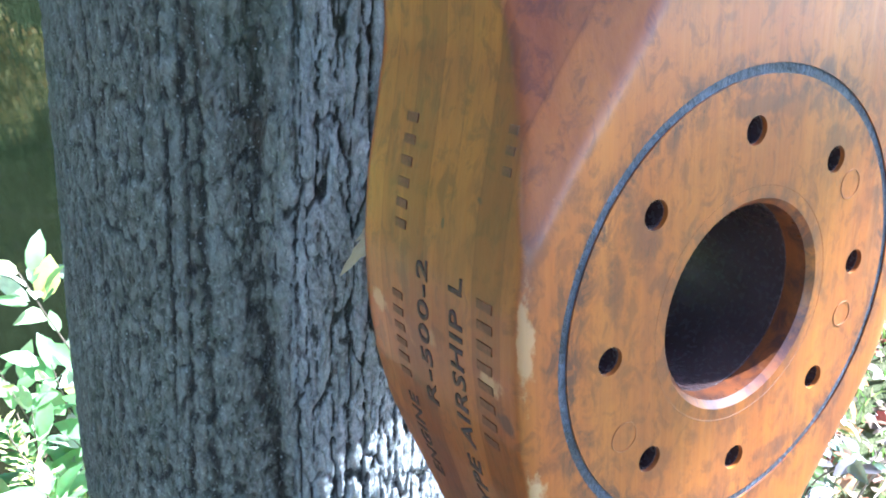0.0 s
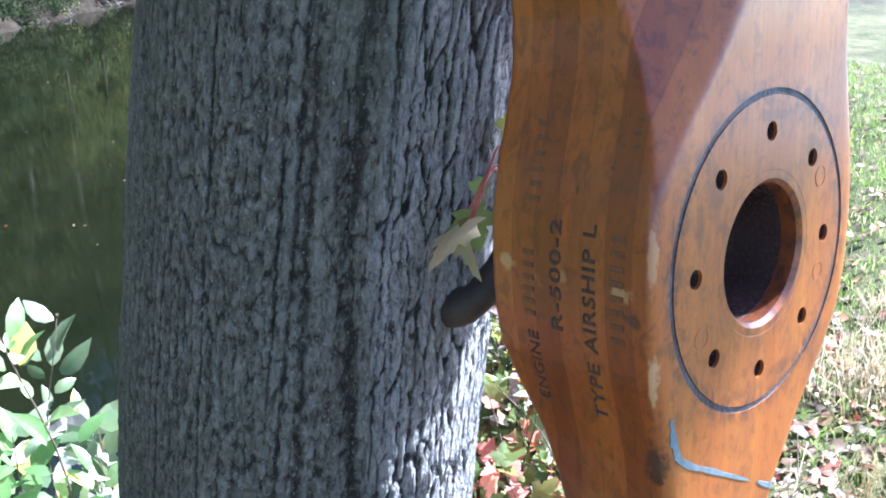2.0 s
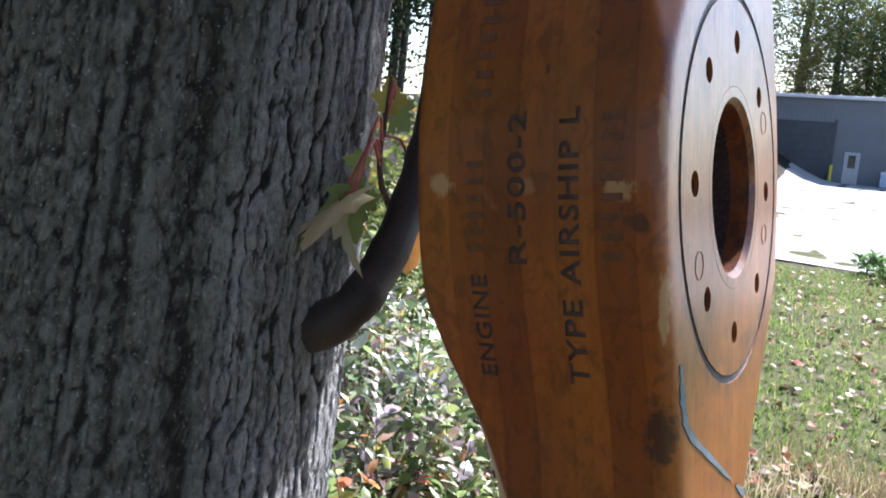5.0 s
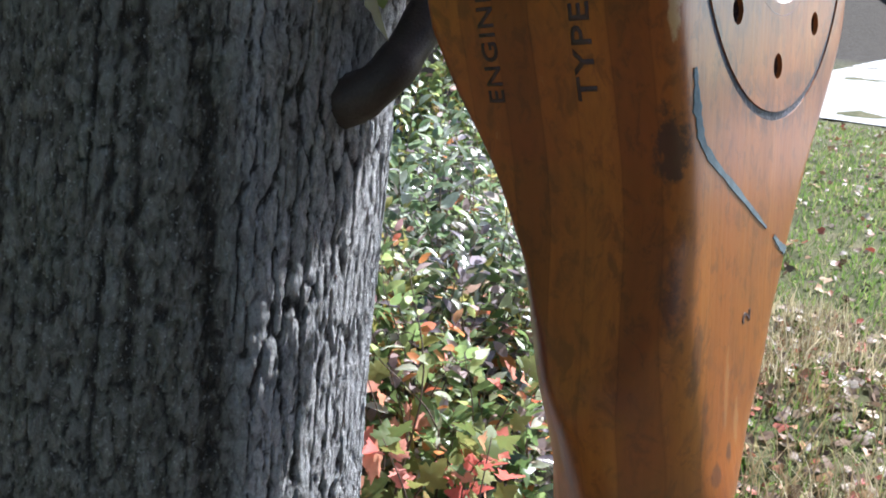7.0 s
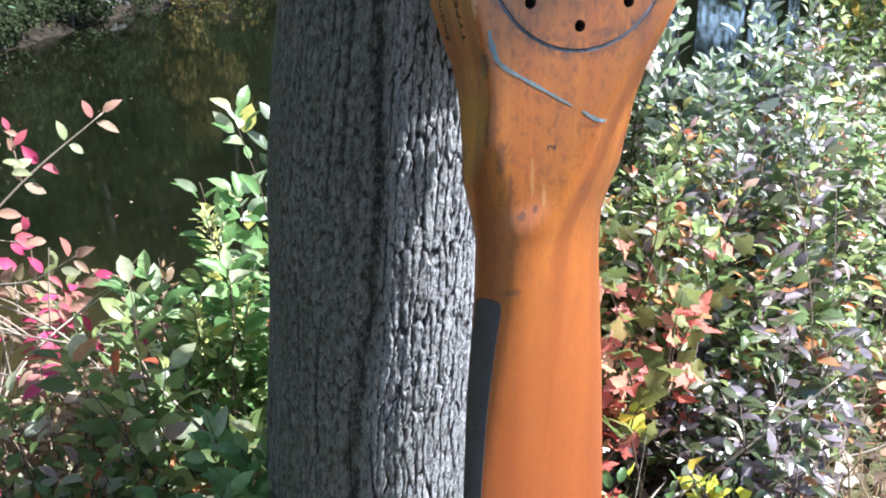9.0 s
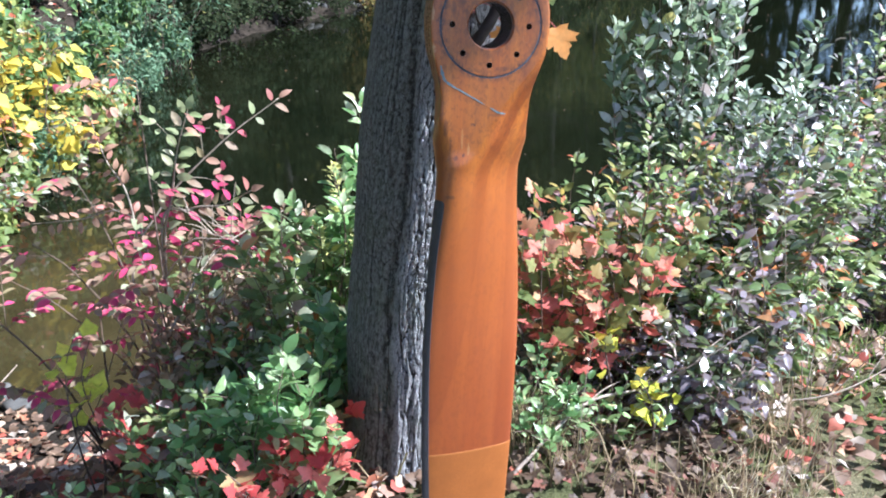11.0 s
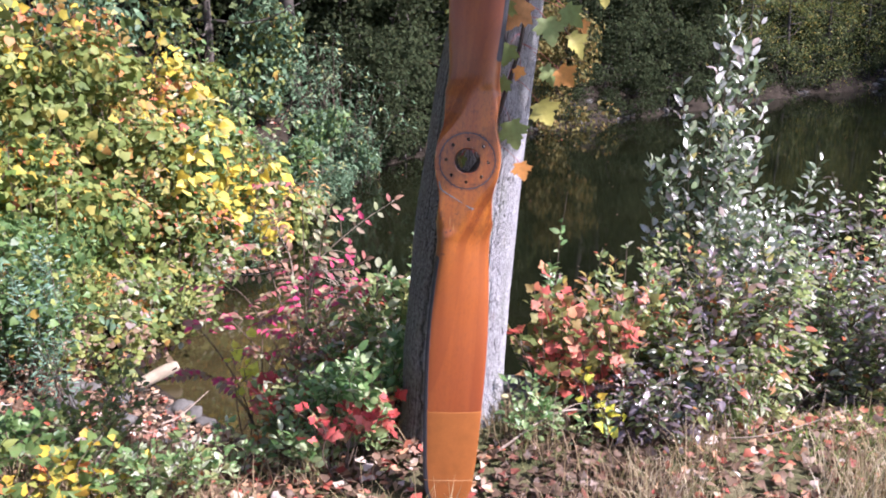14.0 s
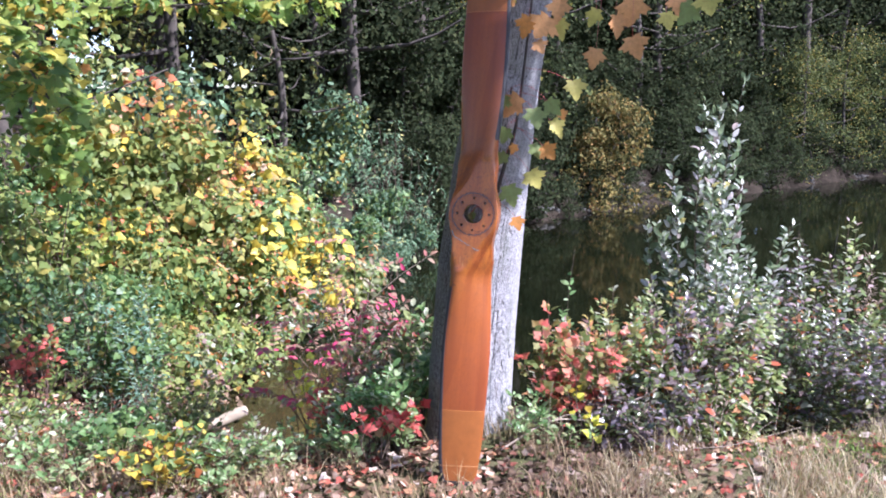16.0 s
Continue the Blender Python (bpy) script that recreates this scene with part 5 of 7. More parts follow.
# low growth along the far waterline, then rows of trees behind it
far_line = spline([(*p, 0) for p in ((-3.6, 14.6), (-2.9, 15.9), (-0.9, 19.3), (2.5, 23.2), (5.4, 26.1), (8.0, 28.6), (12.5, 32.8), (18.3, 36.3), (24, 38.4))], 30)[:, :2]
for i, (x, y) in enumerate(far_line):
    plant(4, x - .02 + RW.uniform(-.15, .15), y + .12 + RW.uniform(-.1, .2), RW.uniform(.34, .6) if i in (8, 9, 10, 11) else RW.uniform(.5, .85), .22)
for i, (x, y) in enumerate(far_line):
    plant(4, x - .9 + RW.uniform(-.4, .4), y + 1.5 + RW.uniform(-.2, .4), RW.uniform(.7, 1.15), .1)
for i, (x, y) in enumerate(far_line):
    plant(4, x - 3.2 + RW.uniform(-.6, .6), y + 4.4 + RW.uniform(-.6, .6), RW.uniform(1.6, 2.3), .2)
for i, (x, y) in enumerate(far_line[::2]):
    plant(6, x - 5.2 + RW.uniform(-.6, .6), y + 7.4 + RW.uniform(-.6, .6), RW.uniform(.9, 1.1), .2)
for row, (back, step, ks, s0) in enumerate(((2.6, 2, (0, 1, 0, 2, 1), .85), (5.5, 2, (1, 0, 0), 1.0), (9.0, 1, (6, 6, 6), 1.15), (14.0, 2, (6,), 1.45))):
    for i, (x, y) in enumerate(far_line[::step]):
        plant(ks[i % len(ks)], x - back * .62 + RW.uniform(-.8, .8), y + back + RW.uniform(-.8, .8), s0 * RW.uniform(.9, 1.15))
for x, y, s in ((0.45, 21.5, .9), (1.05, 22.0, 1.08)):
    plant(5, x, y, s, .2)
for x, y, s in ((2.6, 24.3, .8), (3.6, 25.4, .9), (1.9, 23.6, .7)):
    plant(4, x, y, s, .2)
for x, y, s in ((8.3, 29.6, .42), (10.2, 31.2, .5), (12.4, 33.2, .46), (14.4, 34.5, .5)):
    plant(2, x, y, s, .5)
for x, y, s, k in ((-4.8, 14.5, .8, 1), (-6.5, 17, .9, 0), (-8.5, 13, .9, 2), (-11, 17, 1.1, 0), (-8, 21, 1.1, 1), (-14, 12, 1.1, 2), (-17, 8, 1.2, 0), (-13, 22, 1.2, 0), (-12, 5, 1.0, 2), (-19, 15, 1.2, 1), (-5.5, 11.5, .45, 1), (-9, 27, 1.3, 0), (-16, 28, 1.4, 1), (-23, 22, 1.4, 0), (-24, 12, 1.4, 1), (-10, 9.5, .9, 1), (-15, 17, 1.2, 0), (-21, 4, 1.3, 0), (-9.5, 15, 1.1, 0), (-12, 13, 1.1, 1), (-7.5, 19, 1.1, 0), (-10.5, 19, 1.2, 1), (-16, 11, 1.2, 0), (-13, 9, 1, 0), (-14, 26, 1.4, 0), (-5, 24, 1.1, 1)):
    plant(k, x, y, s)
for x, y, s in ((26.5, 37.6, 1.1), (28.5, 35.4, 1.0), (30.2, 33.2, 1.1), (31.8, 31.0, 1.0), (32.6, 28.6, 1.1), (31.0, 26.4, 1.0)):
    plant(4, x + .6, y + .3, s, .3)
for x, y, s in ((22.5, 40.5, 1.0), (25, 40, 1.05), (27.8, 38.2, 1.0), (30.5, 36, 1.05), (33, 33.5, 1.0), (34.5, 30.5, 1.05), (34, 27, 1.0), (36, 34, 1.3), (28, 42, 1.3), (-16.5, 25, 1.3), (-20, 30, 1.5), (-13, 21, 1.2), (-11.2, 16.2, 1.0), (-17, 21, 1.3), (-24, 27, 1.5)):
    plant(6, x, y, s)
# beyond the workshop and round the open side
for x, y, s, k in ((80, 2, 1.1, 2), (76.5, 5.6, .62, 3), (78, -6, .8, 3), (86, 12, 1.5, 2), (88, 5, 1.6, 2), (84, -4, 1.4, 2), (90, -14, 1.5, 2), (82, 18, 1.2, 2), (86, 26, 1.4, 2), (80, -22, 1.2, 3), (79.5, 13.5, .8, 3), (92, 0, 1.8, 2), (95, 9, 2.0, 2), (94, -8, 1.9, 2), (97, 17, 2.0, 2), (84, 8, 1.3, 2), (83, 0, 1.2, 2), (98, 3, 2.1, 2), (81, 5, .9, 3), (96, 24, 2, 2), (83, 3, 1.2, 2), (85, 9, 1.3, 2), (87, -1, 1.3, 2), (90, 6, 1.5, 2), (82, 11, 1.1, 2), (89, 12, 1.5, 2), (83, -5, 1.2, 2), (86, 5, 1.2, 2), (88, 15, 1.4, 2)):
    plant(k, x, y, s)
# those at x -8.5 to -13.5 are unseen, added to cut light from the left
for x, y, s, k in ((34, 34, 1.3, 0), (38, 26, 1.3, 1), (31, 42, 1.4, 1), (44, 34, 1.4, 2), (-24, -6, 1.2, 2), (-30, -20, 1.3, 0), (-14, -34, 1.3, 1), (8, -42, 1.3, 2), (28, -40, 1.3, 3), (-34, 4, 1.3, 1), (-9.5, -.5, 1.15, 1), (-11, -5, 1.3, 0), (-8.5, -9, 1.2, 1), (-13.5, -1.5, 1.4, 0), (-13.0, 1.0, 1.2, 0), (26, 41, 1.1, 0), (29, 39, 1.2, 1), (32.5, 36, 1.2, 0), (35.5, 32, 1.2, 1), (37.5, 28, 1.2, 0), (37, 24, 1.1, 1), (41, 30, 1.4, 0), (36, 38, 1.4, 1), (29, 44, 1.4, 0), (16.5, 39.5, 1.0, 1), (18.5, 41, 1.1, 0), (20.5, 40.5, 1.0, 1), (22.5, 41.5, 1.1, 0), (24.5, 41, 1.0, 1), (21.5, 45, 1.3, 6), (25.5, 45, 1.3, 6), (17.5, 45, 1.3, 6)):
    plant(k, x, y, s)

# ---------- near plants ----------
def herb(name, at, stems, height, spread, template, size, per_stem, material, label, seed, bare=0.2, twig=0.05, lean=(0, 0), stem_mat=STEM, group="shrubs on the bank", up_bias=0.7, droop=0.1, thick=0.004):
    """A shrub of leafy stems from one root: each stem with its own foliage."""
    r = np.random.default_rng(seed)
    x, y = at
    z0 = float(ground_z(x, y))
    height += max(0.0, -0.12 - z0)
    root = thing(name, pose(x, y, z0), label, "shrub", group)
    for i in range(stems):
        a = r.uniform(0, 2 * np.pi)
        rr = spread * math.sqrt(r.uniform(0.02, 1))
        h = height * r.uniform(0.62, 1.05) * (1 - 0.25 * rr / (spread + 1e-6))
        dx, dy = math.cos(a) * rr + lean[0] * h, math.sin(a) * rr + lean[1] * h
        bx, by = dx * 0.25, dy * 0.25
        zb = float(ground_z(x + bx, y + by)) - z0 - 0.03
        line = spline([(bx, by, zb), (bx + dx * .25 + r.normal() * .02, by + dy * .25 + r.normal() * .02, h * .4), (dx * .75 + r.normal() * .03, dy * .75 + r.normal() * .03, h * .75), (dx + r.normal() * .03, dy + r.normal() * .03, h)], 14)
        pieces = [tube(line, np.linspace(thick, thick * .25, 14), 5)]
        n = max(3, int(per_stem * r.uniform(.75, 1.2)))
        f = bare + (1 - bare) * np.sort(r.uniform(0, 1, n)) ** 0.9
        k = np.minimum((f * 13).astype(int), 12)
        w = f * 13 - k
        p = line[k] * (1 - w)[:, None] + line[k + 1] * w[:, None]
        aa = np.arange(n) * 2.4 + r.uniform(0, 6) + r.normal(size=n) * .5
        out = np.stack([np.cos(aa), np.sin(aa), r.uniform(-.1, .7, n)], 1)
        off = unit(out) * (r.uniform(.1, 1, n) * twig * (1.25 - f))[:, None]
        for q in range(0, n, 4):
            if np.linalg.norm(off[q]) > .03:
                pieces.append(tube([p[q], p[q] + off[q] * .6 + (0, 0, .008), p[q] + off[q]], (.0016, .0012, .0008), 4))
        ax = unit(out + np.array([0, 0, up_bias]) * f[:, None] - np.array([0, 0, droop]))
        up = np.array([0.25, -0.35, 1.0]) + r.normal(size=(n, 3)) * 0.55
        lv, lt = leaves(template, p + off, ax, up, size * r.uniform(.55, 1.2, n) * (1.12 - .35 * f), .3, seed * 31 + i)
        v, t = join(pieces)
        s = part("stem", fast_mesh("stem", v, t, True), stem_mat, root)
        part("foliage", fast_mesh("foliage", lv, lt), material, s)
    return root


def fern_shrub(name, at, arms, height, spread, leaf, material, label, seed, lean=(0, 0), fronds=7):
    """A shrub with feather-like leaves: rows of paired leaflets on arching twigs."""
    r = np.random.default_rng(seed)
    x, y = at
    height += max(0.0, -0.25 - float(ground_z(x, y)))
    root = thing(name, pose(x, y, float(ground_z(x, y))), label, "shrub", "shrubs on the bank")
    for i in range(arms):
        a = 2 * np.pi * (i + r.uniform(0, .7)) / arms
        h = height * r.uniform(.55, 1.05)
        e = np.array([math.cos(a) * spread * r.uniform(.4, 1) + lean[0], math.sin(a) * spread * r.uniform(.4, 1) + lean[1], h])
        line = spline([(0, 0, -.03), e * (.3, .3, .5), e * (.7, .7, .85), e], 14)
        pieces = [tube(line, np.linspace(.0055, .0018, 14), 5)]
        pos, axs, ups, sz = [], [], [], []
        for j in range(fronds):
            q = line[int(r.uniform(4, 13.9))]
            b = r.uniform(0, 2 * np.pi)
            d = np.array([math.cos(b), math.sin(b), r.uniform(-.25, .55)])
            ln = r.uniform(.20, .33)
            fl = spline([q, q + d * ln * .5 + (0, 0, .015), q + d * ln], 9)
            pieces.append(tube(fl, np.linspace(.0018, .0007, 9), 4))
            side = unit(np.cross(d, (0, 0, 1.0)))
            for m in range(2, 9):
                for sgn in (-1, 1):
                    pos.append(fl[m])
                    axs.append(side * sgn + d * .55 + (0, 0, -.25))
                    ups.append((r.normal() * .35 + .2, r.normal() * .35 - .3, 1))
                    sz.append(leaf * r.uniform(.7, 1.15))
        lv, lt = leaves(OVATE, np.array(pos), np.array(axs), np.array(ups), np.array(sz), .25, seed * 13 + i)
        v, t = join(pieces)
        s = part("stem", fast_mesh("stem", v, t, True), STEM, root)
        part("foliage", fast_mesh("foliage", lv, lt), material, s)
    return root


def mound(name, at, lumps, count, size, template, material, label, seed, sticks=8, other=None):
    """A dense thicket: lumps (dx, dy, z, radius) full of leaves on hidden stems."""
    r = random.Random(seed)
    x, y = at
    root = thing(name, pose(x, y, float(ground_z(x, y))), label, "thicket", "thickets on the banks")
    for i in range(sticks):
        l = lumps[i % len(lumps)]
        e = Vector((l[0] + r.uniform(-.6, .6) * l[3], l[1] + r.uniform(-.6, .6) * l[3], l[2] + r.uniform(0, .9) * l[3]))
        b = Vector((e.x * .6, e.y * .6, -.5))
        v, t = tube(spline([b, (b + e) / 2 + Vector((r.uniform(-.1, .1), r.uniform(-.1, .1), .1)), e], 8), np.linspace(.012, .003, 8), 5)
        part("stem", fast_mesh("stem", v, t, True), STEM, root)
    v, t = crown_leaves(lumps, count if other is None else int(count * .66), size, seed, template)
    part("foliage", fast_mesh("foliage", v, t), material, root)
    if other is not None:
        v, t = crown_leaves(r.sample(lumps, max(3, len(lumps) // 2)), int(count * .34), size * .85, seed + 5000, OVATE)
        part("foliage", fast_mesh("foliage", v, t), other, root)
    return root


SILVER = leaf_material("silver_green_leaf", [(0, (0.06, 0.105, 0.05)), (0.35, (0.13, 0.19, 0.10)), (0.60, (0.28, 0.33, 0.22)), (0.82, (0.56, 0.59, 0.55)), (0.93, (0.34, 0.28, 0.30)), (1, (0.46, 0.42, 0.10))], 0.26, 0.58, 0.9)
MAUVE = leaf_material("glossy_olive_mauve_leaf", [(0, (0.035, 0.060, 0.028)), (0.3, (0.075, 0.105, 0.045)), (0.48, (0.11, 0.085, 0.095)), (0.74, (0.21, 0.175, 0.205)), (0.86, (0.28, 0.24, 0.275)), (0.94, (0.20, 0.25, 0.07)), (1, (0.38, 0.15, 0.06))], 0.26, 0.5, 0.9)
TAN = leaf_material("dry_tan_herb", [(0, (0.14, 0.10, 0.06)), (0.4, (0.30, 0.21, 0.14)), (0.65, (0.46, 0.36, 0.27)), (0.80, (0.40, 0.17, 0.13)), (0.90, (0.24, 0.28, 0.10)), (1, (0.56, 0.50, 0.44))], 0.55, 0.5)
BROADGREEN = leaf_material("broad_green_leaf", [(0, (0.08, 0.18, 0.06)), (0.35, (0.17, 0.31, 0.11)), (0.65, (0.32, 0.44, 0.20)), (0.88, (0.50, 0.55, 0.40)), (1, (0.50, 0.46, 0.10))], 0.32, 0.60, 0.5)
REDLEAF = leaf_material("scarlet_leaf", [(0, (0.34, 0.035, 0.040)), (0.5, (0.52, 0.085, 0.080)), (0.8, (0.62, 0.17, 0.14)), (1, (0.20, 0.22, 0.08))], 0.5, 0.45)
REDMIX = leaf_material("red_and_green_leaf", [(0, (0.09, 0.13, 0.04)), (0.30, (0.20, 0.20, 0.06)), (0.42, (0.42, 0.08, 0.06)), (0.72, (0.62, 0.13, 0.11)), (0.92, (0.66, 0.25, 0.18)), (1, (0.62, 0.44, 0.07))], 0.5, 0.5)
PINK = leaf_material("magenta_leaflet", [(0, (0.22, 0.17, 0.11)), (0.28, (0.32, 0.18, 0.13)), (0.44, (0.38, 0.10, 0.11)), (0.58, (0.46, 0.045, 0.13)), (0.80, (0.46, 0.04, 0.13)), (0.86, (0.20, 0.25, 0.10)), (1, (0.32, 0.34, 0.22))], 0.5, 0.45)
YELLOWBRIGHT = leaf_material("bright_yellow_leaf", [(0, (0.40, 0.46, 0.05)), (0.6, (0.70, 0.58, 0.06)), (1, (0.72, 0.38, 0.05))], 0.5, 0.5)
DRY = leaf_material("dry_seedhead", [(0, (0.20, 0.14, 0.11)), (1, (0.36, 0.28, 0.23))], 0.8, 0.2)
MIXED = leaf_material("mixed_autumn_leaf", [(0, (0.07, 0.12, 0.04)), (0.34, (0.17, 0.25, 0.09)), (0.55, (0.34, 0.39, 0.14)), (0.74, (0.42, 0.44, 0.34)), (0.84, (0.34, 0.26, 0.27)), (0.92, (0.52, 0.23, 0.07)), (1, (0.52, 0.12, 0.07))], 0.34, 0.6, 0.4)

AUTUMN = leaf_material("turning_shrub_leaf", [(0, (0.14, 0.17, 0.05)), (0.30, (0.30, 0.28, 0.08)), (0.48, (0.40, 0.22, 0.08)), (0.66, (0.44, 0.12, 0.07)), (0.80, (0.42, 0.30, 0.20)), (0.90, (0.26, 0.15, 0.17)), (1, (0.52, 0.42, 0.08))], 0.4, 0.55)

# right of the tree
herb("willow_shrub", (1.28, 2.12), 22, 2.48, .42, OVATE, .090, 62, SILVER, "tall upright shrub with silvery green leaves by the water", 11, .28, .05, (.02, 0), up_bias=1.1)
herb("willow_shrub", (1.48, 1.85), 17, 1.40, .46, OVATE, .082, 60, SILVER, "lower stems of the silvery green shrub", 12, .2, .09)
herb("dogwood_shrub", (1.36, 1.08), 16, .85, .36, OVATE, .068, 66, MIXED, "low shrub with drooping green and grey leaves", 14, .12, .11, up_bias=.2, droop=.45)
herb("dogwood_shrub", (2.02, 1.72), 18, 1.00, .46, OVATE, .068, 66, MAUVE, "low shrub with drooping glossy mauve and olive leaves", 15, .12, .11, up_bias=.2, droop=.4)
herb("mixed_shrub", (1.00, .98), 16, .86, .32, OVATE, .064, 60, MIXED, "low shrub in pale green, orange and grey", 13, .15, .10)
herb("dogwood_shrub", (1.22, 1.02), 15, .86, .34, OVATE, .068, 56, MAUVE, "loose shrub with glossy mauve and olive leaves", 113, .15, .10)
herb("dogwood_shrub", (1.15, .86), 14, .50, .32, OVATE, .066, 54, MIXED, "low shrub with drooping green and grey leaves", 214, .10, .11, up_bias=.2, droop=.45)
herb("dogwood_shrub", (2.35, 1.40), 16, .66, .42, OVATE, .060, 80, MAUVE, "low shrub with drooping glossy mauve and olive leaves", 216, .10, .11, up_bias=.2, droop=.4)
herb("dogwood_shrub", (.62, .66), 10, .34, .22, OVATE, .050, 34, MAUVE, "low mauve-leaved seedlings in the litter", 217, .10, .10, up_bias=.2, droop=.4)
herb("dogwood_shrub", (.98, .62), 13, .46, .30, OVATE, .066, 46, MAUVE, "low shrub with drooping glossy mauve and olive leaves", 218, .10, .11, up_bias=.2, droop=.45)
herb("dogwood_shrub", (.78, .46), 10, .32, .24, OVATE, .060, 34, MAUVE, "low shrub with drooping glossy mauve and olive leaves", 219, .10, .10, up_bias=.2, droop=.45)
herb("mixed_shrub", (2.75, 2.15), 14, .90, .45, OVATE, .058, 68, MIXED, "low shrub in pale green, orange and grey", 16, .15, .09)
herb("mixed_shrub", (.76, 1.05), 12, .78, .28, OVATE, .062, 50, MIXED, "low shrub in pale green, orange and grey", 17, .15, .09)
herb("mixed_shrub", (1.25, 1.75), 14, 1.05, .40, OVATE, .066, 62, MIXED, "tall loose shrub in pale green, orange and grey", 18, .15, .10)
herb("mixed_shrub", (1.85, 1.55), 14, 1.25, .45, OVATE, .060, 72, SILVER, "leafy grey-green shrub by the water", 118, .15, .10)
herb("mixed_shrub", (2.3, 2.0), 14, 1.2, .45, OVATE, .062, 63, MIXED, "low shrub in pale green, orange and grey", 19, .15, .09)
herb("mixed_shrub", (2.45, 1.75), 12, .75, .40, OVATE, .055, 63, MIXED, "low shrub in pale green, orange and grey", 119, .1, .09)
herb("mixed_shrub", (1.05, 1.45), 12, .92, .26, OVATE, .056, 70, MIXED, "tall loose shrub in pale green, orange and grey", 221, .15, .09)
herb("mixed_shrub", (0.56, 1.18), 13, 0.62, .26, OVATE, .060, 40, MIXED, "low shrub in pale green, orange and grey", 280, .1, .09)
herb("dry_herb", (0.44, 1.32), 12, 0.56, .26, OVATE, .060, 40, TAN, "dense dry herb, tan and pinkish, on the bank", 281, .1, .09)
herb("mixed_shrub", (0.72, 1.32), 12, 0.8, .26, OVATE, .060, 40, MIXED, "low shrub in pale green, orange and grey", 282, .1, .09)
herb("mixed_shrub", (1.0, 1.18), 14, 0.78, .26, OVATE, .060, 40, MIXED, "low shrub in pale green, orange and grey", 283, .1, .09)
herb("dry_herb", (0.5, 0.94), 12, 0.42, .26, OVATE, .060, 40, TAN, "dense dry herb, tan and pinkish, on the bank", 284, .1, .09)
herb("mixed_shrub", (0.82, 0.9), 13, 0.46, .26, OVATE, .060, 40, MIXED, "low shrub in pale green, orange and grey", 285, .1, .09)
herb("dry_herb", (1.45, 1.35), 14, 0.8, .26, OVATE, .060, 40, TAN, "dense dry herb, tan and pinkish, on the bank", 286, .1, .09)
herb("mixed_shrub", (1.75, 1.45), 14, 0.85, .26, OVATE, .060, 40, MIXED, "low shrub in pale green, orange and grey", 287, .1, .09)
herb("turning_shrub", (0.74, 1.06), 10, 0.74, .28, OVATE, .062, 36, AUTUMN, "loose shrub in orange, red and olive", 310, .15, .09)
herb("turning_shrub", (1.06, 1.14), 10, 0.86, .28, OVATE, .062, 36, AUTUMN, "loose shrub in orange, red and olive", 311, .15, .09)
herb("dogwood_shrub", (1.38, 1.22), 10, 0.92, .30, OVATE, .068, 40, SILVER, "low shrub with shiny grey-green leaves", 312, .15, .09)
herb("turning_shrub", (0.56, 1.26), 10, 0.62, .28, OVATE, .062, 36, AUTUMN, "loose shrub in orange, red and olive", 313, .15, .09)
herb("young_maple", (.36, .76), 11, .78, .24, MAPLE, .066, 20, REDMIX, "maple seedlings with red, green and yellow leaves", 20, .35, .10)
herb("young_maple", (.60, .74), 10, .80, .22, MAPLE, .066, 18, REDMIX, "maple seedlings with red, green and yellow leaves", 21, .35, .10)
herb("young_maple", (.42, .62), 6, .44, .16, MAPLE, .070, 9, REDMIX, "maple seedlings with red, green and yellow leaves", 22, .35, .09)
herb("young_maple", (.56, .54), 1, .74, .03, LOBED, .050, 8, YELLOWBRIGHT, "thin seedling with bright yellow leaves", 23, .35, .06)
herb("young_maple", (.60, .32), 3, .30, .08, LOBED, .055, 6, YELLOWBRIGHT, "thin seedling with bright yellow leaves", 24, .35, .06)
herb("leafy_shoot", (.37, 1.74), 3, .98, .08, OVATE, .070, 24, BROADGREEN, "single upright shoot with pale green leaves", 25, .35, .03)
herb("leafy_shoot", (.60, .80), 4, .86, .12, OVATE, .060, 20, MIXED, "upright reddish shoots by the water", 26, .35, .03)
herb("leafy_shoot", (1.83, 2.2), 3, 1.16, .10, OVATE, .065, 30, SILVER, "single upright silvery shoot", 27, .35, .03)
herb("dry_goldenrod", (2.52, 2.2), 8, .95, .22, LANCE, .035, 80, DRY, "dried brown goldenrod with fluffy seed heads", 28, .62, .07)
herb("dry_goldenrod", (2.95, 2.0), 6, .85, .20, LANCE, .035, 70, DRY, "dried brown goldenrod with fluffy seed heads", 29, .62, .07)
herb("ground_ivy", (.22, .36), 14, .26, .20, OVATE, .050, 14, BROADGREEN, "low fresh green leaves at the trunk's foot", 30, .1, .05)
herb("ground_ivy", (.45, .40), 12, .24, .22, OVATE, .050, 12, BROADGREEN, "low fresh green leaves among dead litter", 31, .1, .05)
herb("dead_stalks", (.75, .50), 9, .45, .30, LANCE, .040, 8, DRY, "bare dry stalks among the litter", 32, .3, .05, stem_mat=TWIG, thick=.0025)
herb("dead_stalks", (1.25, .60), 9, .50, .35, LANCE, .040, 8, DRY, "bare dry stalks among the litter", 33, .3, .05, stem_mat=TWIG, thick=.0025)
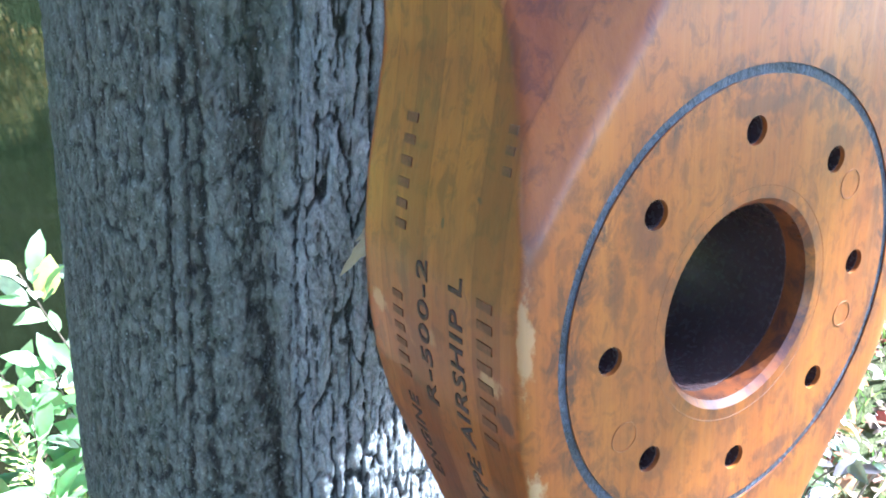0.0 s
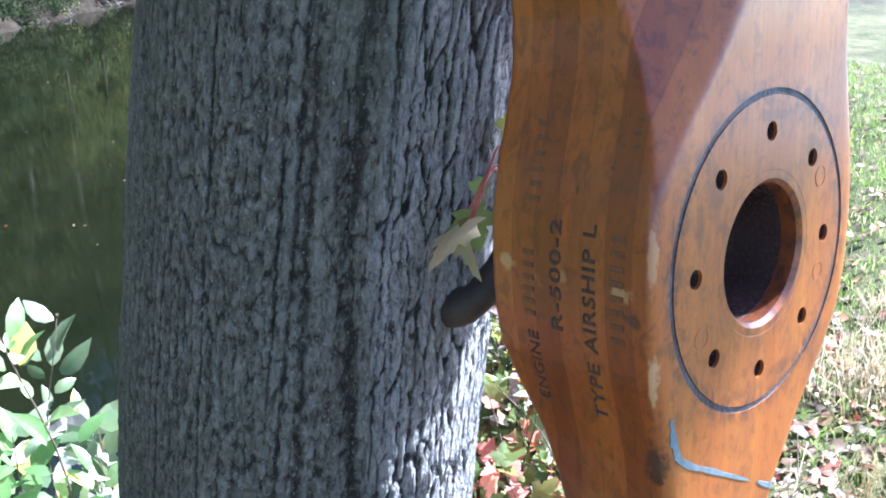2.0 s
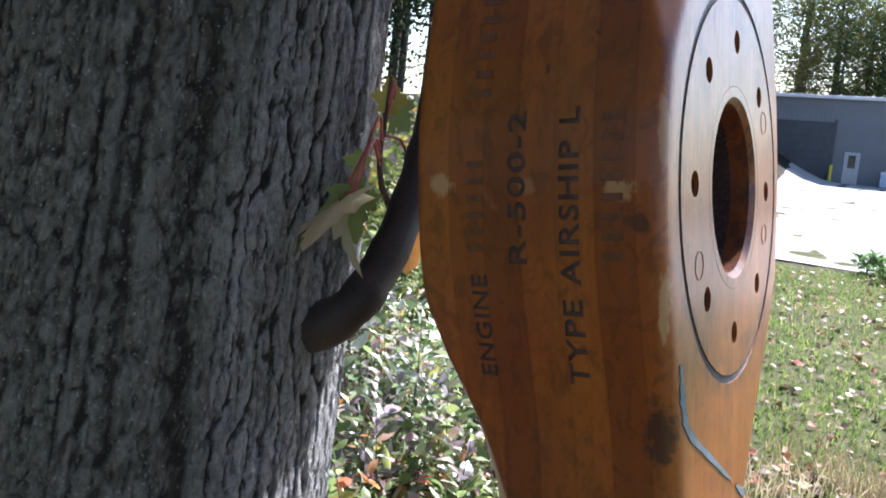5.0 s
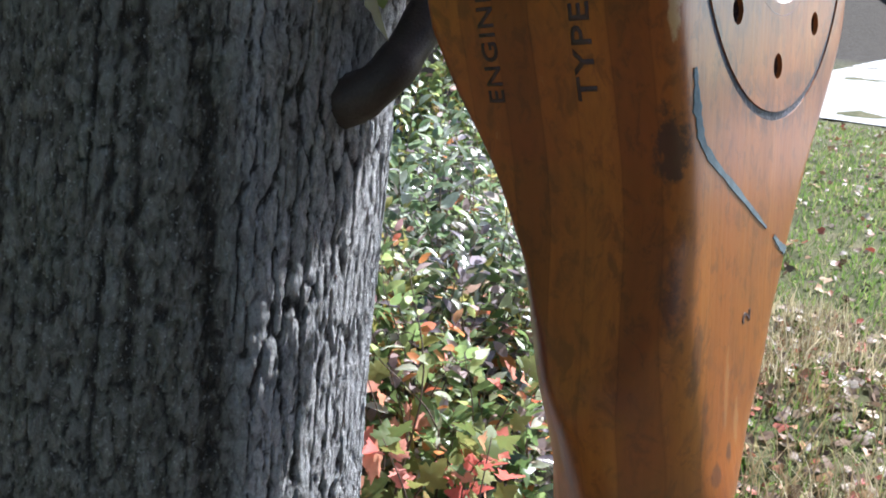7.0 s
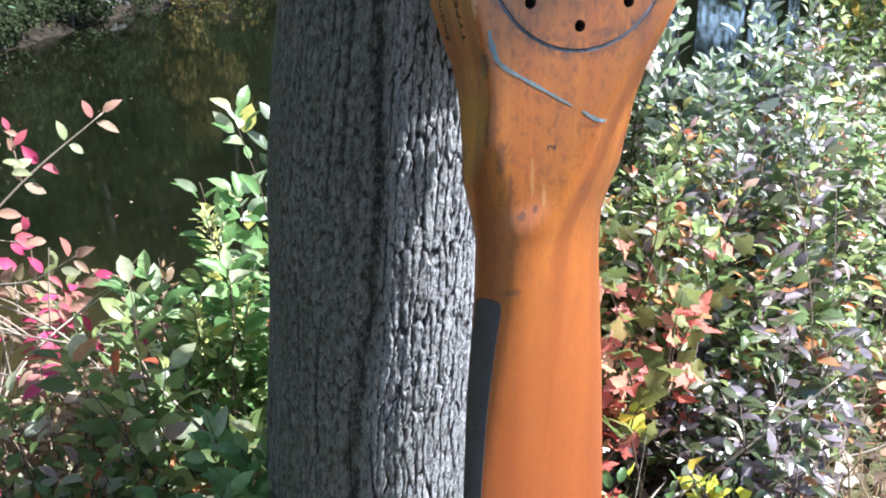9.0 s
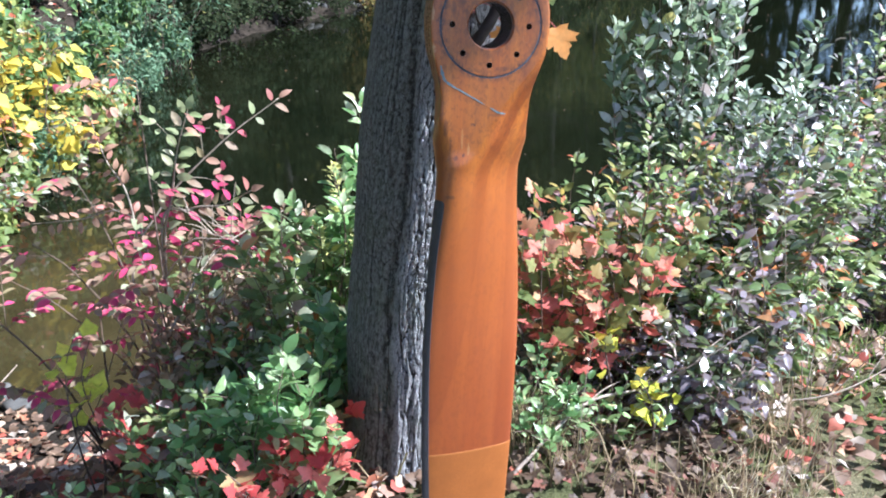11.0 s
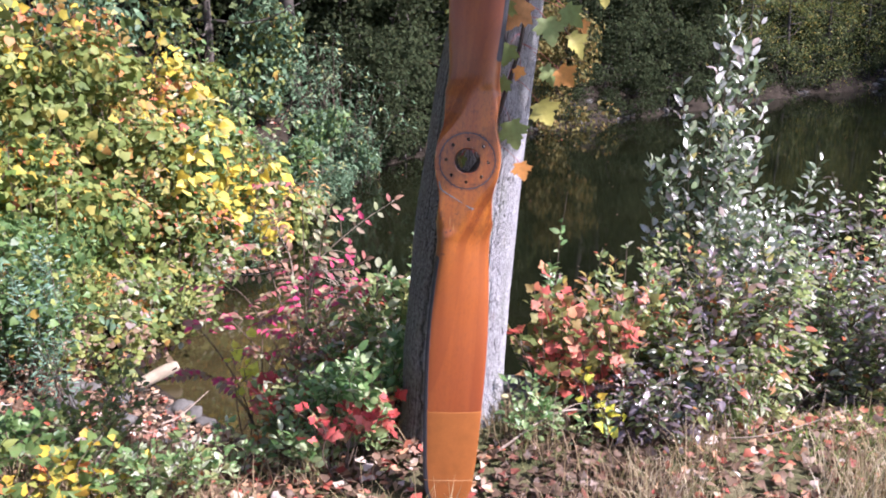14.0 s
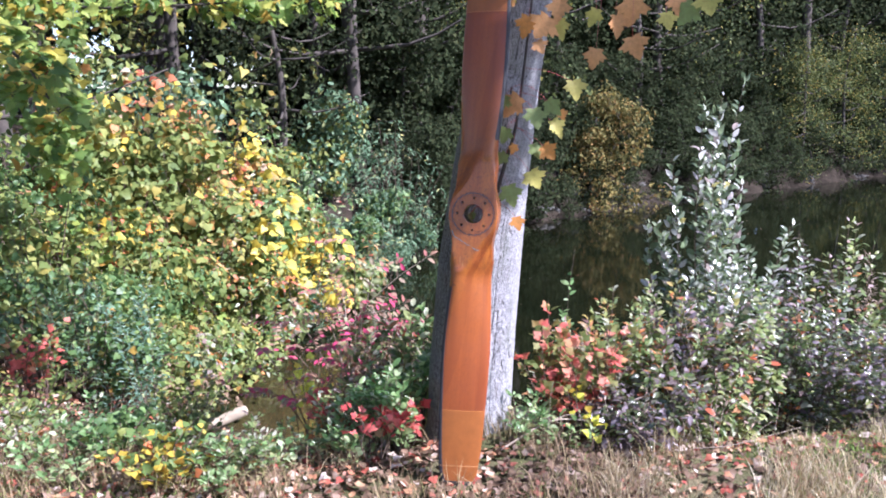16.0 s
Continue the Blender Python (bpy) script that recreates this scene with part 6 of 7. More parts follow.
# left of the tree
herb("broadleaf_shrub", (-.38, 1.20), 11, .84, .20, OVATE, .090, 28, BROADGREEN, "green broad-leaved shrub beside the trunk", 40, .22, .07)
herb("broadleaf_shrub", (-.42, .62), 9, .50, .18, OVATE, .075, 24, BROADGREEN, "green broad-leaved shrub beside the trunk", 42, .18, .07)
herb("broadleaf_shrub", (-.72, .78), 12, .34, .22, OVATE, .060, 44, MIXED, "low shrub with green and tan leaves", 43, .18, .09)
herb("broadleaf_shrub", (-.14, 1.26), 8, 1.10, .14, OVATE, .088, 32, SILVER, "pale green shrub behind the trunk", 44, .25, .06)
herb("broadleaf_shrub", (-.58, 1.42), 9, .66, .26, OVATE, .075, 26, MIXED, "pale green and tan shrub behind the trunk", 144, .2, .08)
herb("broadleaf_shrub", (-.48, .98), 9, .80, .20, OVATE, .085, 32, MIXED, "shrub with pale green and tan leaves", 148, .25, .08)
herb("broadleaf_shrub", (-.27, 1.10), 13, 1.02, .17, OVATE, .086, 36, BROADGREEN, "green broad-leaved shrub beside the trunk", 260, .2, .08)
herb("broadleaf_shrub", (-.28, 1.00), 8, .56, .16, OVATE, .075, 30, MIXED, "shrub with pale green and tan leaves", 261, .2, .08)
herb("dry_herb", (-0.72, 1.10), 22, 0.44, .26, OVATE, .050, 46, TAN, "dense dry herb, tan and pinkish, on the bank", 270, .1, .09)
herb("dry_herb", (-0.80, 1.36), 24, 0.42, .26, OVATE, .052, 46, TAN, "dense dry herb, tan and pinkish, on the bank", 273, .1, .09)
herb("dry_herb", (-.50, 1.40), 18, .50, .24, OVATE, .052, 40, TAN, "dense dry herb, tan and pinkish, on the bank", 276, .1, .09)
herb("tufted_weed", (-.62, .42), 12, .34, .22, OVATE, .058, 20, BROADGREEN, "low fresh green weeds in the litter", 277, .1, .07)
herb("dry_herb", (-.92, .72), 12, .34, .16, OVATE, .050, 34, TAN, "dense dry herb, tan and pinkish, on the bank", 278, .1, .08)
herb("dry_herb", (-.96, 1.12), 16, .46, .22, OVATE, .055, 34, TAN, "dense dry herb, tan and pinkish, on the bank", 520, .1, .09)
herb("mixed_shrub", (-.72, .92), 12, .50, .22, OVATE, .066, 30, MIXED, "low shrub in pale green, orange and grey", 521, .1, .09)
herb("tufted_weed", (-.70, .12), 12, .30, .22, OVATE, .060, 20, BROADGREEN, "low fresh green weeds in the litter", 522, .1, .07)
herb("young_maple", (-.56, .08), 9, .40, .20, MAPLE, .060, 7, REDLEAF, "maple seedlings with scarlet leaves", 533, .45, .08)
herb("tufted_weed", (-.46, .24), 12, .50, .10, OVATE, .072, 20, BROADGREEN, "fresh green weeds beside the trunk", 530, .1, .06)
herb("tufted_weed", (-.64, .27), 12, .52, .12, OVATE, .066, 22, BROADGREEN, "fresh green weeds beside the trunk", 531, .1, .06)
herb("tufted_weed", (-.86, .30), 12, .46, .14, OVATE, .056, 24, MIXED, "low weeds with green and tan leaves", 532, .1, .07)
herb("goldenrod", (-.36, 1.02), 5, .80, .10, LANCE, .028, 90, leaf_material("goldenrod_flower", [(0, (0.36, 0.36, 0.10)), (1, (0.52, 0.50, 0.22))], .8, .2), "goldenrod with yellow-green flower plumes", 45, .74, .06)
fern_shrub("winged_sumac", (-1.02, 1.25), 7, 1.05, .45, .055, PINK, "shrub with feathery leaves turning magenta", 46, (-.08, 0), 4)
SUMACGREEN = leaf_material("sumac_olive_leaflet", [(0, (0.16, 0.22, 0.09)), (0.5, (0.30, 0.33, 0.17)), (0.85, (0.44, 0.42, 0.28)), (1, (0.46, 0.24, 0.16))], 0.5, 0.45)
SUMACTAN = leaf_material("sumac_tan_leaflet", [(0, (0.34, 0.20, 0.13)), (0.5, (0.46, 0.27, 0.19)), (0.8, (0.44, 0.16, 0.14)), (1, (0.30, 0.30, 0.14))], 0.5, 0.45)


def sumac_branches(at, rows):
    """Single winged branches with leaflets in loose pairs, from one root."""
    x, y = at
    z0 = float(ground_z(x, y))
    root = thing("winged_sumac", pose(x, y, z0), "sumac with grey stems and magenta, tan and olive leaflets", "shrub", "shrubs on the bank")
    for i, (line, material, leaf, bare) in enumerate(rows):
        r = np.random.default_rng(900 + i)
        p = spline([(0, 0, -.03)] + [np.array(q) - (x, y, z0) for q in line], 40)
        pieces, pos, axs, ups, sz = [tube(p, np.linspace(.0065, .0016, 40), 6)], [], [], [], []
        for k in np.linspace(bare * 39, 38, 11):
            k = int(k)
            d = unit(p[min(39, k + 1)] - p[k - 1])
            side = unit(np.cross(d, (.15, 1.0, .1)))
            for sgn in (-1, 1):
                pos.append(p[k] + side * sgn * .008)
                axs.append(side * sgn + d * r.uniform(.4, .9) + r.normal(size=3) * .22 - (0, 0, .15))
                ups.append((.3 + r.normal() * .4, -.8, .7 + r.normal() * .4))
                sz.append(leaf * r.uniform(.75, 1.2))
            if k > 14 and k % 3 == 0:
                e = p[k] + side * r.choice((-1, 1)) * .10 + d * .08
                pieces.append(tube(spline([p[k], (p[k] + e) / 2 + (0, 0, .01), e], 6), np.linspace(.002, .0008, 6), 4))
                for q in range(4):
                    pos.append(e + r.normal(size=3) * .018)
                    axs.append(unit(e - p[k]) + r.normal(size=3) * .5 - (0, 0, .3))
                    ups.append((.3, -.8, .7))
                    sz.append(leaf * r.uniform(.6, .95))
        pos.append(p[39]); axs.append(p[39] - p[36]); ups.append((.3, -.8, .7)); sz.append(leaf)
        v, t = join(pieces)
        stem = part("stem", fast_mesh("stem", v, t, True), TWIG, root)
        lv, lt = leaves(OVATE, np.array(pos), unit(np.array(axs)), np.array(ups), np.array(sz), .25, 910 + i)
        part("foliage", fast_mesh("foliage", lv, lt), material, stem)


sumac_branches((-1.10, 1.50), [
        ([(-1.19, 1.5, -0.02), (-1.05, 1.53, 0.3), (-0.79, 1.56, 0.55), (-0.54, 1.59, 0.72)], PINK, 0.06, 0.3),
        ([(-1.05, 1.5, 0.08), (-0.97, 1.45, 0.4), (-0.92, 1.4, 0.58), (-0.85, 1.35, 0.75)], SUMACGREEN, 0.058, 0.35),
        ([(-1.11, 1.5, 0.08), (-1.19, 1.56, 0.29), (-1.39, 1.62, 0.25), (-1.6, 1.68, 0.22)], SUMACTAN, 0.056, 0.4),
        ([(-1.05, 1.5, 0.19), (-0.91, 1.42, 0.34), (-0.77, 1.34, 0.38), (-0.65, 1.26, 0.46)], PINK, 0.052, 0.3),
        ([(-1.14, 1.5, 0.03), (-1.16, 1.54, 0.36), (-1.23, 1.58, 0.51), (-1.27, 1.62, 0.67)], SUMACTAN, 0.052, 0.4),
        ([(-1.0, 1.5, 0.03), (-0.93, 1.46, 0.19), (-0.8, 1.42, 0.21), (-0.69, 1.38, 0.27)], PINK, 0.052, 0.3),
])
fern_shrub("winged_sumac", (-1.24, 1.05), 3, .55, .30, .052, PINK, "shrub with feathery leaves turning magenta", 48, (-.15, -.05), 4)
herb("young_maple", (-.84, .44), 8, .40, .20, MAPLE, .066, 8, REDLEAF, "maple seedlings with scarlet leaves", 49, .45, .08)
herb("young_maple", (-.48, .24), 8, .36, .18, MAPLE, .064, 7, REDLEAF, "maple seedlings with scarlet leaves", 50, .45, .08)
herb("young_maple", (-1.18, .62), 3, .50, .08, LOBED, .075, 5, YELLOWBRIGHT, "thin seedling with bright yellow leaves", 51, .5, .06)
herb("tufted_weed", (-1.62, .0), 12, .26, .28, OVATE, .050, 30, MIXED, "low weeds with green and tan leaves", 52, .1, .07)
herb("tufted_weed", (-2.2, .10), 14, .28, .36, OVATE, .052, 28, BROADGREEN, "low fresh green weeds in the litter", 53, .1, .07)
herb("tufted_weed", (-1.02, .08), 11, .22, .26, OVATE, .050, 18, BROADGREEN, "low fresh green weeds in the litter", 54, .1, .06)
herb("tufted_weed", (-2.95, .45), 14, .32, .42, OVATE, .055, 30, OLIVE, "low weeds with yellow-green leaves", 55, .1, .08)
herb("tufted_weed", (-2.1, -.35), 12, .30, .36, OVATE, .052, 18, BROADGREEN, "low fresh green weeds in the litter", 56, .1, .06)
herb("tufted_weed", (-3.1, .1), 12, .36, .42, LOBED, .060, 20, OLIVE, "low weeds with yellow-green leaves", 57, .1, .07)
herb("tufted_weed", (-.80, .50), 12, .36, .20, OVATE, .050, 22, OLIVE, "low weeds with yellow-green leaves", 58, .1, .07)
herb("tufted_weed", (-1.25, -0.25), 13, 0.26, .28, OVATE, .050, 24, BROADGREEN, "low fresh green weeds in the litter", 250, .1, .07)
herb("tufted_weed", (-1.75, 0.3), 13, 0.3, .28, OVATE, .050, 24, OLIVE, "low weeds with yellow-green leaves", 251, .1, .07)
herb("tufted_weed", (-1.95, 0.65), 13, 0.34, .28, OVATE, .050, 24, MIXED, "low weeds with green and tan leaves", 252, .1, .07)
herb("tufted_weed", (-2.5, -0.05), 13, 0.3, .28, OVATE, .050, 24, MIXED, "low weeds with green and tan leaves", 254, .1, .07)
herb("tufted_weed", (-1.55, -.32), 13, .34, .30, LOBED, .055, 16, YELLOWLEAF, "low weeds with bright yellow-green leaves", 290, .2, .08)
herb("tufted_weed", (-1.95, -.12), 12, .36, .30, LOBED, .050, 18, LUSH, "low fresh green weeds in the litter", 291, .2, .08)
herb("tufted_weed", (-1.15, -.05), 12, .28, .26, OVATE, .050, 20, MIXED, "low weeds with green and tan leaves", 292, .1, .08)
herb("kerb_weed", (9.51, 0.58), 12, .22, .32, OVATE, .10, 16, LUSH, "bright green weeds along the kerb", 600, .05, .1)
herb("kerb_weed", (8.97, 0.32), 12, .22, .32, OVATE, .10, 16, LUSH, "bright green weeds along the kerb", 601, .05, .1)
herb("kerb_weed", (8.89, 0.13), 12, .22, .32, OVATE, .10, 16, LUSH, "bright green weeds along the kerb", 602, .05, .1)
# between the tree and the lawn
mound("green_bush", (3.1, 2.55), [(0, 0, .5, .55), (.5, .3, .7, .5), (-.4, .2, .6, .45), (.1, .4, 1.1, .45)], 2600, .075, OVATE, MIDGREEN, "rounded green bush at the lawn's edge", 60)
mound("green_bush", (4.9, 3.6), [(0, 0, .6, .7), (.7, .3, .8, .6), (-.6, .1, .7, .6), (.1, .4, 1.5, .6)], 2600, .09, OVATE, MIDGREEN, "rounded green bush at the lawn's edge", 61)
mound("green_bush", (7.2, 5.2), [(0, 0, .8, .9), (.9, .3, 1.0, .8), (-.8, .1, .9, .8), (.1, .4, 2.0, .9)], 2600, .11, OVATE, OLIVE, "tall yellow-green bush at the lawn's edge", 62)
# the left bank
for i, (x, y, s, mat, tpl, size, label) in enumerate([
        (-3.9, 2.5, 1.0, LUSH, LOBED, .055, "dense green thicket on the bank"), (-4.9, 2.0, 1.3, LUSH, LOBED, .062, "maple thicket in deep green with few yellow leaves"),
        (-4.4, 3.4, 1.15, OLIVE, OVATE, .07, "bank thicket in mixed autumn colours"), (-5.6, 3.2, 1.6, LUSH, LOBED, .066, "maple thicket in deep green with few yellow leaves"),
        (-4.9, 4.7, 1.25, OLIVE, LOBED, .09, "vine-covered thicket in green and tan"), (-4.5, 6.1, 1.05, OLIVE, LOBED, .085, "vine-covered thicket in green and tan"),
        (-5.6, 5.4, 1.45, YELLOWLEAF, LOBED, .085, "thicket overgrown with yellow vine leaves"), (-4.25, 7.5, .95, YELLOWLEAF, LOBED, .09, "thicket overgrown with yellow vine leaves"),
        (-5.2, 7.2, 1.35, OLIVE, LOBED, .12, "bank thicket in mixed autumn colours"), (-6.4, 6.6, 1.8, OLIVE, LOBED, .13, "vine-covered thicket in green and tan"),
        (-4.15, 9.2, .9, OLIVE, OVATE, .12, "bank thicket in mixed autumn colours"), (-4.0, 11.0, .85, BLUEGREEN, LANCE, .13, "blue-green bush leaning over the water"),
        (-5.2, 9.8, 1.3, OLIVE, LOBED, .14, "vine-covered thicket in green and tan"), (-6.9, 9.0, 1.9, BLUEGREEN, OVATE, .14, "tall blue-green bush on the bank"),
        (-3.7, 13.2, 1.0, BLUEGREEN, LANCE, .14, "blue-green bush leaning over the water"), (-5.6, 12.6, 1.7, BLUEGREEN, OVATE, .15, "tall blue-green bush on the bank"),
        (-6.6, 1.2, 1.5, LUSH, OVATE, .11, "bank thicket in mixed autumn colours"), (-7.6, 3.6, 2.0, LUSH, LOBED, .11, "maple thicket in deep green with few yellow leaves")]):
    r = random.Random(100 + i)
    lumps = [(r.uniform(-.68, .68) * s, r.uniform(-.55, .55) * s, r.uniform(.05, 1.12) * s, r.uniform(.17, .40) * s) for q in range(17)]
    mound("bank_thicket", (x, y), lumps, int(2300 + 900 * s), size * .95, tpl, mat, label, 100 + i, 14, (LUSH, OLIVE, OLIVE, LUSH, LUSH, YELLOWLEAF, OLIVE)[i % 7])


def tangle(name, at, rx, ry, height, canes, per_cane, leaf, template, mats, label, seed, droop=.5):
    """A thicket of arching canes, leaves set along each of them."""
    r = np.random.default_rng(seed)
    x, y = at
    z0 = float(ground_z(x, y))
    root = thing(name, pose(x, y, z0), label, "thicket", "thickets on the banks")
    stems, sets = [], {m.name: [] for m in mats}
    for i in range(canes):
        a, rho, b = r.uniform(0, 6.283), math.sqrt(r.uniform(0, 1)), r.uniform(0, 6.283)
        bx, by = rx * rho * math.cos(a), ry * rho * math.sin(a)
        d = np.array([math.cos(b) + .8 * math.cos(a) * rho, math.sin(b) + .8 * math.sin(a) * rho - .25, 0])
        reach = r.uniform(.25, .75) * min(1.3, height) * .7
        top = height * r.uniform(.45, 1.05) * (1 - .45 * rho * rho)
        zb = float(ground_z(x + bx, y + by)) - z0 - .05
        base = np.array([bx, by, zb])
        line = spline([base, base + d * reach * .25 + (0, 0, top * .62), base + d * reach * .7 + (0, 0, top), base + d * reach * 1.15 + (0, 0, top * (1 - droop * r.uniform(.1, .8)))], 14)
        line += r.normal(size=(14, 3)) * .008
        stems.append(tube(line, np.linspace(.008, .0016, 14), 4))
        n = int(per_cane * r.uniform(.7, 1.25))
        f = .22 + .78 * np.sort(r.uniform(0, 1, n)) ** .8
        k = np.minimum((f * 13).astype(int), 12)
        w = (f * 13 - k)[:, None]
        p = line[k] * (1 - w) + line[k + 1] * w
        aa = np.arange(n) * 2.4 + r.uniform(0, 6, n) * .5
        out = np.stack([np.cos(aa), np.sin(aa), r.uniform(-.5, .6, n)], 1)
        off = unit(out) * (r.uniform(.03, .16, n) * (1.2 - .6 * f))[:, None]
        up = np.array([.45, -.35, 1.0]) + r.normal(size=(n, 3)) * .6
        sets[mats[int(r.integers(0, len(mats)))].name].append(leaves(template, p + off, unit(out) - np.array([0, 0, .35]), up, leaf * r.uniform(.5, 1.25, n), .35, seed * 37 + i))
    for v, t in stems:
        part("stem", fast_mesh("stem", v, t, True), STEM, root)
    for m in mats:
        if sets.get(m.name):
            v, t = join(sets.pop(m.name))
            part("foliage", fast_mesh("foliage", v, t), m, root)
    return root


GRAPE = leaf_material("yellow_grape_leaf", [(0, (0.30, 0.30, 0.05)), (0.3, (0.56, 0.42, 0.05)), (0.75, (0.66, 0.50, 0.07)), (1, (0.62, 0.56, 0.30))], 0.45, 0.45, 0.4)
BOUGH = leaf_material("yellow_green_bough_leaf", [(0, (0.06, 0.13, 0.03)), (0.4, (0.14, 0.24, 0.05)), (0.75, (0.28, 0.34, 0.07)), (0.92, (0.44, 0.36, 0.05)), (1, (0.48, 0.20, 0.05))], 0.45, 0.5, 0.35)
RUSSET = leaf_material("russet_vine_leaf", [(0, (0.16, 0.20, 0.06)), (0.3, (0.40, 0.24, 0.08)), (0.55, (0.46, 0.12, 0.08)), (0.75, (0.52, 0.30, 0.06)), (1, (0.46, 0.38, 0.28))], 0.5, 0.45)
for i, (x, y, rx, ry, h, canes, leaf, tpl, mats, label) in enumerate([
        (-4.0, 2.15, .65, .5, 1.15, 46, .075, OVATE, (LUSH, LUSH, BLUEGREEN), "dark green bush of arching stems on the bank"),
        (-4.7, 2.9, .8, .7, 1.7, 54, .085, LOBED, (LUSH, OLIVE), "deep green thicket with yellowing leaves"),
        (-3.85, 3.55, .45, .5, .75, 34, .070, LOBED, (OLIVE, TAN), "olive and tan creeper hanging down the bank"),
        (-4.15, 4.5, .6, .6, 1.05, 44, .075, LOBED, (OLIVE, OLIVE, MIXED), "olive thicket hanging over the inlet"),
        (-4.1, 5.6, .55, .6, 1.2, 44, .075, OVATE, (MIXED, OLIVE, BROADGREEN), "pale green thicket hanging over the inlet"),
        (-3.80, 7.1, .45, .45, 2.60, 13, .150, LOBED, (GRAPE, LUSH, OLIVE), "grapevine with large butter-yellow leaves"),
        (-4.7, 6.2, .7, .7, 1.9, 46, .090, OVATE, (RUSSET, LUSH, YELLOWLEAF), "thicket of green, russet and yellow leaves"),
        (-5.0, 5.1, .5, .5, 2.25, 30, .095, LOBED, (BOUGH, OLIVE), "vine climbing a dead stem, yellow leaves"),
        (-4.6, 7.8, .7, .7, 2.3, 48, .095, OVATE, (RUSSET, BROADGREEN, LUSH), "thicket of green, russet and yellow leaves"),
        (-3.95, 8.9, .5, .6, 1.5, 36, .095, OVATE, (RUSSET, YELLOWLEAF, OLIVE), "low russet vines at the water's edge"),
        (-3.8, 10.6, .5, .7, 1.3, 34, .110, LANCE, (BLUEGREEN, RUSSET), "blue-green bush leaning over the water"),
        (-5.4, 4.0, .7, .7, 2.5, 46, .100, LOBED, (OLIVE, BOUGH), "tall thicket in green and olive"),
        (-5.5, 7.9, .9, .9, 3.0, 54, .120, LOBED, (OLIVE, RUSSET, GRAPE), "tall thicket covered in yellow and russet vines"),
        (-3.75, 14.0, .8, .8, 2.5, 60, .130, LANCE, (BLUEGREEN,), "blue-green willow bush over the water"),
        (-4.7, 9.6, .8, .8, 2.5, 46, .110, OVATE, (LUSH, BROADGREEN), "green thicket on the bank")]):
    tangle("bank_thicket", (x, y), rx, ry, h, canes, 30, leaf, tpl, mats, label, 400 + i, .55)
for i in range(12):
    r = random.Random(300 + i)
    y = 5.0 + i * .85
    x = float(np.interp(y, [5, 6, 8, 12, 15], [-4.35, -4.15, -3.75, -3.6, -3.5])) + r.uniform(-.1, .15)
    mat, tpl, size, label = ((MIXED, OVATE, .075, "low growth in mixed autumn colours hanging over the water"), (OLIVE, LOBED, .085, "green and tan creeper hanging over the water"), (MIXED, LOBED, .085, "low growth in mixed autumn colours hanging over the water"), (BLUEGREEN, LANCE, .10, "blue-green spray hanging over the water"))[i % 4 if i < 8 else 3]
    lumps = [(r.uniform(-.5, .45), r.uniform(-.5, .5), r.uniform(.0, .55), r.uniform(.20, .34)) for q in range(9)]
    mound("water_edge_growth", (x, y), lumps, 1300, size, tpl, mat, label, 300 + i, 8)
SPRUCE = leaf_material("pale_blue_green_spray", [(0, (0.06, 0.13, 0.08)), (0.6, (0.12, 0.23, 0.16)), (0.9, (0.24, 0.35, 0.28)), (1, (0.30, 0.34, 0.16))], 0.45, 0.4)
herb("spruce_spray", (-3.55, 2.05), 9, 1.0, .38, LANCE, .050, 120, BLUEGREEN, "blue-green feathery spray on the bank", 70, .2, .12, (-.1, -.1), droop=.3)
herb("spruce_spray", (-3.10, 2.20), 12, .78, .42, LANCE, .062, 110, SPRUCE, "blue-green feathery spray on the bank", 73, .15, .13, (-.15, -.1), droop=.35)
herb("red_creeper", (-3.6, 1.35), 12, .42, .42, LOBED, .062, 16, REDMIX, "low creeper with red and green leaves", 71, .3, .10)
herb("red_creeper", (-4.5, 1.2), 12, .48, .45, LOBED, .062, 16, REDMIX, "low creeper with red and green leaves", 72, .3, .10)
# an overhanging maple on the left bank
maple_left = wood_tree("bank_maple", 6.5, 3.0, OLIVE, "maple on the bank with yellow-green leaves", 80, 5500, .095, .30, LOBED, True)
maple_left.matrix_world = pose(-6.8, 4.2, float(ground_z(-6.8, 4.2)), 0, 0, 30)



def bough(line, count, size, spread, seed):
    """A leafy limb of the bank maple, leaves hanging in tiers from its twigs."""
    r = np.random.default_rng(seed)
    p = spline(line, 30)
    inv = maple_left.matrix_world.inverted()
    pieces, pos, axs = [tube(p, np.linspace(.030, .006, 30), 6)], [], []
    for i in range(count // 14):
        q = p[int(r.integers(4, 30))]
        d = unit(r.normal(size=3) * (1, 1, .35) + (0, -.2, .05))
        e = q + d * r.uniform(.3, 1.0) * spread
        tw = spline([q, (q + e) / 2 + (0, 0, .04), e - (0, 0, .05)], 8)
        pieces.append(tube(tw, np.linspace(.005, .0015, 8), 4))
        for j in range(14):
            pos.append(tw[int(r.integers(2, 8))] + r.normal(size=3) * .05)
            axs.append(d * .6 + r.normal(size=3) * (.6, .6, .2) - (0, 0, .45))
    n = len(pos)
    lv, lt = leaves(MAPLE, np.array(pos), np.array(axs), np.array([.4, -.5, .9]) + r.normal(size=(n, 3)) * .45, size * r.uniform(.6, 1.2, n), .35, seed)
    v, t = join(pieces)
    limb_ob = part("limb", fast_mesh("limb", v, t, True), DARKTRUNK, maple_left)
    limb_ob.matrix_parent_inverse = inv
    part("foliage", fast_mesh("foliage", lv, lt), BOUGH, limb_ob)


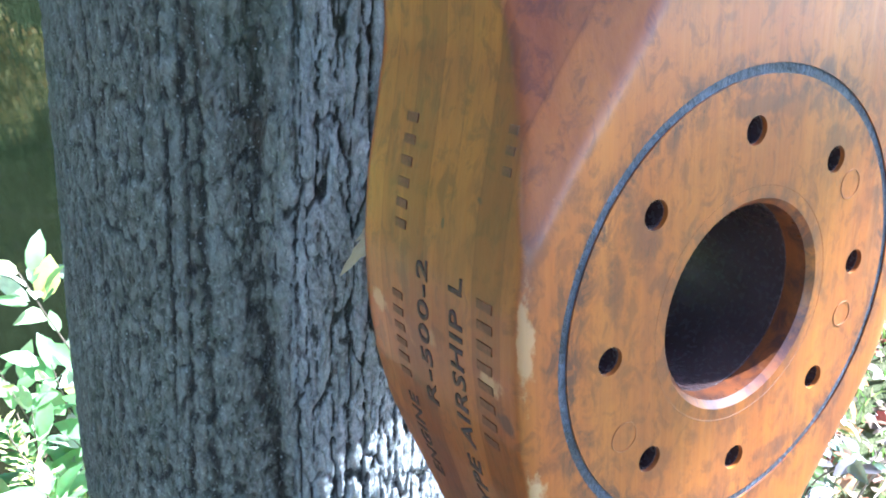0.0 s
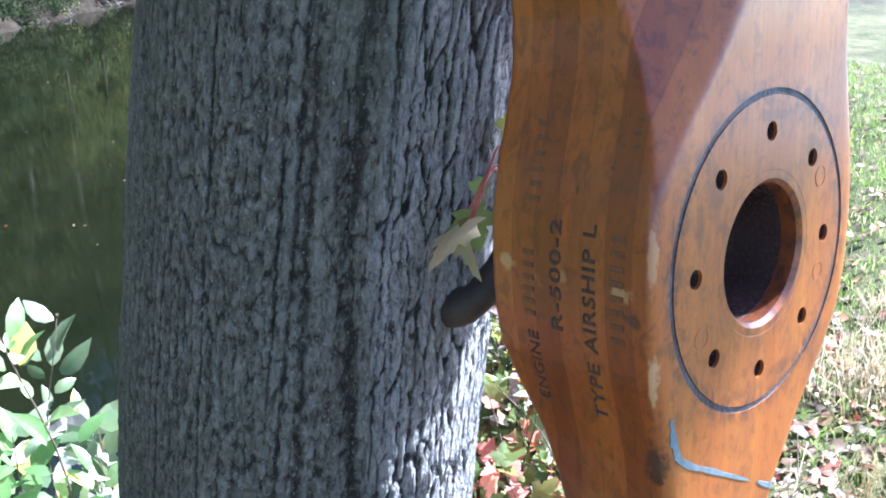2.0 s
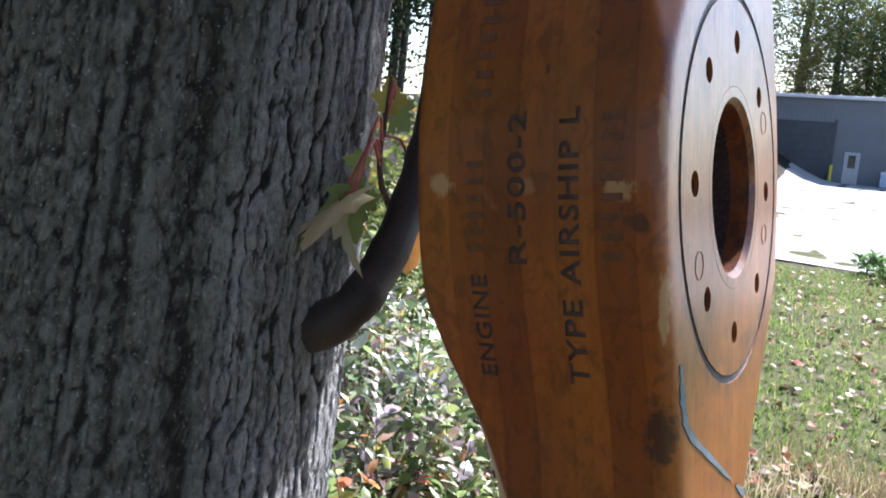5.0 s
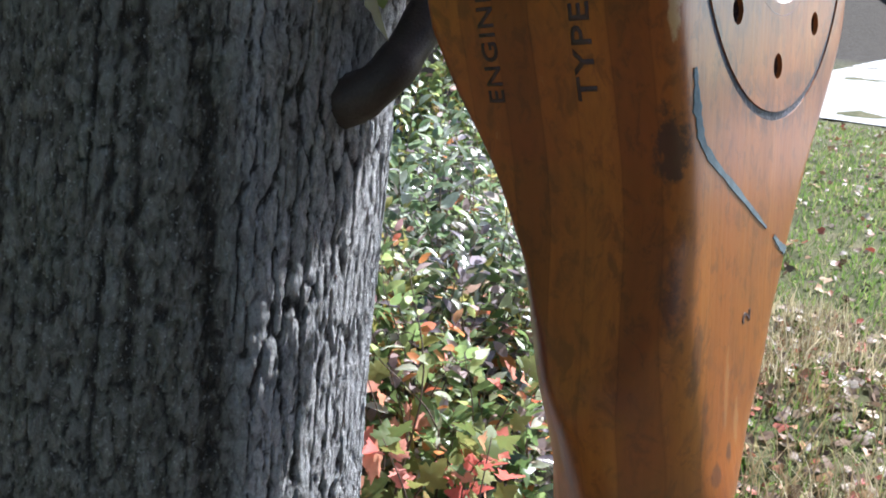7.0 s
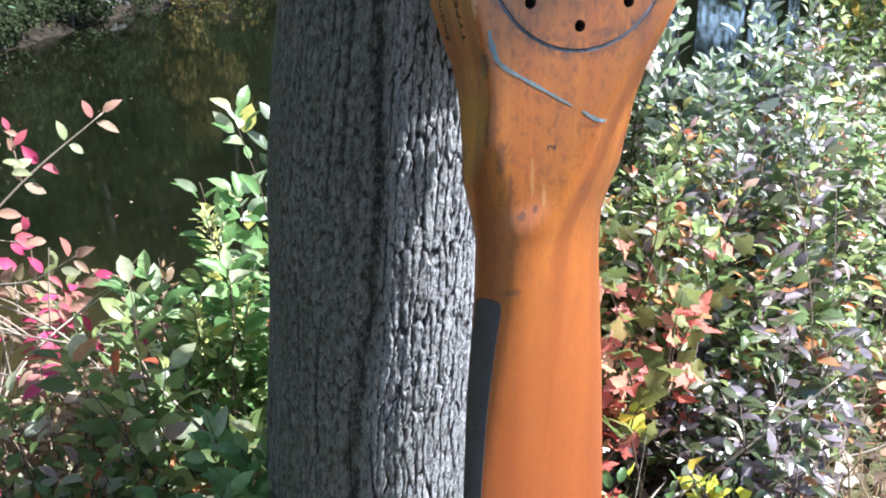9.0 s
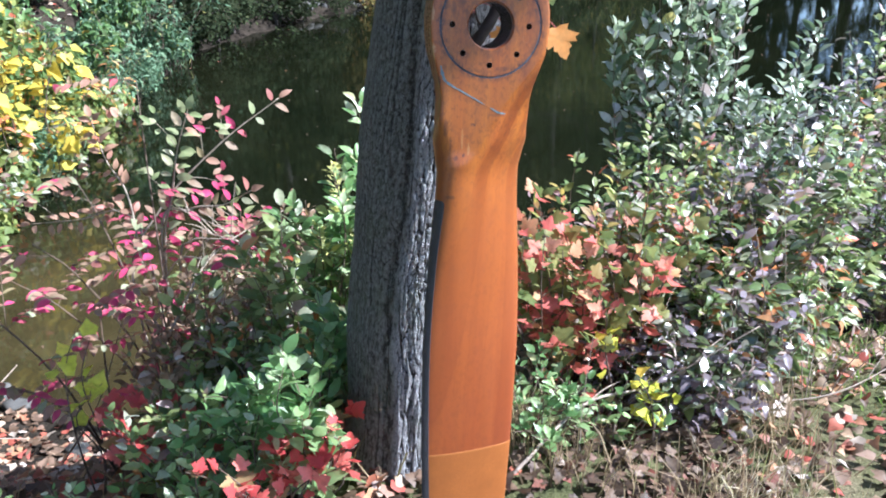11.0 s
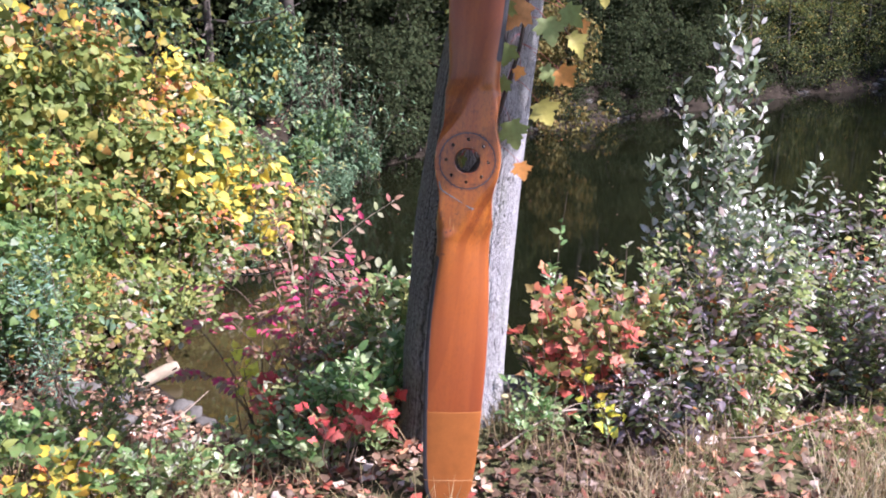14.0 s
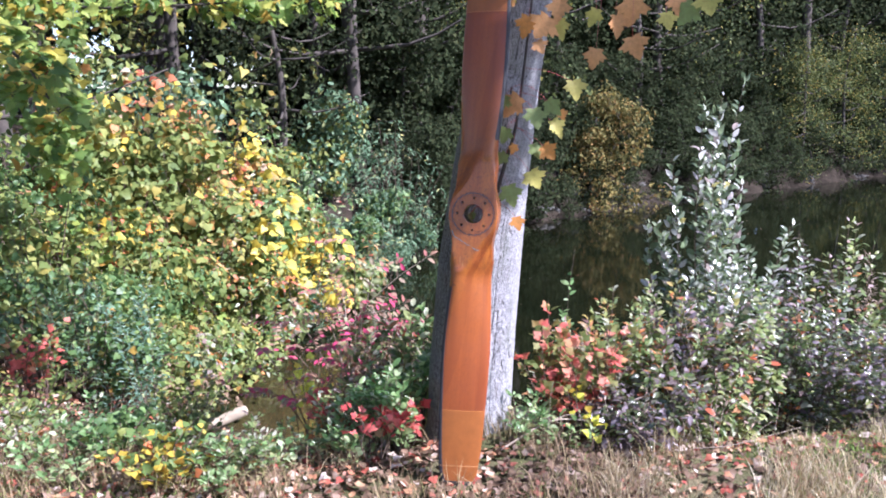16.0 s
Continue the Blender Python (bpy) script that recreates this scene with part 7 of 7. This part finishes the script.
bough([(-6.7, 4.2, 2.4), (-5.2, 3.3, 2.85), (-3.6, 2.7, 2.62), (-1.75, 3.0, 2.66)], 420, .105, .42, 501)
bough([(-6.7, 4.2, 2.0), (-5.2, 2.6, 2.55), (-3.9, 1.9, 2.25), (-3.05, 1.25, 1.75)], 520, .110, .50, 502)
bough([(-6.7, 4.2, 2.2), (-5.4, 2.8, 2.3), (-4.4, 2.2, 2.0), (-3.6, 2.2, 1.45)], 420, .105, .50, 503)
bough([(-6.7, 4.2, 2.6), (-5.0, 4.2, 3.0), (-3.2, 4.2, 2.95), (-2.1, 4.2, 2.85)], 360, .105, .45, 504)

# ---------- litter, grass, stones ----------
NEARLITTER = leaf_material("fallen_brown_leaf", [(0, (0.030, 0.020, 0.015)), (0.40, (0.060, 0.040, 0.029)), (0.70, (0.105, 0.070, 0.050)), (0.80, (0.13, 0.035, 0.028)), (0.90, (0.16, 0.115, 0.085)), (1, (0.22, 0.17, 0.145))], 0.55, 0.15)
LITTER = leaf_material("fallen_leaf", [(0, (0.05, 0.033, 0.024)), (0.28, (0.11, 0.070, 0.048)), (0.52, (0.21, 0.14, 0.10)), (0.60, (0.27, 0.050, 0.040)), (0.68, (0.30, 0.10, 0.06)), (0.77, (0.34, 0.19, 0.10)), (0.88, (0.32, 0.24, 0.16)), (1, (0.44, 0.38, 0.34))], 0.5, 0.2)
GRASS = leaf_material("grass_blade", [(0, (0.10, 0.19, 0.035)), (0.6, (0.17, 0.26, 0.06)), (0.85, (0.30, 0.31, 0.12)), (1, (0.42, 0.36, 0.20))], 0.55, 0.4)
STRAW = leaf_material("dry_grass", [(0, (0.16, 0.115, 0.065)), (0.7, (0.29, 0.22, 0.13)), (1, (0.17, 0.18, 0.06))], 0.6, 0.3)

PALESTRAW = leaf_material("pale_straw", [(0, (0.30, 0.25, 0.15)), (0.6, (0.44, 0.38, 0.24)), (0.85, (0.52, 0.46, 0.34)), (1, (0.24, 0.26, 0.09))], 0.6, 0.35)


def scatter(n, x0, x1, y0, y1, keep, seed):
    r = np.random.default_rng(seed)
    x, y = r.uniform(x0, x1, n), r.uniform(y0, y1, n)
    ok = keep(x, y, r.uniform(0, 1, n))
    x, y = x[ok], y[ok]
    return np.stack([x, y, ground_z(x, y)], 1), r


def litter(name, n, area, size, keep, seed, label):
    p, r = scatter(n, *area, keep, seed)
    m = len(p)
    up = np.array([0, 0, 1.0]) + r.normal(size=(m, 3)) * .38
    ax = np.stack([r.normal(size=m), r.normal(size=m), r.normal(size=m) * .25], 1)
    v, t = leaves(MAPLE if seed == 205 else LOBED, p + np.array([0, 0, .012]) + r.uniform(0, .02, (m, 1)) * (0, 0, 1), ax, up, size * r.uniform(.5, 1.2, m), .5, seed)
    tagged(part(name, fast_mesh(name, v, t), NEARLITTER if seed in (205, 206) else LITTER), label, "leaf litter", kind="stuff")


dry_land = lambda x, y, u: shore_distance(x, y) > 0.05
clear = lambda x, y, u: (shore_distance(x, y) > 0.05) & ((x + .03) ** 2 + (y - .5) ** 2 > .06)
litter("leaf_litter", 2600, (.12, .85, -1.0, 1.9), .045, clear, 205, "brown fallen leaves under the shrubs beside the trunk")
litter("leaf_litter", 13000, (-4.0, .12, -1.4, 1.6), .045, clear, 200, "fallen maple leaves, tan, red and yellow, round the foot")
litter("leaf_litter", 7200, (.6, 9.3, -5, 5.2), .050, lambda x, y, u: dry_land(x, y, u) & (u > .05 * x) & ((x > .78) | (y < -.9)), 201, "fallen maple leaves, tan, red and yellow, on the lawn")
litter("leaf_litter", 3000, (.70, 3.2, -1.6, 1.1), .042, clear, 207, "thick tan and pink fallen leaves at the lawn's edge")
litter("leaf_litter", 6000, (-4.6, -1.2, .8, 4.6), .060, lambda x, y, u: dry_land(x, y, u), 202, "fallen leaves on the pond's shore")
litter("leaf_litter", 2600, (-9, -3.4, .5, 14), .10, lambda x, y, u: dry_land(x, y, u), 203, "fallen leaves on the left bank")
fp, fr = scatter(150, -4, 10, 3, 20, lambda x, y, u: shore_distance(x, y) < -0.1, 204)
fp[:, 2] = POND_Z + .006
fv, ft = leaves(OVATE, fp, np.stack([fr.normal(size=len(fp)), fr.normal(size=len(fp)), np.zeros(len(fp))], 1), np.array([0, 0, 1.0]) + fr.normal(size=(len(fp), 3)) * .04, .045, .05, 9)
tagged(part("floating_leaves", fast_mesh("floating_leaves", fv, ft), LITTER), "pale leaves floating on the pond", "leaf litter", kind="stuff")


def blades(name, n, area, length, keep, seed, material, label, width=.0045):
    p, r = scatter(n, *area, keep, seed)
    m = len(p)
    lean = r.normal(size=(m, 2)) * .45
    h = length * r.uniform(.35, 1.2, m)
    side = unit(np.stack([r.normal(size=m), r.normal(size=m), np.zeros(m)], 1)) * (width * r.uniform(.6, 1.3, m))[:, None]
    mid = p + np.stack([lean[:, 0] * h * .4, lean[:, 1] * h * .4, h * .6], 1)
    tip = p + np.stack([lean[:, 0] * h, lean[:, 1] * h, h * .92], 1)
    v = np.stack([p - side, p + side, mid - side * .7, mid + side * .7, tip], 1).reshape(-1, 3)
    t = (np.array([(0, 1, 3), (0, 3, 2), (2, 3, 4)])[None] + (np.arange(m) * 5)[:, None, None]).reshape(-1, 3)
    tagged(part(name, fast_mesh(name, v, t), material), label, "grass", kind="stuff")


blades("lawn_grass", 95000, (.4, 9.3, -5, 5.0), .055, lambda x, y, u: (shore_distance(x, y) > 2.0) & (value_noise(x * .9, y * .9, .3, 40) + u > .15), 210, GRASS, "short patchy lawn grass")
blades("lawn_grass", 26000, (-4.5, .6, -4.5, .2), .06, lambda x, y, u: (value_noise(x * .9, y * .9, .3, 40) + u > .35), 211, GRASS, "short patchy lawn grass")
blades("dry_grass", 16000, (-2.6, 3.4, -.95, .72), .20, lambda x, y, u: (value_noise(x * 3, y * 3, .3, 41) + u * .4 > .28) & ((x < .4) | (u < .75)) & ((x + .05) ** 2 + (y + .1) ** 2 > .02), 212, STRAW, "tufts of dry straw-coloured grass", .0022)

blades("dry_grass", 9000, (.65, 3.2, -.6, 1.0), .17, lambda x, y, u: (y < .1 + .62 * x) & (value_noise(x * 2.5, y * 2.5, .3, 43) + u * .5 > .25), 213, PALESTRAW, "pale straw-coloured grass at the lawn's edge", .0022)
litter("leaf_litter", 5200, (-6, 26, 13, 40), .10, lambda x, y, u: (shore_distance(x, y) > 0.02) & (shore_distance(x, y) < .7), 206, "fallen leaves on the muddy far bank")
ROCK = plain("grey_shore_rock", (0.082, 0.078, 0.070), 0.85, 0, 0.3, 9, 0.5)


def rock(x, y, s, seed, flat=.55):
    bm = bmesh.new()
    bmesh.ops.create_icosphere(bm, subdivisions=3, radius=1)
    o = seed * 7.3
    for v in bm.verts:
        n = noise.noise(v.co * 1.1 + Vector((o, 0, 0))) * .35 + noise.noise(v.co * 3 + Vector((0, o, 0))) * .10
        v.co = Vector((v.co.x * s * 1.2, v.co.y * s * .85, v.co.z * s * flat)) * (1 + n)
    ob = part("shore_rock", bm, ROCK)
    ob.matrix_world = pose(x, y, float(ground_z(x, y)) + s * flat * .45, 0, 0, seed * 57)
    for p in ob.data.polygons:
        p.use_smooth = True
    tagged(ob, "rounded grey stone on the leaf-strewn shore", "rock", "shore stones")


for i, (x, y, s) in enumerate([(-2.82, 3.36, .11), (-2.66, 3.28, .085), (-2.49, 3.10, .085), (-3.3, 3.2, .10), (-3.55, 3.25, .09), (-2.2, 1.85, .13), (-2.9, 2.5, .10), (-3.15, 2.25, .12), (-3.35, 2.55, .10), (-2.75, 2.1, .08), (-3.5, 2.9, .11), (-1.95, 2.5, .07)]):
    rock(x, y, s, i + 1)
RS = np.random.default_rng(61)
stones = []
while len(stones) < 320:
    i = int(RS.integers(12, 16))
    a, b = SHORE[i], SHORE[i + 1]
    x, y = a + (b - a) * RS.random() + RS.normal(size=2) * .35
    if 0.0 < float(shore_distance(x, y)) < .7:
        bm = bmesh.new()
        bmesh.ops.create_icosphere(bm, subdivisions=1, radius=1)
        sv = np.array([v.co for v in bm.verts]) * (1 + RS.normal(size=(len(bm.verts), 1)) * .14) * RS.uniform(.05, .19) * np.array([1.2, 1, .6])
        st = np.array([[v.index for v in f.verts] for f in bm.faces])
        bm.free()
        stones.append((sv + np.array([x, y, float(ground_z(x, y)) + .02]), st))
tagged(part("shore_stones", fast_mesh("shore_stones", *join(stones)), ROCK), "grey stones along the muddy far bank", "stones", kind="stuff")
LOGM = plain("pale_split_log", (0.30, 0.25, 0.18), 0.85, 0, 0.25, 9, 0.12)
lv, lt = tube(spline([(-3.42, 3.72, -1.56), (-3.28, 3.88, -1.52), (-3.10, 4.02, -1.46)], 36), np.interp(np.linspace(0, 1, 36), [0, .12, .4, .75, .94, 1], [.030, .052, .060, .066, .060, .034]), 14)
tagged(part("log", fast_mesh("log", lv, lt, True), LOGM), "pale broken log lying on the shore", "log")


def dead_twig(line, r0, label, seed, forks=3):
    r = random.Random(seed)
    p = spline(line, 30)
    pieces = [tube(p, np.linspace(r0, r0 * .3, 30), 7)]
    for i in range(forks):
        k = int(r.uniform(8, 26))
        q = Vector(p[k])
        d = Vector(p[min(29, k + 2)] - p[k - 2]).normalized()
        e = q + (d + Vector((r.uniform(-.8, .8), r.uniform(-.8, .8), r.uniform(-.2, .8)))).normalized() * r.uniform(.08, .22)
        pieces.append(tube(spline([q, (q + e) / 2 + Vector((0, 0, .01)), e], 8), np.linspace(r0 * .5, r0 * .2, 8), 5))
    v, t = join(pieces)
    tagged(part("dead_twig", fast_mesh("dead_twig", v, t, True), TWIG), label, "twig", "fallen twigs")


def on_ground(x, y, h):
    return (x, y, float(ground_z(x, y)) + h)


dead_twig([on_ground(.10, .18, .02), on_ground(.36, .34, .16), on_ground(.62, .42, .20), on_ground(.92, .40, .38)], .006, "pale dead twig arching over the litter", 1)
dead_twig([on_ground(-1.75, 1.75, .05), on_ground(-1.45, 1.55, .35), on_ground(-1.2, 1.35, .75)], .005, "long thin dead stem leaning by the inlet", 2, 2)
dead_twig([on_ground(-2.75, 2.85, .03), on_ground(-2.62, 2.95, .12), on_ground(-2.45, 3.15, .30)], .010, "dead twig sticking out of the shore", 3, 1)
dead_twig([on_ground(-2.9, 2.2, .02), on_ground(-2.6, 2.35, .08), on_ground(-2.25, 2.6, .05)], .008, "dead twig lying on the shore", 4, 2)
for i, (x, y, dx, h) in enumerate(((1.16, .62, -.10, .86), (1.10, .60, -.22, .95), (1.24, .58, .05, .60), (.34, .30, .03, .40))):
    dead_twig([on_ground(x, y, -.01), on_ground(x + dx * .3, y + .02, h * .5), on_ground(x + dx, y + .03, h)], .0022, "thin dry straw stalk standing in the grass", 40 + i, 1)
dead_twig([on_ground(1.0, .55, .01), on_ground(1.3, .5, .05), on_ground(1.7, .62, .12)], .004, "thin dead stem in the dry grass", 5, 2)
for i, (x0, y0, x1, y1, h) in enumerate(((-.55, 1.05, -1.0, 1.45, .42), (-.95, .95, -.55, 1.35, .40), (-.40, .85, -.85, 1.10, .45), (-1.05, 1.30, -.70, .90, .38))):
    dead_twig([(x0, y0, h - .34), (x0 * .6 + x1 * .4, y0 * .6 + y1 * .4, h - .12), (x1, y1, h - .06)], .0045, "thin pale dead twig tangled in dry herbs", 20 + i, 4)
